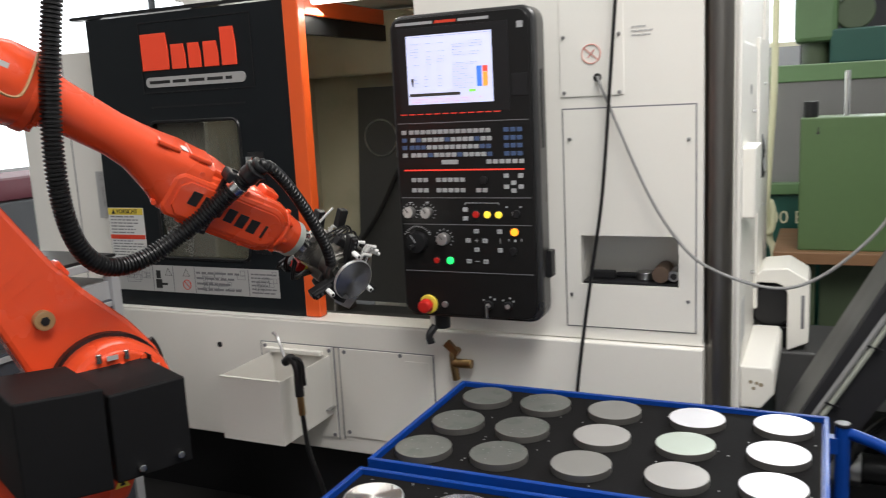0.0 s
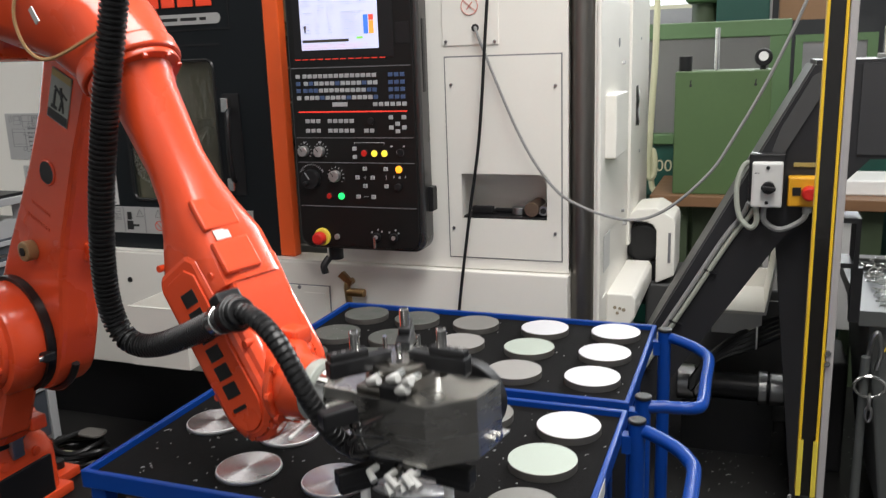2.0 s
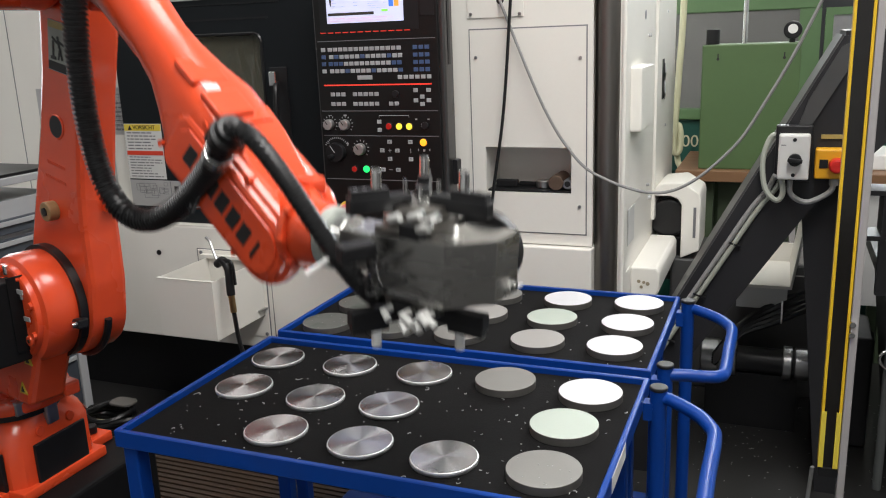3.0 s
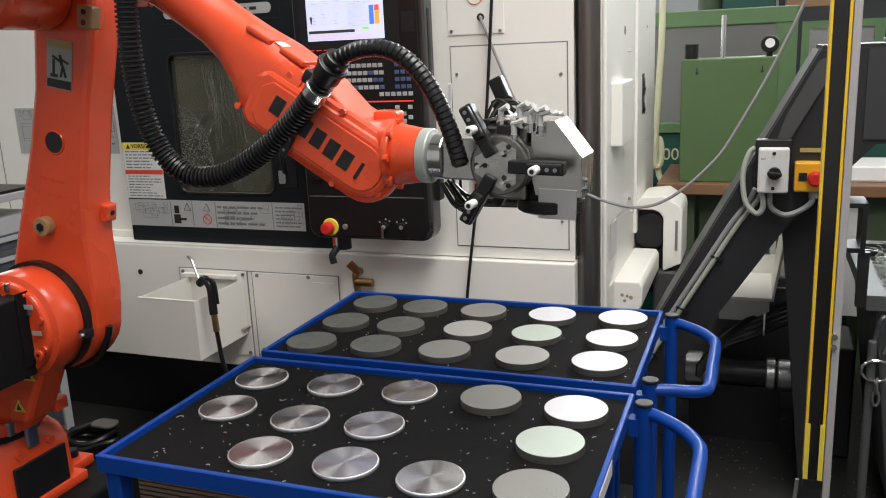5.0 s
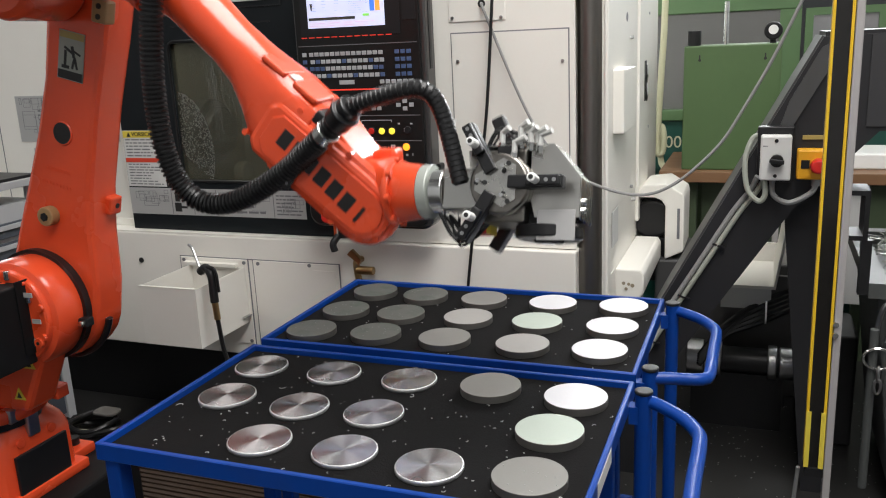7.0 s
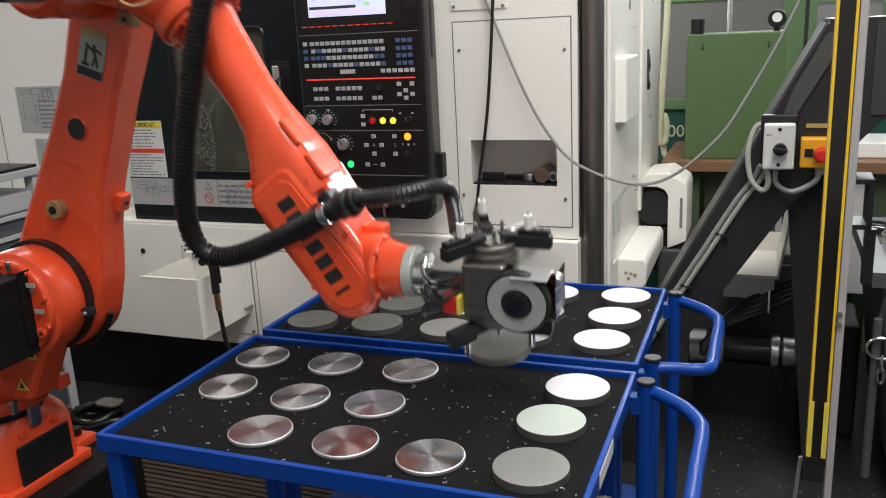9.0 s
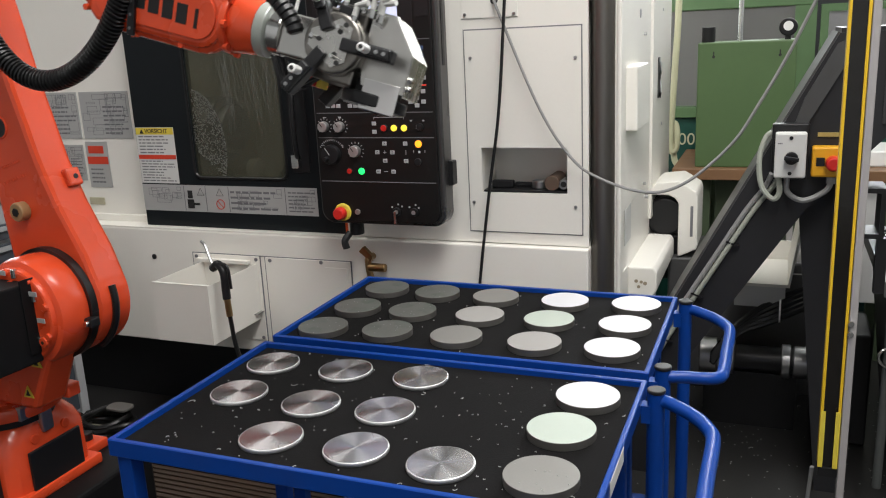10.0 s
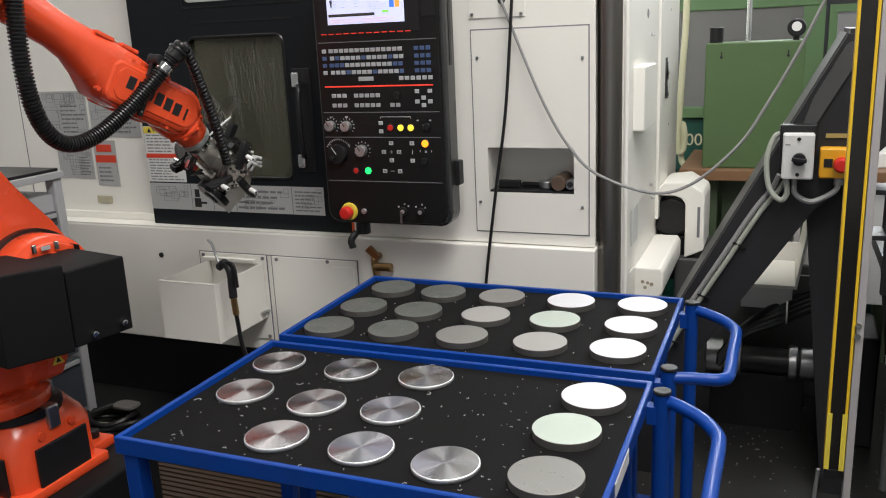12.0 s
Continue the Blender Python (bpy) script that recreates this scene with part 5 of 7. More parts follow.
def chip_bin():
    rnd = random.Random(21)
    t = thing("chip_bin", "dark grey steel bin heaped with bright metal swarf", "bin", (1.43, -0.07, 0))
    bm = slab(B(), [(0.08, 0.10), (0.62, 0.10), (0.70, 0.78), (0.0, 0.78)], "y", 0.0, 0.75, bevel=0.01)
    part("body", bm, BIN, t)
    part("rim", holed(B(), (-0.03, 0.73, -0.03, 0.78), (0.03, 0.67, 0.03, 0.72), "z", 0.78, 0.83), BIN, t)
    for i in range(3):
        part("hazard_stripe", slab(B(), [(0.05 + 0.16 * i, 0.69), (0.13 + 0.16 * i, 0.69), (0.17 + 0.16 * i, 0.765), (0.09 + 0.16 * i, 0.765)], "y", -0.004, 0.0), LABELYELLOW if i != 1 else INKBLACK, t)
    part("bow_handle", holed(B(), (-0.17, -0.045, 0.97, 1.13), (-0.155, -0.06, 0.985, 1.115), "y", -0.035, 0.10), BLACK, t)
    part("bow_foot", box(B(), -0.062, -0.03, -0.03, 0.0, 0.79, 0.97), BLACK, t)
    part("lock_pin", cyl(B(), "z", (-0.005, -0.05), 0.014, 0.12, 0.685, seg=14, bevel=0.003), BIN, t)
    part("hook", tube(B(), bend((0.0, -0.03, 0.66), (0.01, -0.05, 0.74), (0.025, -0.05, 0.765), (0.04, -0.04, 0.70), (0.03, -0.04, 0.64)), 0.008, 8), STEEL, t)
    ring = [(0.01 + 0.045 * math.cos(a), -0.07, 0.59 + 0.035 * math.sin(a)) for a in np.linspace(0, 2 * math.pi, 24)[:-1]]
    part("pull_ring", tube(B(), ring, 0.005, 6, True), CHROME, t, "steel pull ring")
    for i in range(2):
        ln = [(0.012 + 0.010 * math.cos(a) * (1 if i % 2 else 0.3), -0.075 + 0.010 * math.cos(a) * (0.3 if i % 2 else 1), 0.54 - 0.042 * i + 0.026 * math.sin(a)) for a in np.linspace(0, 2 * math.pi, 14)[:-1]]
        part("chain_link", tube(B(), ln, 0.005, 6, True), STEEL, t)
    for x in (0.14, 0.56):
        part("wheel", cyl(B(), "x", (0.12, 0.055), 0.055, x - 0.02, x + 0.02, seg=20, bevel=0.006), RUBBER, t)
        part("wheel", cyl(B(), "x", (0.62, 0.055), 0.055, x - 0.02, x + 0.02, seg=20, bevel=0.006), RUBBER, t)
    bm = B()
    for _ in range(420):
        x, y = rnd.uniform(0.05, 0.65), rnd.uniform(0.05, 0.70)
        z = 0.80 + 0.10 * (1 - abs(x - 0.35) / 0.35) * rnd.random()
        k, a = rnd.uniform(0.01, 0.045), rnd.uniform(0, 6.28)
        n = rnd.randint(5, 9)
        tilt = rnd.uniform(-0.6, 0.6)
        pts = []
        for i in range(n):
            b = a + i * 0.7
            px, py = x + k * math.cos(b), y + k * math.sin(b)
            pts.append((min(0.68, max(0.02, px)), min(0.73, max(0.02, py)), z + tilt * k * math.sin(b) + 0.004 * i))
        tube(bm, pts, rnd.uniform(0.0008, 0.0022), 4)
    o = solid("swarf_heap", bm, SWARF, "heap of bright curled metal swarf in the bin", "swarf", kind="stuff", m=pose(1.43, -0.07, 0))
    # swarf fallen beside the bin
    bm = B()
    for _ in range(60):
        x, y = rnd.uniform(1.32, 1.46), rnd.uniform(-0.75, -0.50)
        k, a = rnd.uniform(0.02, 0.06), rnd.uniform(0, 6.28)
        tube(bm, [(x + k * math.cos(a + 0.5 * i), y + k * math.sin(a + 0.5 * i), 0.004 + 0.012 * i * rnd.random()) for i in range(6)], 0.0012, 4)
    solid("floor_swarf", bm, SWARF, "tangled metal swarf fallen on the floor", "swarf", kind="stuff")


def green_machines():
    t = thing("green_grinder", "green machine cabinet standing on a wooden bench", "machine")
    y = 1.36
    part("cabinet", box(B(), 0.683, 1.128, y, y + 0.30, 0.955, 1.558, bevel=0.006), GREEN, t)
    for x in (0.757, 1.055):
        part("slot", cyl(B(), "y", (x, 1.49), 0.007, y - 0.002, y, seg=10), INKBLACK, t)
        part("slot", box(B(), x - 0.003, x + 0.003, y - 0.002, y, 1.49, 1.515), INKBLACK, t)
    part("black_cap", cyl(B(), "z", (0.725, y + 0.08), 0.032, 1.558, 1.63, seg=20, bevel=0.004), BLACK, t)
    part("rod", cyl(B(), "z", (0.872, y + 0.08), 0.012, 1.558, 1.76, seg=14), CHROME, t, "bright steel rod")
    bm = cyl(B(), "y", (1.085, 1.615), 0.042, y + 0.05, y + 0.10, seg=28, bevel=0.006)
    part("gauge", bm, BLACK, t, "round black gauge with a white face")
    part("gauge_face", cyl(B(), "y", (1.085, 1.62), 0.022, y + 0.047, y + 0.05, seg=24), WHITEPLASTIC, t)
    part("gauge_neck", cyl(B(), "z", (1.085, y + 0.075), 0.015, 1.555, 1.585, seg=12), BLACK, t)
    b = thing("work_bench", "brown wooden workbench with green steel legs", "bench")
    part("bench_top", box(B(), 0.58, 2.9, 1.30, 2.0, 0.90, 0.955, bevel=0.004), BENCHWOOD, b)
    for x in (0.66, 1.55, 2.8):
        part("leg", box(B(), x, x + 0.10, 1.38, 1.46, 0, 0.90), OLIVE, b)
        part("leg", box(B(), x, x + 0.10, 1.86, 1.94, 0, 0.90), OLIVE, b)
    part("bench_drawer", box(B(), 1.30, 1.54, 1.36, 1.9, 0.30, 0.90, bevel=0.004), GREYBOX, b)
    part("bench_cabinet", box(B(), 0.78, 1.2, 1.45, 1.9, 0.1, 0.88, bevel=0.004), OLIVE, b)
    p = thing("plastic_box", "translucent white plastic box on the workbench", "box")
    part("box_body", box(B(), 1.42, 1.75, 1.42, 1.75, 0.955, 1.03, bevel=0.008), WHITEPLASTIC, p)
    # large pale green machine behind
    m = thing("green_machine", "pale green grinding machine with a clear guard", "machine")
    yb = 2.15
    part("bed", box(B(), 0.40, 2.1, yb, yb + 0.7, 0.0, 0.82, bevel=0.01), TEAL, m, "dark teal machine bed")
    part("table", box(B(), 0.40, 2.1, yb - 0.05, yb + 0.7, 1.122, 1.185, bevel=0.006), PALEGREEN, m)
    part("apron", box(B(), 0.40, 2.1, yb - 0.02, yb + 0.65, 0.82, 1.116), TEAL, m)
    words("00 E", 0.098, mat("cream_letters", (0.62, 0.58, 0.40), 0.5, bump=0), m, pose(0.605, yb - 0.022, 0.992, 90, 0, 0))
    part("hood", box(B(), 0.40, 1.23, yb, yb + 0.5, 1.72, 1.81, bevel=0.006), PALEGREEN, m)
    part("hood_post", box(B(), 1.12, 1.23, yb, yb + 0.1, 1.185, 1.72), PALEGREEN, m)
    o = part("clear_guard", box(B(), 0.45, 1.12, yb + 0.01, yb + 0.016, 1.185, 1.72), HAZE, m, "smeary clear guard")
    o.visible_shadow = False
    part("rear_plate", box(B(), 0.42, 1.12, yb + 0.45, yb + 0.48, 1.185, 1.72), ALU, m)
    for a in ((1.25, 1.29, 1.185, 1.72), (1.61, 1.66, 1.185, 1.72), (1.29, 1.61, 1.68, 1.72), (1.29, 1.61, 1.185, 1.23)):
        part("side_frame", box(B(), a[0], a[1], yb, yb + 0.06, a[2], a[3]), PALEGREEN, m)
    part("splash_plate", box(B(), 1.29, 1.61, yb + 0.02, yb + 0.03, 1.23, 1.68), STEEL, m)
    # spindle head and things above
    h = thing("drill_head", "old green drilling machine with a chuck and levers", "machine")
    part("column", cyl(B(), "z", (0.72, 3.0), 0.08, 0.0, 2.2, seg=20), OLIVE, h)
    part("head", box(B(), 0.60, 0.84, 2.85, 3.2, 1.95, 2.30, bevel=0.03), PALEGREEN, h)
    part("gear_case", cyl(B(), "y", (0.93, 2.12), 0.11, 2.88, 3.05, seg=20, bevel=0.01), OLIVE, h)
    part("lever", tube(B(), bend((0.85, 2.86, 2.18), (0.95, 2.82, 2.30), (1.08, 2.80, 2.36)), 0.010, 8), STEEL, h)
    part("base_block", box(B(), 0.80, 1.12, 2.85, 3.2, 1.82, 2.02, bevel=0.01), TEAL, h)
    part("stand", box(B(), 0.60, 1.15, 2.82, 3.25, 0.0, 1.82), OLIVE, h)
    k = thing("cardboard_box", "brown cardboard box on a shelf", "box")
    part("carton", box(B(), 1.18, 1.50, 3.05, 3.3, 1.82, 2.20, bevel=0.004), CARD, k)
    part("shelf_stand", box(B(), 1.16, 1.75, 3.0, 3.4, 0.0, 1.82), DARKWALL, k)
    q = thing("steel_pole", "upright grey steel pole", "pole")
    part("pole_tube", cyl(B(), "z", (1.12, 2.95), 0.016, 0.0, 3.2, seg=12), STEEL, q)
    d = thing("dark_cabinet", "dark tall cabinet at the far side of the hall", "cabinet")
    part("cabinet_body", box(B(), 0.6, 2.1, 4.2, 4.7, 0.0, 2.38), DARKWALL, d)
    w = thing("wall_cabinet", "pale grey wall panels with a small bright window", "wall panel")
    part("panel", box(B(), 2.15, 4.6, 4.4, 4.5, 0.0, 2.33), WALLPAINT, w)
    part("bright_pane", box(B(), 2.32, 2.72, 4.385, 4.40, 1.98, 2.18), DAY, w, "small bright window pane")
    part("beam", box(B(), 0.75, 4.6, 4.15, 4.4, 2.40, 2.75), DARKWALL, w)
    part("small_machine", box(B(), 2.35, 2.6, 4.1, 4.3, 1.7, 1.95, bevel=0.02), DARKWALL, w)
    part("machine_stand", box(B(), 2.3, 2.7, 4.1, 4.35, 0.0, 1.7), TEAL, w)
    v = thing("teal_press", "teal machine frame with a steel pot", "machine")
    part("frame", box(B(), 1.90, 2.5, 2.7, 3.0, 0.0, 1.62, bevel=0.01), TEAL, v)
    r = thing("steel_pot", "shiny round steel chuck standing on the conveyor head", "chuck")
    part("pot", cyl(B(), "z", (1.52, 0.14), 0.085, 1.62, 1.72, seg=36, bevel=0.006), CHROME, r)
    part("pot_base", cyl(B(), "z", (1.52, 0.14), 0.10, 1.618, 1.632, seg=36), STEEL, r)


def hanging_cables():
    c = thing("air_line", "thin grey cable hanging in a wide bow from the machine", "cable")
    pts = bend((0.10, -0.006, 1.765), (0.118, -0.03, 1.73), (0.258, -0.05, 1.409), (0.36, -0.05, 1.238), (0.461, -0.05, 1.148), (0.64, -0.05, 1.092), (0.772, -0.05, 1.125), (0.914, -0.05, 1.252), (0.996, -0.05, 1.382), (1.11, -0.05, 1.609), (1.22, -0.05, 1.90), (1.34, -0.05, 2.4), (1.36, -0.05, 4.8), n=10)
    part("line", tube(B(), pts, 0.0055, 8), CABLE, c)
    b = thing("black_cable", "black cable hanging in front of the machine", "cable")
    pts = bend((0.215, -0.05, 4.8), (0.205, -0.05, 2.6), (0.185, -0.05, 2.2), (0.151, -0.05, 1.764), (0.118, -0.05, 1.38), (0.075, -0.05, 1.1), (0.023, -0.05, 0.731), (0.0, -0.05, 0.45), (-0.02, -0.08, 0.06), (-0.1, -0.2, 0.006), n=10)
    part("line", tube(B(), pts, 0.006, 8), RUBBER, b)


def far_machine():
    t = thing("far_machine", "dark machine with a maroon cover near the side window", "machine", (-5.3, 2.4, 0))
    part("machine_body", box(B(), -0.4, 0.4, -1.0, 0.8, 0.0, 1.12, bevel=0.02), DARKWALL, t)
    part("cover_cloth", box(B(), -0.36, 0.42, -0.9, 0.7, 1.12, 1.30, bevel=0.05), MAROON, t, "maroon cover")
    part("machine_shelf", box(B(), 0.40, 0.62, -0.9, 0.7, 0.70, 0.74), STEEL, t)
    part("lever", tube(B(), bend((0.42, 0.1, 0.7), (0.55, 0.15, 0.9), (0.62, 0.2, 1.05)), 0.03, 8), BLACK, t)


def drawer_cabinet():
    t = thing("drawer_cabinet", "light grey drawer cabinet with dark drawer fronts and an open shelf", "cabinet", (-1.8, -0.3, 0))
    part("carcass", box(B(), -0.75, -0.02, -0.85, 0.0, 0.06, 1.07), DRAWER, t)
    part("corner_post", box(B(), -0.05, 0.0, -0.04, 0.004, 0.0, 1.14, bevel=0.004), DRAWER, t)
    part("corner_post", box(B(), -0.05, 0.0, -0.86, -0.82, 0.0, 1.14, bevel=0.004), DRAWER, t)
    part("top_tray", box(B(), -0.77, 0.012, -0.87, 0.012, 1.135, 1.165, bevel=0.004), DRAWER, t)
    part("top_mat", box(B(), -0.75, -0.005, -0.855, 0.0, 1.165, 1.178, bevel=0.004), BLACK, t, "black ribbed mat")
    z = 0.10
    for h, m in ((0.26, DRAWERDARK), (0.2, DRAWERDARK), (0.14, DRAWERDARK), (0.14, DRAWERDARK), (0.10, DRAWERDARK), (0.08, DRAWERDARK)):
        d = part("drawer", box(B(), -0.02, 0.0, -0.81, -0.05, z, z + h - 0.02, bevel=0.003), m, t, "dark blue-grey drawer front")
        part("handle_strip", box(B(), 0.0, 0.012, -0.80, -0.06, z + h - 0.045, z + h - 0.025, bevel=0.003), DRAWER, d, "light grey handle strip")
        z += h
    part("plinth", box(B(), -0.72, -0.03, -0.83, -0.02, 0.0, 0.06), DRAWERDARK, t)
    s = thing("notebook", "thin dark folder lying on the drawer cabinet", "folder")
    part("folder_body", box(B(), -2.2, -1.95, -0.75, -0.5, 1.178, 1.20, bevel=0.003), BLACK, s)
    k = thing("hose_coil", "coil of oily black hoses lying on the floor", "hose", (-1.70, -0.36, 0))
    rnd = random.Random(8)
    for i in range(6):
        q, ra, rb = rnd.uniform(0, 6.28), rnd.uniform(0.10, 0.17), rnd.uniform(0.08, 0.13)
        ring = [(ra * math.cos(a + q) + 0.01 * i, rb * math.sin(a + q), 0.016 + 0.013 * i + 0.006 * math.sin(3 * a)) for a in np.linspace(0, 2 * math.pi, 30)[:-1]]
        part("loop", tube(B(), ring, 0.012, 8, True), RUBBER, k)
    part("rag", slab(B(), rounded(0.02, 0.14, 0.02, 0.10, 0.03), "z", 0.10, 0.112, bevel=0.004), RIBGREY, k, "grey oily rag")
    c = thing("floor_cable", "yellowish cable lying on the floor by the machine", "cable")
    part("line", tube(B(), bend((-1.9, -0.35, 0.012), (-1.5, -0.30, 0.012), (-1.1, -0.22, 0.012), (-0.8, -0.4, 0.012), (-0.5, -0.3, 0.012)), 0.008, 7), HOSECREAM, c)


# ---- the robot ----
BASE_X, BASE_Y, FOOT = -0.974, -1.402, 0.43
A1, ZJ, L2, A3, L4, D6, DT = 0.202, 0.991, 0.863, 0.139, 0.926, 0.188, 0.356
# seconds, then degrees: swing, lower arm, fore arm, tool pitch, tool yaw
JOINTS = [
    (0.0, 65.4, -33.6, -26.3, -32.0, 8.0), (0.4, 46.4, -23.9, -22.9, -2.0, -16.0), (0.6, 35.6, -15.6, -23.3, 12.0, -16.0),
    (0.8, 28.9, -9.2, -22.9, 18.0, -17.0), (1.0, 25.3, -5.2, -26.0, 20.0, -20.0), (1.2, 18.2, 0.6, -31.4, 16.0, -18.0),
    (1.5, 4.9, 9.4, -39.9, 8.0, -8.0), (1.8, -8.8, 19.2, -47.9, 3.0, -5.0), (2.0, -14.3, 23.9, -55.7, 1.0, 2.0),
    (2.2, -14.2, 25.0, -58.8, -3.0, 4.5), (2.5, -14.0, 24.7, -58.5, -3.0, 6.5), (2.7, -14.1, 21.0, -53.0, -3.4, 5.5),
    (3.0, -14.3, 12.6, -41.6, -4.0, 4.0), (3.2, -15.0, 10.0, -32.5, -6.0, -2.0), (3.8, -6.0, 9.5, -27.0, -5.0, -2.0),
    (4.4, 0.6, 10.6, -32.2, -2.5, -2.0), (4.8, 0.9, 10.9, -32.8, -2.0, -2.0), (6.6, 1.1, 10.8, -32.9, -2.0, -2.0),
    (7.0, 0.9, 14.5, -39.9, 2.0, -2.0), (7.2, 2.2, 16.9, -45.8, 4.0, -2.0), (7.7, 3.4, 20.0, -53.5, 1.5, -2.8),
    (8.3, 4.4, 22.9, -59.0, -1.5, -3.7), (8.8, 4.4, 22.9, -59.0, -1.5, -4.5), (9.0, 2.2, 19.6, -53.2, -1.8, -2.1),
    (9.2, 0.6, 11.4, -46.2, -2.0, 0.4), (9.54, -4.5, 1.1, -31.4, -10.0, 4.0), (10.0, -4.0, -16.4, -14.1, -16.0, 8.0),
    (10.5, 11.8, -23.5, -14.5, -19.0, 0.0), (11.0, 39.4, -31.0, -18.7, -36.0, -10.0), (11.5, 67.0, -31.0, -30.0, -36.0, 8.0),
    (11.8, 75.5, -28.0, -27.6, -41.0, 9.0), (12.0, 79.1, -27.3, -26.4, -44.0, 10.0),
]
ROLL = [(0, 18), (0.8, 18), (1.0, 17), (1.2, 26), (1.5, 52), (1.8, 88), (2.0, 90), (3.0, 90), (3.2, 80), (3.8, 25), (4.4, 0), (6.7, 0), (7.0, -20), (7.2, -44), (7.7, -78), (8.3, -90), (8.8, -90), (9.0, -82), (9.2, -60), (9.5, -36), (10.0, -15), (10.5, -13), (11.0, 6), (12.0, 15)]
# turn of the fore arm about its own axis
TWIST = [(0, 24), (0.4, 28), (1.0, 32), (1.2, 26), (1.5, 12), (2.0, 0), (10.5, 0), (11.2, 4), (12.0, 6)]
DOOR_SHIFT = [(0, -0.547), (0.4, -0.385), (1.0, -0.30), (1.5, -0.262), (2.0, -0.205), (2.4, -0.155), (3.0, -0.10), (3.2, -0.08), (4.2, 0.0), (12.0, 0.0)]


def glide(rows, t):
    """A smooth, never overshooting value between rows of time and value."""
    xs = [r[0] for r in rows]
    i = max(0, min(len(xs) - 2, int(np.searchsorted(xs, t, side="right")) - 1))

    def slope(k):
        if k == 0 or k == len(rows) - 1:
            return 0.0
        a = (rows[k][1] - rows[k - 1][1]) / (xs[k] - xs[k - 1])
        b = (rows[k + 1][1] - rows[k][1]) / (xs[k + 1] - xs[k])
        return 0.0 if a * b <= 0 else 2 * a * b / (a + b)
    h = xs[i + 1] - xs[i]
    u = min(1, max(0, (t - xs[i]) / h))
    p, q, m, n = rows[i][1], rows[i + 1][1], slope(i) * h, slope(i + 1) * h
    return p * (2 * u ** 3 - 3 * u * u + 1) + m * (u ** 3 - 2 * u * u + u) + q * (3 * u * u - 2 * u ** 3) + n * (u ** 3 - u * u)


def links(t):
    """Poses of the robot's links in the world at t seconds."""
    th, lo, fo, ps, az = [glide([(r[0], r[k]) for r in JOINTS], t) for k in range(1, 6)]
    roll, twist = glide(ROLL, t), glide(TWIST, t)
    swing = pose(BASE_X, BASE_Y, 0, 0, 0, th)
    lower = swing @ pose(A1, 0, ZJ, 0, lo, 0)
    elbow = lower @ pose(0, 0, L2)
    fore = Matrix.Translation(elbow.translation) @ swing.to_3x3().to_4x4() @ pose(0, 0, 0, 0, -fo, 0) @ pose(0, 0, A3)
    elbow_pose = fore
    axis = pose(L4, 0.02, 0, 0, 8.7, 0)
    wrist = Matrix.Translation((fore @ pose(L4, 0, 0)).translation) @ swing.to_3x3().to_4x4() @ pose(0, 0, 0, 0, -ps, 0) @ pose(0, 0, 0, 0, 0, az)
    tool = wrist @ pose(D6, 0, 0, roll, 0, 0)
    fore = fore @ axis @ pose(0, 0, 0, twist, 0, 0) @ axis.inverted()
    wrist = wrist @ pose(0, 0, 0, twist, 0, 0)
    return swing, lower, fore, wrist, tool, elbow_pose


def bolt_ring(parent, axis, c, R, at, n, m, r=0.009, h=0.008, a0=0.0):
    for i in range(n):
        a = a0 + 2 * math.pi * i / n
        u, v = c[0] + R * math.cos(a), c[1] + R * math.sin(a)
        part("bolt", cyl(B(), axis, (u, v), r, at, at + h, seg=8), m, parent)


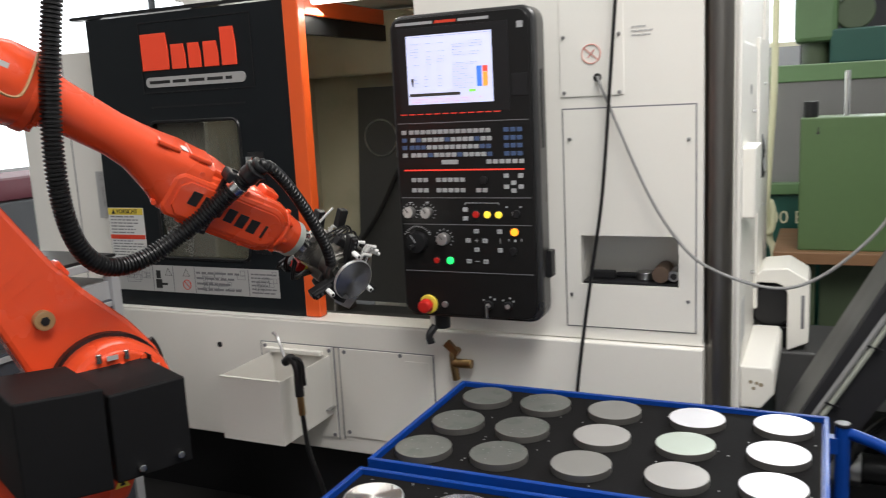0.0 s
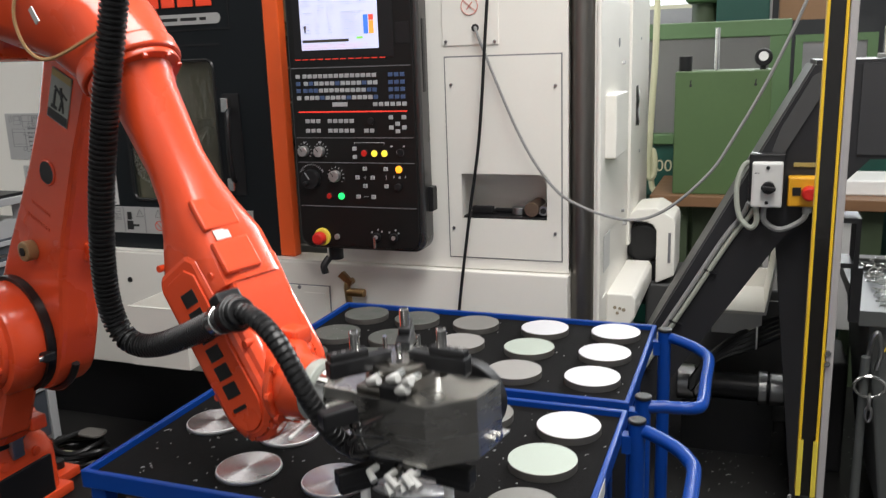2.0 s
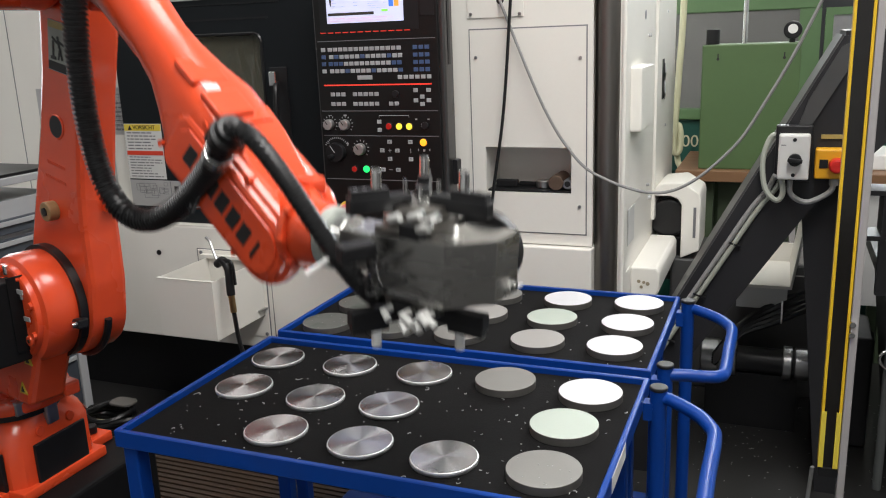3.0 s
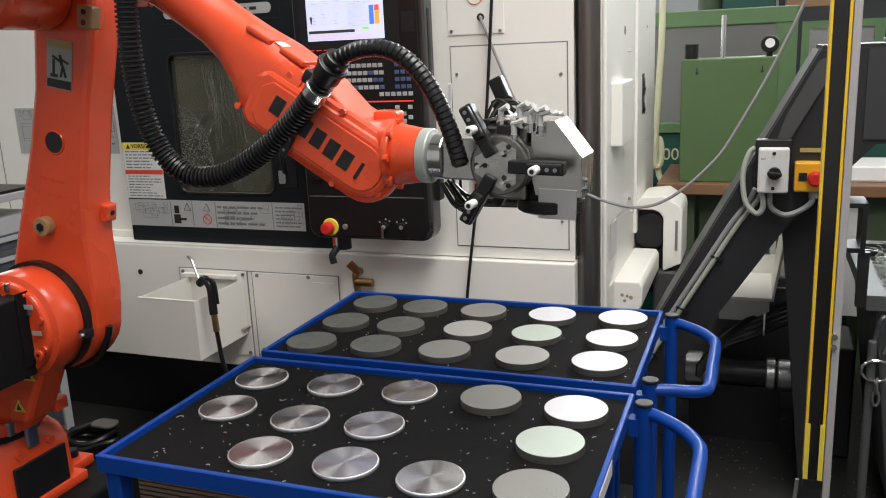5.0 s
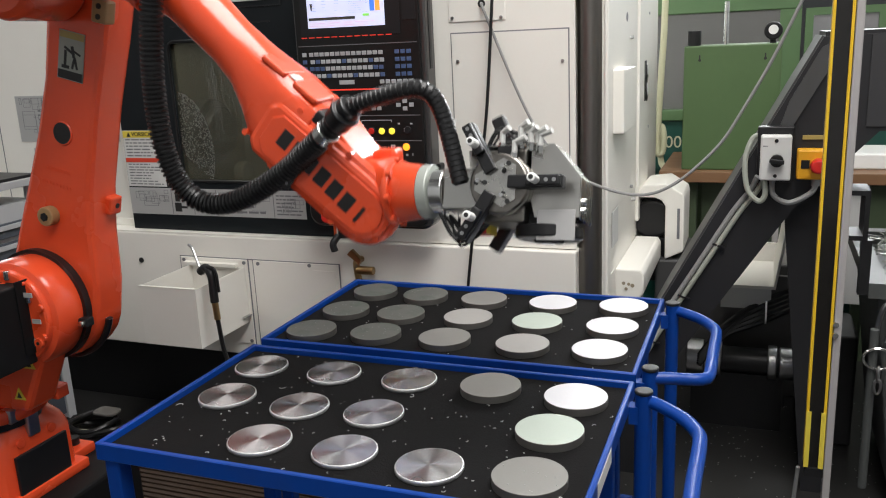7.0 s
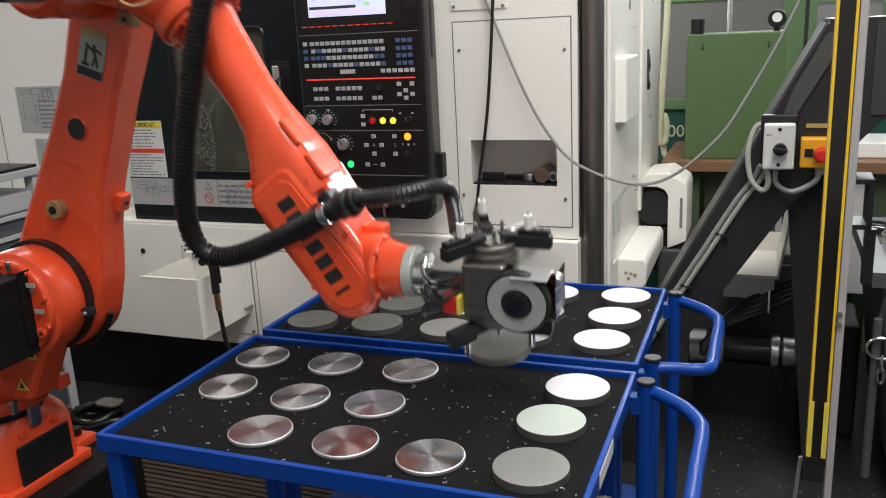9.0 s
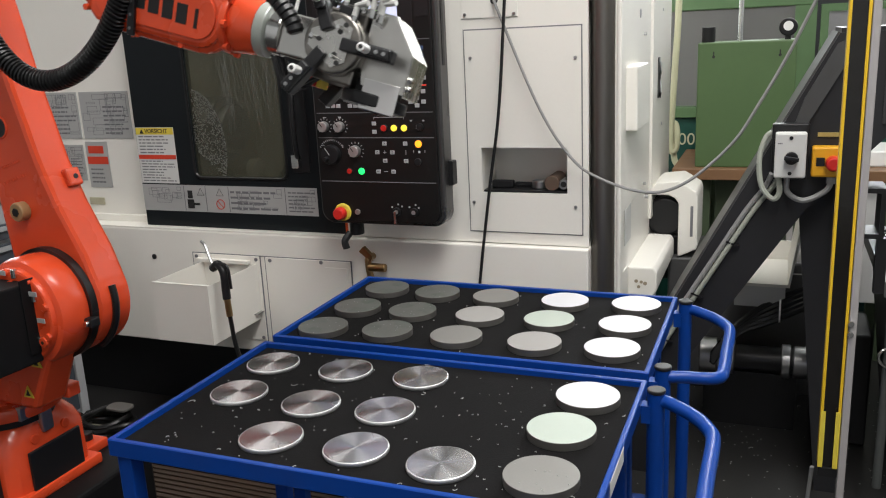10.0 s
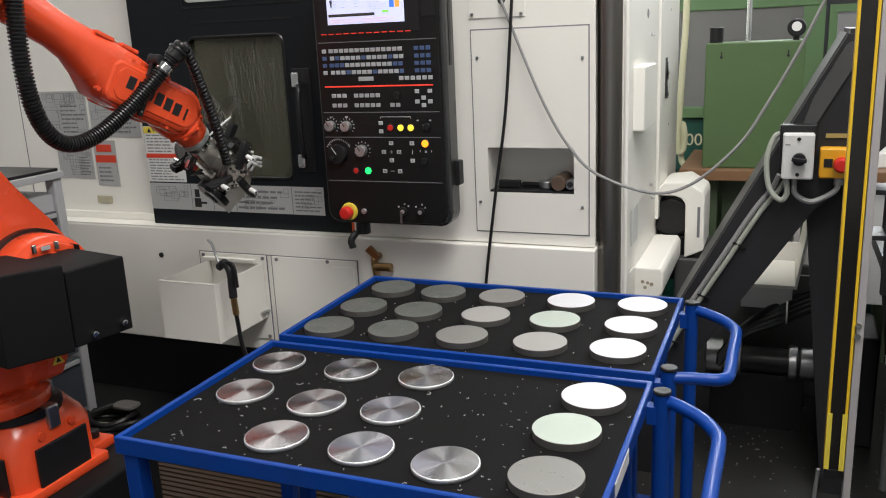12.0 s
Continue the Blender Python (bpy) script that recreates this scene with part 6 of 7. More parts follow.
def robot():
    t = thing("industrial_robot", "orange six-axis industrial robot arm on a dark pedestal", "robot", (BASE_X, BASE_Y, 0))
    r = {}
    part("pedestal", box(B(), -0.24, 0.24, -0.22, 0.32, 0.0, FOOT, bevel=0.01), BOXBLACK, t, "dark steel pedestal")
    bm = box(B(), -0.22, 0.15, -0.10, 0.21, FOOT, FOOT + 0.032, bevel=0.006)
    box(bm, -0.14, 0.09, -0.18, 0.30, FOOT, FOOT + 0.031, bevel=0.006)
    part("foot", bm, ORANGE, t)
    for x, y in ((-0.19, 0.16), (-0.19, -0.06), (0.04, 0.262), (-0.10, 0.262), (0.04, -0.145), (-0.10, -0.145)):
        part("foot_bolt", cyl(B(), "z", (x, y), 0.019, FOOT + 0.031, FOOT + 0.056, seg=12, bevel=0.003), BLACK, t)
    bm = B()
    rings = [[(y - 0.02, z + 0.055, x) for x, y, z in oval(h, 0, 0, a, a, 32, p)] for h, a, p in ((FOOT + 0.03, 0.152, 7), (FOOT + 0.155, 0.150, 7), (FOOT + 0.19, 0.145, 4), (FOOT + 0.225, 0.135, 2))]
    loft(bm, rings)
    part("base", bm, ORANGE, t)
    part("base_plate", box(B(), 0.132, 0.142, -0.035, 0.15, FOOT + 0.022, FOOT + 0.148, bevel=0.003), BLACK, t, "black connector cover plate")
    part("base_plate", box(B(), -0.12, 0.09, -0.107, -0.096, FOOT + 0.03, FOOT + 0.145, bevel=0.003), BLACK, t, "black connector cover plate")
    part("stop_block", box(B(), 0.10, 0.135, 0.03, 0.07, FOOT + 0.18, FOOT + 0.25, bevel=0.005), STEEL, t, "steel stop block")
    part("neck", cyl(B(), "z", (0, 0.04), 0.125, FOOT + 0.22, FOOT + 0.245, seg=36), BLACK, t)
    for y in (0.0, 0.11):
        part("plug", cyl(B(), "x", (y, FOOT + 0.175), 0.014, 0.125, 0.134, seg=16, bevel=0.002), ORANGE, t)
    # swinging body
    s = r["swing"] = part("swing_body", swing_body(), ORANGE, t, "orange swinging body with a large drum")
    part("drum_strip", band(A1, ZJ, 0.158, 0.075, 0.097, -70, 215), RUBBER, s, "black rubber sealing strip")
    bolt_ring(s, "y", (A1, ZJ), 0.118, -0.036, 9, ORANGE, 0.010, 0.008, 0.3)
    bm = slab(B(), [(0.085, 0.872), (0.27, 0.872), (0.27, 1.088), (0.085, 1.088)], "y", -0.268, -0.022, bevel=0.005)
    part("motor_cover", bm, BOXBLACK, s, "black sheet motor cover")
    part("motor_cover", slab(B(), [(-0.12, 0.89), (0.07, 0.872), (0.07, 1.115), (-0.12, 1.13)], "y", -0.29, -0.03, bevel=0.005), BOXBLACK, s, "black sheet motor cover")
    part("cover_flange", box(B(), 0.27, 0.274, -0.06, -0.018, 0.90, 1.10, bevel=0.001), BOXBLACK, s)
    for x, z, y in ((0.237, 0.90, -0.27), (0.141, 0.897, -0.27)):
        part("bolt", cyl(B(), "y", (x, z), 0.009, y - 0.012, y + 0.005, seg=10, bevel=0.002), CHROME, s)
    for x, z in ((0.28, 1.05), (0.28, 0.93), (0.15, 1.112), (0.22, 1.108)):
        part("bolt", cyl(B(), "z", (x, -0.03), 0.008, z - 0.012, z + 0.012, seg=10, bevel=0.002), CHROME, s)
    for x, z in ((A1 + 0.085, ZJ + 0.07), (A1 - 0.02, ZJ + 0.118), (A1 + 0.10, ZJ + 0.0)):
        part("tag", box(B(), x - 0.014, x + 0.014, -0.0385, -0.036, z - 0.006, z + 0.006), PLATE, s)
    for x, z in ((0.228, 0.86), (0.175, 0.765)):
        part("warning_triangle", slab(B(), [(x - 0.02, z - 0.015), (x + 0.02, z - 0.015), (x, z + 0.02)], "y", -0.018, -0.0155), LABELYELLOW, s, "yellow warning triangle")
        part("triangle_mark", slab(B(), [(x - 0.008, z - 0.009), (x + 0.008, z - 0.009), (x, z + 0.008)], "y", -0.0195, -0.018), INKBLACK, s)
    part("clamp", box(B(), 0.10, 0.14, -0.03, 0.02, FOOT + 0.245, FOOT + 0.285, bevel=0.004), STEEL, s)
    part("side_lug", box(B(), 0.13, 0.20, 0.085, 0.13, FOOT + 0.275, FOOT + 0.315, bevel=0.006), ORANGE, s)
    for x, z in ((A1 + 0.055, ZJ + 0.055), (A1 + 0.095, ZJ - 0.06), (A1 + 0.005, ZJ + 0.085)):
        part("plug", cyl(B(), "y", (x, z), 0.014, -0.040, -0.030, seg=18, bevel=0.002), ORANGE, s)
        part("plug_hole", cyl(B(), "y", (x, z), 0.005, -0.0415, -0.040, seg=6), INKBLACK, s)
    part("strip_bracket", box(B(), A1 + 0.135, A1 + 0.172, 0.055, 0.085, ZJ - 0.045, ZJ - 0.02, bevel=0.004), BLACK, s, "black strip bracket")
    part("bolt", cyl(B(), "y", (A1 + 0.16, ZJ - 0.032), 0.008, 0.043, 0.056, seg=10, bevel=0.002), CHROME, s)
    # lower arm: local z along the arm
    bm = B()
    out = []
    for k in range(15):
        a = radians(170 + 200 * k / 14)
        out.append((0.02 + 0.152 * math.cos(a), 0.152 * math.sin(a)))
    out += [(0.165, 0.10), (0.135, 0.24), (0.122, 0.36), (0.124, 0.58), (0.136, 0.74), (0.14, 0.83)]
    for k in range(7):
        a = radians(10 + 160 * k / 6)
        out.append((0.045 + 0.095 * math.cos(a), L2 + 0.095 * math.sin(a)))
    out += [(-0.045, 0.80), (-0.042, 0.62), (-0.058, 0.47), (-0.08, 0.34), (-0.108, 0.19), (-0.128, 0.06)]
    slab(bm, out, "y", 0.098, 0.205, bevel=0.014)
    a = r["lower"] = part("lower_arm", bm, ORANGE, t, "orange lower arm with a round hole")
    part("arm_hole", cyl(B(), "y", (0.028, 0.491), 0.028, 0.0945, 0.0975, seg=28), INKBLACK, a, "dark round hole")
    tb = tube(B(), [(0.028 + 0.029 * math.cos(q), 0.097, 0.491 + 0.029 * math.sin(q)) for q in np.linspace(0, 2 * math.pi, 28)[:-1]], 0.003, 6, True)
    part("hole_rim", tb, ORANGE, a)
    part("bush", cyl(B(), "y", (0.007, 0.262), 0.026, 0.070, 0.10, seg=24, bevel=0.004), CASTBROWN, a, "tan stop bush")
    part("bush_screw", cyl(B(), "y", (0.007, 0.262), 0.012, 0.067, 0.07, seg=6), BLACK, a)
    part("side_boss", box(B(), 0.11, 0.145, 0.155, 0.20, 0.285, 0.335, bevel=0.006), ORANGE, a)
    part("boss_hole", cyl(B(), "x", (0.18, 0.31), 0.007, 0.143, 0.147, seg=12), INKBLACK, a)
    part("arm_label", box(B(), 0.005, 0.083, 0.0955, 0.0975, 0.632, 0.753), STICKER, a, "white warning sticker with a black figure sign")
    part("label_head", box(B(), 0.007, 0.081, 0.0945, 0.0955, 0.735, 0.751), LABELOLD, a)
    part("label_foot", box(B(), 0.007, 0.081, 0.0945, 0.0955, 0.634, 0.655), INKBLACK, a)
    bm = B()
    for x0, x1, z0, z1, q in ((0.018, 0.040, 0.660, 0.668, 0), (0.024, 0.031, 0.668, 0.705, 0), (0.022, 0.052, 0.703, 0.709, 25), (0.046, 0.054, 0.690, 0.718, -15), (0.050, 0.056, 0.662, 0.692, 12), (0.058, 0.064, 0.662, 0.690, -18), (0.052, 0.074, 0.700, 0.705, 20)):
        cxm, czm = (x0 + x1) / 2, (z0 + z1) / 2
        box(bm, x0 - cxm, x1 - cxm, -0.0006, 0.0006, z0 - czm, z1 - czm, pose(cxm, 0.0945, czm, 0, q, 0))
    part("sign", bm, INKBLACK, a)
    part("arm_block", box(B(), 0.125, 0.168, 0.062, 0.098, 0.795, 0.850, bevel=0.005), CASTBROWN, a, "tan limit switch block")
    for z in (0.81, 0.835):
        part("block_hole", cyl(B(), "y", (0.147, z), 0.007, 0.0605, 0.0625, seg=12), INKBLACK, a)
    bm = B()
    for i in range(9):
        box(bm, -0.02 + 0.009 * i, -0.0145 + 0.009 * i, 0.0965, 0.0985, 0.385, 0.393), box(bm, -0.03 + 0.011 * i, -0.0255 + 0.011 * i, 0.0965, 0.0985, 0.345, 0.353)
    part("cast_mark", bm, ORANGE, a)
    part("black_edge", tube(B(), [(0.02 + 0.157 * math.cos(q), 0.14, 0.157 * math.sin(q)) for q in np.linspace(radians(-75), radians(0), 14)], 0.010, 8), RUBBER, a)
    part("strip_end", box(B(), 0.10, 0.15, 0.075, 0.10, -0.055, -0.03, bevel=0.004), BLACK, a)
    # elbow, fore arm: local x along the fore arm
    e = r["elbow"] = part("elbow", elbow_body(), ORANGE, t, "orange elbow casting")
    f = r["fore"] = part("fore_arm", fore_arm(), ORANGE, t, "orange tapered fore arm")
    part("elbow_ring", cyl(B(), "x", (0.02, 0.088), 0.100, 0.27, 0.305, seg=36, bevel=0.006), ORANGE, f)
    part("elbow_ring", cyl(B(), "x", (0.02, 0.088), 0.092, 0.305, 0.318, seg=36, bevel=0.003), ORANGE, f)
    bolt_ring(f, "x", (0.02, 0.088), 0.085, 0.317, 10, ORANGE, 0.006, 0.006)
    part("elbow_motor", box(B(), -0.17, -0.02, -0.05, 0.09, 0.02, 0.15, bevel=0.01), BLACK, e, "black elbow motor")
    part("elbow_motor", cyl(B(), "y", (0.04, -A3 + 0.05), 0.06, -0.24, -0.13, seg=24, bevel=0.008), BLACK, e, "black elbow motor")
    part("elbow_wire", tube(B(), bend((0.08, -0.125, 0.12), (0.16, -0.14, 0.05), (0.24, -0.12, 0.05), (0.26, -0.06, 0.17)), 0.0035, 6), CASTBROWN, e)
    for x, z in ((0.12, 0.12), (0.18, 0.10)):
        part("tag", box(B(), x - 0.016, x + 0.016, -0.134, -0.131, z - 0.006, z + 0.006), PLATE, e)
    cap = part("wrist_cap", slab(B(), capsule(0.675, 0.972, 0.068), "y", -0.046, 0.0, bevel=0.012), ORANGE, f, "raised orange cover with dark logo shapes")
    part("cap_field", slab(B(), capsule(0.70, 0.972, 0.050), "y", -0.050, -0.045, bevel=0.002), ORANGE, cap)
    # seven plain dark shapes stand for the maker's letters
    for i in range(7):
        x = 0.749 + (0.973 - 0.749) * i / 6
        z = 0.010 - 0.018 * i / 6
        w = 0.0138 if i < 6 else 0.004
        q = [(x - w, z - 0.020), (x + w, z - 0.020), (x + w + 0.003, z + 0.020), (x - w + 0.003, z + 0.020)]
        o = part("logo_shape", slab(B(), q, "y", -0.0512, -0.0498), INKBLACK, cap)
    for x, z in ((0.66, 0.045), (0.66, -0.045), (0.74, 0.078), (0.88, 0.075), (0.80, -0.075), (0.93, -0.07), (1.03, 0.035), (1.03, -0.03)):
        part("bolt", cyl(B(), "y", (x, z), 0.007, -0.04, -0.02, seg=10), ORANGE, f)
    part("top_plate", box(B(), 0.60, 0.665, -0.03, 0.055, 0.104, 0.117, bevel=0.004), ORANGE, f)
    part("top_plate", box(B(), 0.69, 0.755, -0.03, 0.055, 0.104, 0.117, bevel=0.004), ORANGE, f)
    part("tag", box(B(), 0.668, 0.688, -0.015, 0.02, 0.113, 0.1145), PAPER, f)
    # clamp that holds the hose on the cover
    part("hose_strap", box(B(), 0.80, 0.818, -0.060, -0.0515, -0.075, 0.13, bevel=0.002), BLACK, f, "black strap")
    bm = B()
    for k in range(7):
        cyl(bm, "y", (0.809, -0.06 + 0.028 * k), 0.0035, -0.0608, -0.0595, seg=8)
    part("strap_hole", bm, INK, f)
    part("hose_saddle", box(B(), 0.785, 0.84, -0.085, -0.03, 0.095, 0.125, bevel=0.006), BLACK, f)
    part("saddle_plate", box(B(), 0.79, 0.835, -0.06, -0.045, 0.05, 0.10, bevel=0.003), BLACK, f)
    # wrist: local x out of the flange
    bm = cyl(B(), "y", (0, 0), 0.072, 0.0, 0.115, seg=32, bevel=0.01)
    loft(bm, [oval(-0.02, 0.055, 0, 0.05, 0.06, 24, 3), oval(0.05, 0.04, 0, 0.062, 0.068, 24, 3), oval(0.09, 0.02, 0, 0.068, 0.072, 24, 2.3), oval(0.125, 0.0, 0, 0.062, 0.062), oval(0.165, 0, 0, 0.056, 0.056)])
    w = r["wrist"] = part("wrist", bm, ORANGE, t, "orange wrist")
    part("wrist_ring", cyl(B(), "x", (0, 0), 0.069, 0.095, 0.11, seg=32, bevel=0.004), ORANGE, w)
    part("wrist_block", box(B(), 0.03, 0.085, 0.04, 0.09, 0.05, 0.085, bevel=0.008), ORANGE, w)
    part("flange", cyl(B(), "x", (0, 0), 0.056, 0.165, 0.188, seg=36, bevel=0.003), FLANGE, w, "pale grey-green flange")
    bolt_ring(w, "x", (0, 0), 0.066, 0.105, 8, ORANGE, 0.008, 0.01)
    return r


def capsule(x0, x1, h):
    """Square at x0 with cut corners, round at x1."""
    out = [(x0 + 0.02, -h), (x0, -h + 0.02), (x0, h - 0.02), (x0 + 0.02, h)]
    for k in range(13):
        a = radians(90 - 180 * k / 12)
        out.append((x1 + h * math.cos(a), h * math.sin(a)))
    return out


def band(cx, cz, r, y0, y1, a0, a1):
    q = [radians(a0 + (a1 - a0) * k / 40) for k in range(41)]
    out = [(cx + r * math.cos(a), cz + r * math.sin(a)) for a in q] + [(cx + (r - 0.02) * math.cos(a), cz + (r - 0.02) * math.sin(a)) for a in reversed(q)]
    return slab(B(), out, "y", y0, y1)


def swing_body():
    """Turntable, casting and the drum of the shoulder."""
    bm = cyl(B(), "z", (0, 0.04), 0.15, FOOT + 0.245, FOOT + 0.285, seg=40, bevel=0.010)
    slab(bm, [(-0.14, FOOT + 0.28), (0.19, FOOT + 0.28), (0.265, 0.86), (A1 + 0.12, ZJ - 0.03), (A1 + 0.06, ZJ + 0.10), (A1 - 0.10, ZJ + 0.10), (-0.14, ZJ - 0.06)], "y", -0.015, 0.09, bevel=0.015)
    cyl(bm, "y", (A1, ZJ), 0.148, -0.012, 0.094, seg=48, bevel=0.02)
    cyl(bm, "y", (A1, ZJ), 0.128, -0.028, 0.0, seg=48, bevel=0.008)
    return bm


def elbow_body():
    bm = cyl(B(), "y", (0.0, -A3), 0.092, -0.09, 0.096, seg=40, bevel=0.02)
    loft(bm, [oval(-0.06, 0.01, 0.04, 0.09, 0.085, 28, 4), oval(-0.02, 0.0, 0.025, 0.125, 0.105, 28, 4), oval(0.12, -0.015, 0.04, 0.118, 0.112, 28, 4), oval(0.20, 0.01, 0.078, 0.10, 0.102, 28, 2.6), oval(0.275, 0.02, 0.088, 0.096, 0.096, 28)])
    slab(bm, [(-0.07, -A3), (0.075, -A3), (0.09, 0.0), (-0.06, 0.0)], "y", -0.08, 0.09, bevel=0.015)
    return bm


def fore_arm():
    bm = B()
    loft(bm, [oval(0.31, 0.02, 0.088, 0.074, 0.074, 28), oval(0.36, 0.021, 0.085, 0.063, 0.064, 28), oval(0.50, 0.025, 0.069, 0.056, 0.058, 28), oval(0.56, 0.028, 0.060, 0.060, 0.062, 28, 2.2), oval(0.62, 0.032, 0.044, 0.070, 0.074, 28, 3), oval(0.68, 0.038, 0.024, 0.080, 0.090, 28, 5), oval(0.77, 0.04, 0.016, 0.080, 0.090, 28, 6)])
    # the two cheeks of the wrist fork
    slab(bm, capsule(0.72, 0.972, 0.080), "y", -0.035, 0.0, bevel=0.012)
    slab(bm, capsule(0.72, 0.93, 0.070), "y", 0.110, 0.14, bevel=0.012)
    slab(bm, [(0.73, 0.0), (0.73, 0.105), (0.80, 0.098), (0.92, 0.066), (0.94, 0.05), (0.80, 0.02)], "y", -0.02, 0.112, bevel=0.008)
    return bm


# ---- the gripper: local x out of the flange, side A faces -y ----
def gripper():
    rnd = random.Random(17)
    t = thing("double_gripper", "twin three-jaw gripper with a steel guard and a ring-light camera", "gripper")
    cx = DT - D6
    part("adapter", cyl(B(), "x", (0, 0), 0.046, 0.0, 0.03, seg=32, bevel=0.003), CHROME, t)
    part("bracket", box(B(), 0.03, cx - 0.03, -0.033, 0.033, -0.042, 0.042, bevel=0.004), STAINLESS, t, "light alloy bracket")
    part("body", cyl(B(), "y", (cx, 0), 0.062, -0.075, 0.075, seg=12, bevel=0.004), GRIPSTEEL, t)
    part("body_block", box(B(), cx - 0.045, cx + 0.045, -0.06, 0.06, -0.07, 0.07, bevel=0.005), GRIPSTEEL, t)
    for side, pin in ((-1, WHITEPLASTIC), (1, CHROME)):
        y0, y1 = sorted((side * 0.075, side * 0.092))
        part("chuck_body", cyl(B(), "y", (cx, 0), 0.058, y0, y1, seg=32, bevel=0.004), GRIPSTEEL, t)
        tri = [(cx + 0.048 * math.cos(radians(60 + 120 * k + d)), 0.048 * math.sin(radians(60 + 120 * k + d))) for k in range(3) for d in (-18, 18)]
        y0, y1 = sorted((side * 0.092, side * 0.097))
        part("cover_plate", slab(B(), tri, "y", y0, y1), STAINLESS, t)
        for k in range(3):
            for rr in (0.025, 0.042):
                a = radians(60 + 120 * k)
                p0, p1 = sorted((side * 0.0965, side * 0.099))
                part("plate_bolt", cyl(B(), "y", (cx + rr * math.cos(a), rr * math.sin(a)), 0.005, p0, p1, seg=8), INKBLACK, t)
            turn = pose(cx, 0, 0) @ pose(0, 0, 0, 0, -120 * k, 0)
            y0, y1 = sorted((side * 0.080, side * 0.108))
            jaw = part("jaw", box(B(), 0.022, 0.128, y0, y1, -0.0125, 0.0125, bevel=0.003), BLACK, t, "black jaw arm", turn)
            y0, y1 = sorted((side * 0.106, side * 0.120))
            part("jaw_block", box(B(), 0.06, 0.125, y0, y1, -0.010, 0.010, bevel=0.003), BLACK, jaw)
            y0, y1 = sorted((side * 0.118, side * 0.150))
            part("pin", cyl(B(), "y", (0.080, 0), 0.0085, y0, y1, seg=16, bevel=0.002), pin, jaw, "white plastic pin" if side < 0 else "steel pin")
            y0, y1 = sorted((side * 0.149, side * 0.1507))
            part("pin_bore", cyl(B(), "y", (0.080, 0), 0.0045, y0, y1, seg=10), INKBLACK, jaw)
            for xx in (0.10, 0.115):
                y0, y1 = sorted((side * 0.119, side * 0.121))
                part("jaw_screw", cyl(B(), "y", (xx, 0), 0.004, y0, y1, seg=8), STEEL, jaw)
        # spring star that pushes the disc off
        for k in range(3):
            a = radians(60 + 120 * k)
            y0, y1 = sorted((side * 0.097, side * 0.122))
            part("push_rod", cyl(B(), "y", (cx + 0.032 * math.cos(a), 0.032 * math.sin(a)), 0.004, y0, y1, seg=10), CHROME, t)
    # guard of bent sheet
    out = [(cx + 0.052, 0.080), (cx + 0.095, 0.080), (cx + 0.148, 0.014), (cx + 0.148, -0.060), (cx + 0.062, -0.060), (cx + 0.052, -0.02)]
    part("guard_face", slab(B(), out, "y", -0.052, -0.050), STAINLESS, t, "bent stainless guard sheet")
    part("guard_face", slab(B(), out, "y", 0.050, 0.052), STAINLESS, t, "bent stainless guard sheet")
    wall = [(cx - 0.04, 0.082), (cx + 0.096, 0.082), (cx + 0.150, 0.015), (cx + 0.150, -0.062)]
    inner = [(x - 0.0015, z - 0.002) for x, z in reversed(wall)]
    part("guard_wall", slab(B(), wall + inner, "y", -0.05, 0.05), STAINLESS, t, "bent stainless guard sheet")
    part("pale_plate", box(B(), cx + 0.068, cx + 0.142, -0.0555, -0.052, -0.104, -0.046, bevel=0.001), ALU, t, "pale alloy plate")
    for z in (-0.028, -0.045):
        part("guard_bolt", cyl(B(), "x", (-0.035, z), 0.005, cx + 0.15, cx + 0.158, seg=8), CHROME, t)
    # camera with its ring light, facing -z
    part("camera_body", box(B(), cx + 0.03, cx + 0.12, -0.03, 0.04, -0.078, -0.045, bevel=0.005), BLACK, t)
    c = (cx + 0.078, 0.004)
    part("light_housing", cyl(B(), "z", c, 0.066, -0.096, -0.072, seg=40, bevel=0.003), BLACK, t, "black ring-light housing")
    bm = B()
    rings = []
    for k in range(40):
        a = 2 * math.pi * k / 40
        rings.append([Vector((c[0] + r * math.cos(a), c[1] + r * math.sin(a), z)) for r, z in ((0.032, -0.095), (0.032, -0.0985), (0.060, -0.0985), (0.060, -0.095))])
    vs = [[bm.verts.new(p) for p in q] for q in rings]
    for k in range(40):
        for j in range(4):
            bm.faces.new((vs[k][j], vs[k][(j + 1) % 4], vs[(k + 1) % 40][(j + 1) % 4], vs[(k + 1) % 40][j]))
    bmesh.ops.recalc_face_normals(bm, faces=bm.faces)
    part("light_diffuser", bm, RINGLED, t, "pale ring of small lights")
    part("lens_barrel", cyl(B(), "z", c, 0.029, -0.104, -0.094, seg=28, bevel=0.003), BLACK, t)
    part("lens", cyl(B(), "z", c, 0.016, -0.1055, -0.104, seg=24), LENS, t, "dark glass lens")
    # sensor with a red and yellow face, fittings, wires
    part("sensor", box(B(), cx - 0.085, cx - 0.055, 0.01, 0.05, -0.085, -0.055, bevel=0.003), REDKNOB, t, "red sensor")
    part("sensor_face", box(B(), cx - 0.055, cx - 0.045, 0.01, 0.05, -0.085, -0.055, bevel=0.002), LABELYELLOW, t)
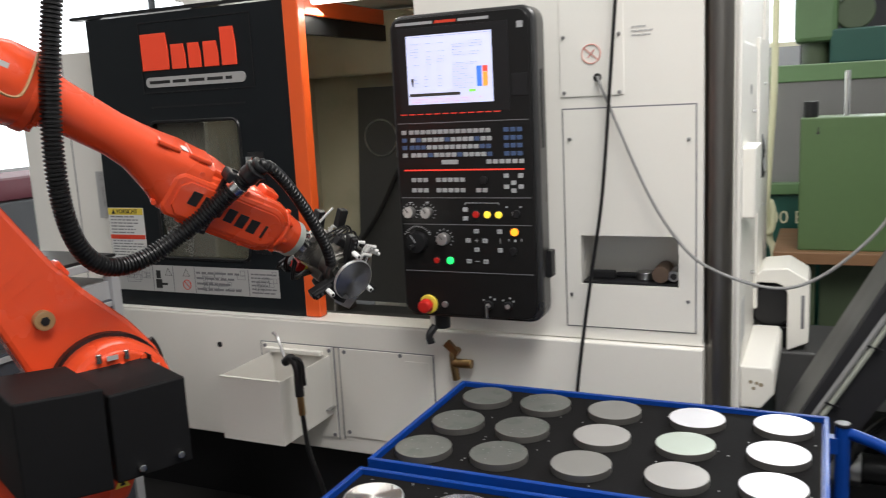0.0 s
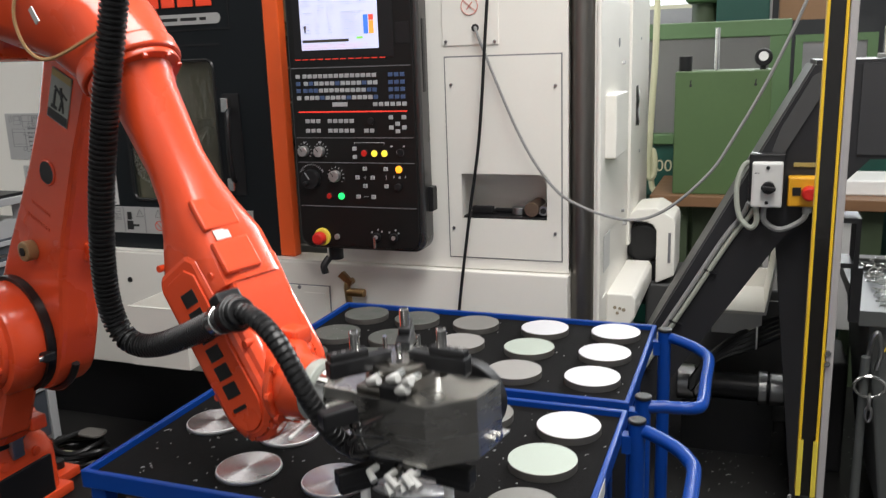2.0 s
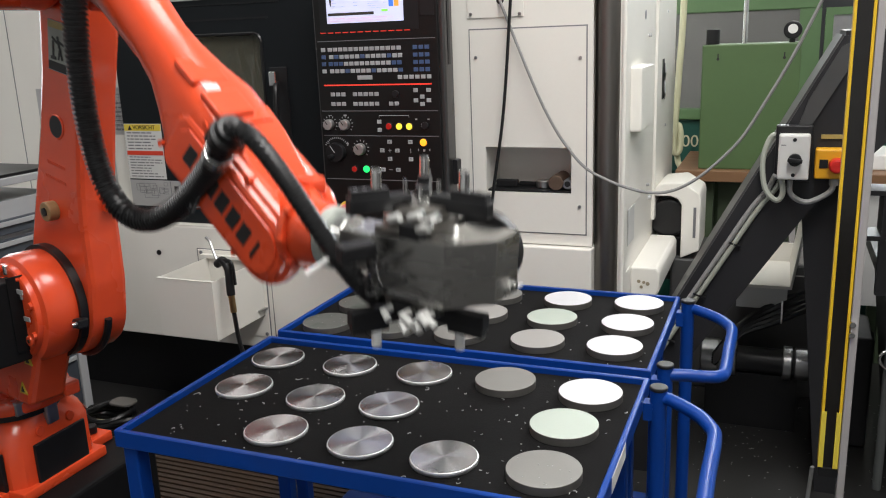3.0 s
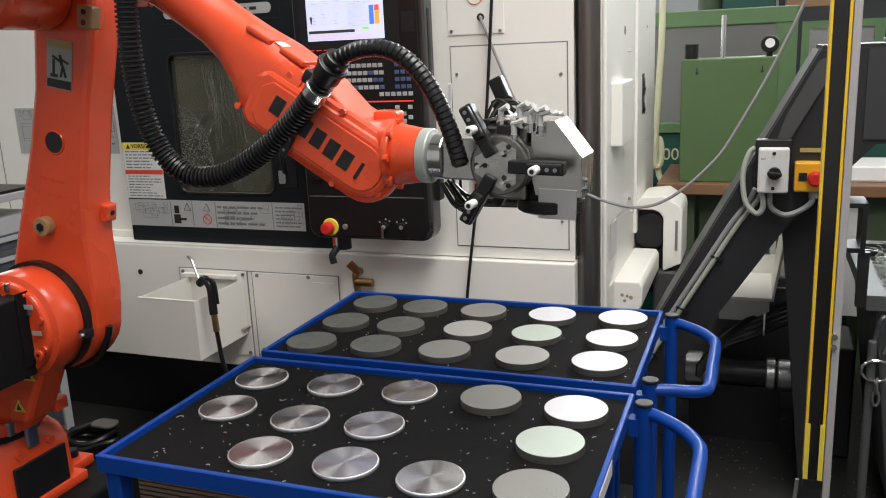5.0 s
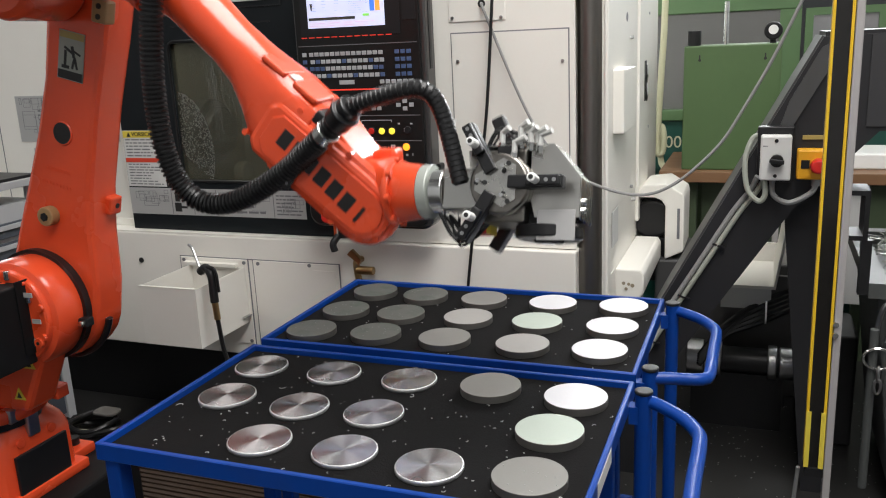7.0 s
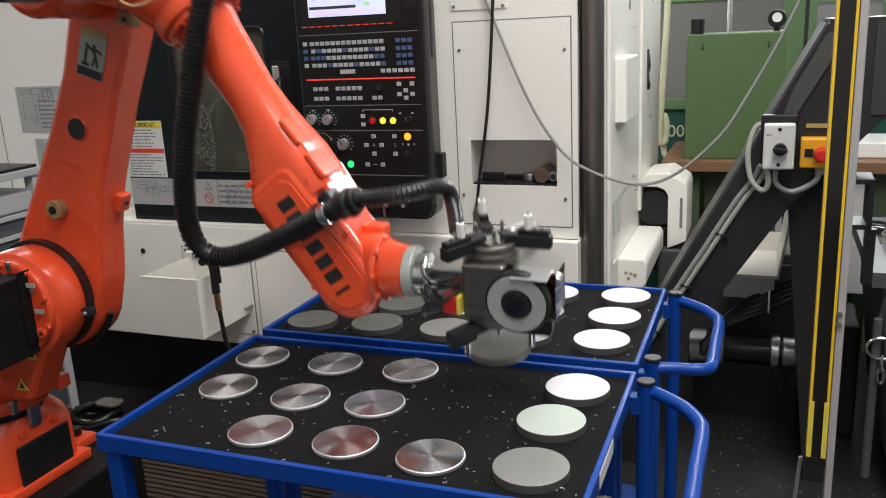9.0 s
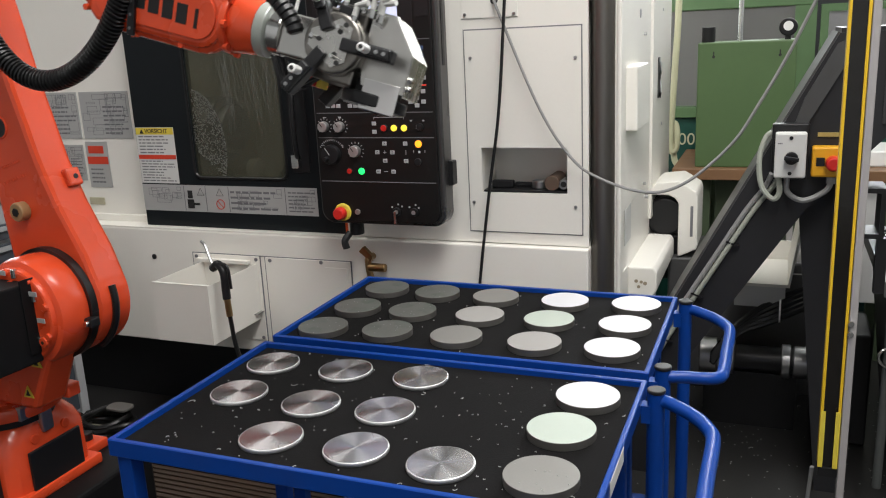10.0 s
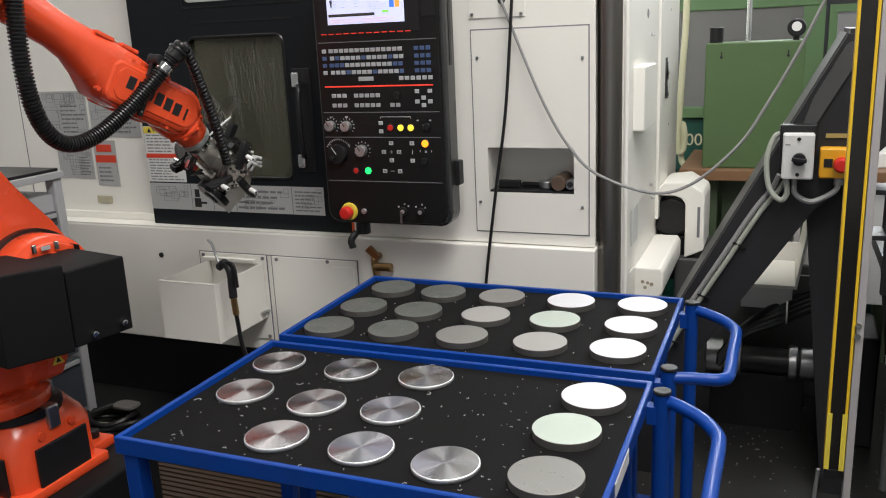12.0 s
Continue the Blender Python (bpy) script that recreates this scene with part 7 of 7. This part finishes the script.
    for i in range(11):
        side = -1 if i < 7 else 1
        x, y, z = cx + rnd.uniform(-0.005, 0.075), side * rnd.uniform(0.06, 0.085), 0.062 + rnd.uniform(0, 0.034)
        part("air_fitting", tube(B(), [(x, y, z - 0.02), (x, y, z + 0.014), (x + rnd.uniform(0.012, 0.026), y + side * 0.008, z + 0.022)], 0.0062, 8), FITTING, t, "white push-in air fitting")
        part("fitting_nut", cyl(B(), "z", (x, y), 0.0072, z - 0.022, z - 0.006, seg=6), CHROME, t)
    for x, y, z in ((cx - 0.05, -0.05, 0.07), (cx + 0.01, -0.07, 0.062), (cx + 0.03, 0.06, 0.07)):
        part("valve_block", box(B(), x - 0.018, x + 0.018, y - 0.012, y + 0.012, z - 0.012, z + 0.012, bevel=0.002), BLACK, t)
    part("probe", box(B(), -0.014, 0.014, -0.014, 0.014, -0.02, 0.04, pose(cx - 0.03, 0.03, 0.12, 0, -25, 0), 0.004), BLACK, t)
    for i in range(9):
        a = Vector((0.02 + rnd.uniform(0, 0.03), rnd.uniform(-0.04, 0.04), -0.05))
        b = Vector((cx - 0.05 + rnd.uniform(-0.02, 0.02), rnd.uniform(-0.03, 0.05), -0.06))
        k = (a + b) / 2 + Vector((rnd.uniform(-0.03, 0.01), rnd.uniform(-0.02, 0.02), -rnd.uniform(0.02, 0.06)))
        part("wire", tube(B(), bend(a, k, b, n=7), 0.0032, 6), RUBBER, t)
    for i in range(6):
        a = Vector((cx - 0.06, rnd.uniform(-0.05, 0.03), 0.05))
        b = Vector((cx + rnd.uniform(0, 0.08), rnd.uniform(-0.06, 0.03), 0.095))
        k = (a + b) / 2 + Vector((0, rnd.uniform(-0.03, 0.0), rnd.uniform(0.03, 0.06)))
        part("wire", tube(B(), bend(a, k, b, n=7), 0.003, 6), RUBBER, t)
    part("tie_end", box(B(), 0.03, 0.036, 0.0, 0.004, 0.04, 0.15, pose(0, 0, 0, 8, 4, 0)), WHITEPLASTIC, t, "white cable tie end")
    return t


# ---- the corrugated hose: short stiff pieces along a moving line ----
N_HOSE, N_TAIL = 60, 34
HOSE_LEN, TAIL_LEN = 1.225, 0.43


def cubic(a, b, c, d, n=60):
    us = np.linspace(0, 1, n)[:, None]
    a, b, c, d = [np.array(v)[None] for v in (a, b, c, d)]
    return (1 - us) ** 3 * a + 3 * us * (1 - us) ** 2 * b + 3 * us ** 2 * (1 - us) * c + us ** 3 * d


def stretch(a, da, d, dd, length):
    """A bow from a, leaving along da, to d, coming in along dd, with about the given length."""
    lo, hi = 0.02, 3.0
    for _ in range(18):
        k = (lo + hi) / 2
        p = cubic(a, a + k * da, d - k * dd, d)
        if np.linalg.norm(np.diff(p, axis=0), axis=1).sum() < length:
            lo = k
        else:
            hi = k
    return p


def along(p, n):
    """n even stations on a line: middle point and direction."""
    seg = np.linalg.norm(np.diff(p, axis=0), axis=1)
    s = np.r_[0, np.cumsum(seg)]
    out = []
    for i in range(n):
        u = s[-1] * np.array([i, i + 0.5, i + 1]) / n
        q = np.stack([np.interp(u, s, p[:, k]) for k in range(3)], 1)
        out.append((Vector(q[1]), Vector(q[2] - q[0]).normalized()))
    return out


def hose_line(t):
    swing, lower, fore, wrist, tool, elbow_pose = links(t)
    turn = fore.to_3x3()
    start = np.array(elbow_pose @ Vector((0.232, -0.09, 0.312)))
    down = np.array(elbow_pose.to_3x3() @ Vector((0, 0, -0.67)) + Vector((0, 0, -1.06)))
    clamp = np.array(fore @ Vector((0.845, -0.10, 0.18)))
    tang = np.array((turn @ Vector((0.33, -0.47, 1.58))).normalized() * 0.845)
    off = np.array((turn @ Vector((0.55, -0.12, 0.82))).normalized())
    end = np.array(tool @ Vector((0.095, -0.10, 0.0)))
    into = (tool.to_3x3() @ Vector((0.15, 0.1, -0.95))).normalized()
    way = Vector(end - clamp)
    far = way.length
    into = np.array((into + 0.3 * way.normalized() + Vector((0, 0, -0.4))).normalized())
    return stretch(start, down, clamp, tang, HOSE_LEN), stretch(clamp, off, end, into, 0.215 + 0.53 * far)


def hose():
    t = thing("cable_hose", "black corrugated cable hose looping along the robot arm", "hose")
    bm = B()
    prof = []
    half = HOSE_LEN / N_HOSE / 2
    step = half
    for k in range(2):
        x = -half + step * k
        prof += [(x, 0.0195), (x + step * 0.2, 0.025), (x + step * 0.58, 0.025), (x + step * 0.78, 0.0195)]
    prof.append((half * 1.2, 0.0195))
    loft(bm, [[(r * math.cos(a), r * math.sin(a), x) for a in np.linspace(0, 2 * math.pi, 15)[:-1]] for x, r in prof])
    me = mesh("hose_piece", bm, RUBBER)
    half = TAIL_LEN / N_TAIL / 2
    bm = B()
    loft(bm, [[(r * math.cos(a), r * math.sin(a), x) for a in np.linspace(0, 2 * math.pi, 13)[:-1]] for x, r in ((-half * 1.3, 0.013), (-half * 0.8, 0.0168), (half * 0.5, 0.0175), (half * 1.1, 0.014), (half * 1.4, 0.0125))])
    me2 = mesh("sleeve_piece", bm, RUBBER)
    pieces = []
    for n, m, name in ((N_HOSE, me, "hose_piece"), (N_TAIL, me2, "sleeve_piece")):
        row = []
        for _ in range(n):
            o = new(name, m)
            o.parent = t
            row.append(o)
        pieces.append(row)
    bm = cyl(B(), "z", (0, 0), 0.0272, -0.012, 0.012, seg=24, bevel=0.002)
    c = part("hose_clip", bm, CHROME, t, "bright metal hose clip")
    bm = cyl(B(), "z", (0, 0), 0.029, -0.022, 0.018, seg=24, bevel=0.004)
    cyl(bm, "z", (0, 0), 0.033, 0.006, 0.016, seg=24, bevel=0.003)
    cyl(bm, "z", (0, 0), 0.026, 0.018, 0.036, seg=24, bevel=0.004)
    h = part("hose_socket", bm, RUBBER, t, "black hose socket")
    return pieces, c, h


# ---- build ----
hall()
LATHE = lathe()
DOOR = door(LATHE)
control_panel()
wall_box()
recess_things()
first_cart = cart()
first_cart.location = (-0.192, -1.150, 0)
near_cart = copy_thing(first_cart, pose(-0.189, -1.776, 0))
part("sticker", box(B(), 1.005, 1.0058, 0.13, 0.27, 0.848, 0.879), PAPER, near_cart, "worn white paper sticker")
DISCS = discs()
conveyor()
light_curtain()
chip_bin()
green_machines()
hanging_cables()
drawer_cabinet()
far_machine()
ROBOT = robot()
GRIPPER = gripper()
HOSE, HOSE_CLIP, HOSE_SOCKET = hose()
duckboard()


def motions():
    """All that moves, keyed from the clip's start to its end."""
    times = [round(0.1 * i, 1) for i in range(121)]
    walk(DOOR, [(t, pose(glide(DOOR_SHIFT, t), 0, 0)) for t in [0, 0.2, 0.4, 0.7, 1, 1.5, 2, 2.5, 3, 3.6, 4.2, 12]])
    poses = {t: links(t) for t in times}
    home = Matrix.Translation((-BASE_X, -BASE_Y, 0))
    for k, name in enumerate(("swing", "lower", "fore", "wrist", None, "elbow")):
        if name is None:
            continue
        walk(ROBOT[name], [(t, home @ poses[t][k]) for t in times])
    walk(GRIPPER, [(t, poses[t][4]) for t in times])
    # the turned disc is held by side A till it is set down; the sawn one is picked up by side B
    held = pose(DT - D6, -0.136, 0, 90, 0, 0) @ pose(0, 0, 0)
    rest = DISCS[("near", 2, 3)].matrix_basis.copy()
    drop = 2.4
    rows = []
    for t in times:
        u = min(1.0, max(0.0, (t - 1.9) / (drop - 1.9)))
        rows.append((t, (poses[t][4] @ held).lerp(rest, u * u * (3 - 2 * u)) if u < 1 else rest))
    walk(DISCS[("near", 2, 3)], rows)
    pick = 8.7
    start = DISCS[("near", 0, 3)].matrix_basis.copy()
    grip = poses[pick][4].inverted() @ start
    walk(DISCS[("near", 0, 3)], [(t, start if t <= pick else poses[t][4] @ grip) for t in times])
    # hose pieces
    rows = [[] for _ in range(N_HOSE)], [[] for _ in range(N_TAIL)]
    clip, socket = [], []
    for t in times:
        side = poses[t][2].to_3x3() @ Vector((0, 1, 0))
        for part_no, (line, n) in enumerate(zip(hose_line(t), (N_HOSE, N_TAIL))):
            for i, (p, d) in enumerate(along(line, n)):
                x = side.cross(d).normalized()
                y = d.cross(x)
                m = Matrix((x, y, d)).transposed().to_4x4()
                m.translation = p
                rows[part_no][i].append((t, m))
                if part_no == 0 and i == n - 5:
                    clip.append((t, m))
                if part_no == 0 and i == n - 2:
                    socket.append((t, m))
    for obs, rr in zip(HOSE, rows):
        for o, r in zip(obs, rr):
            walk(o, r)
    walk(HOSE_CLIP, clip)
    walk(HOSE_SOCKET, socket)


motions()
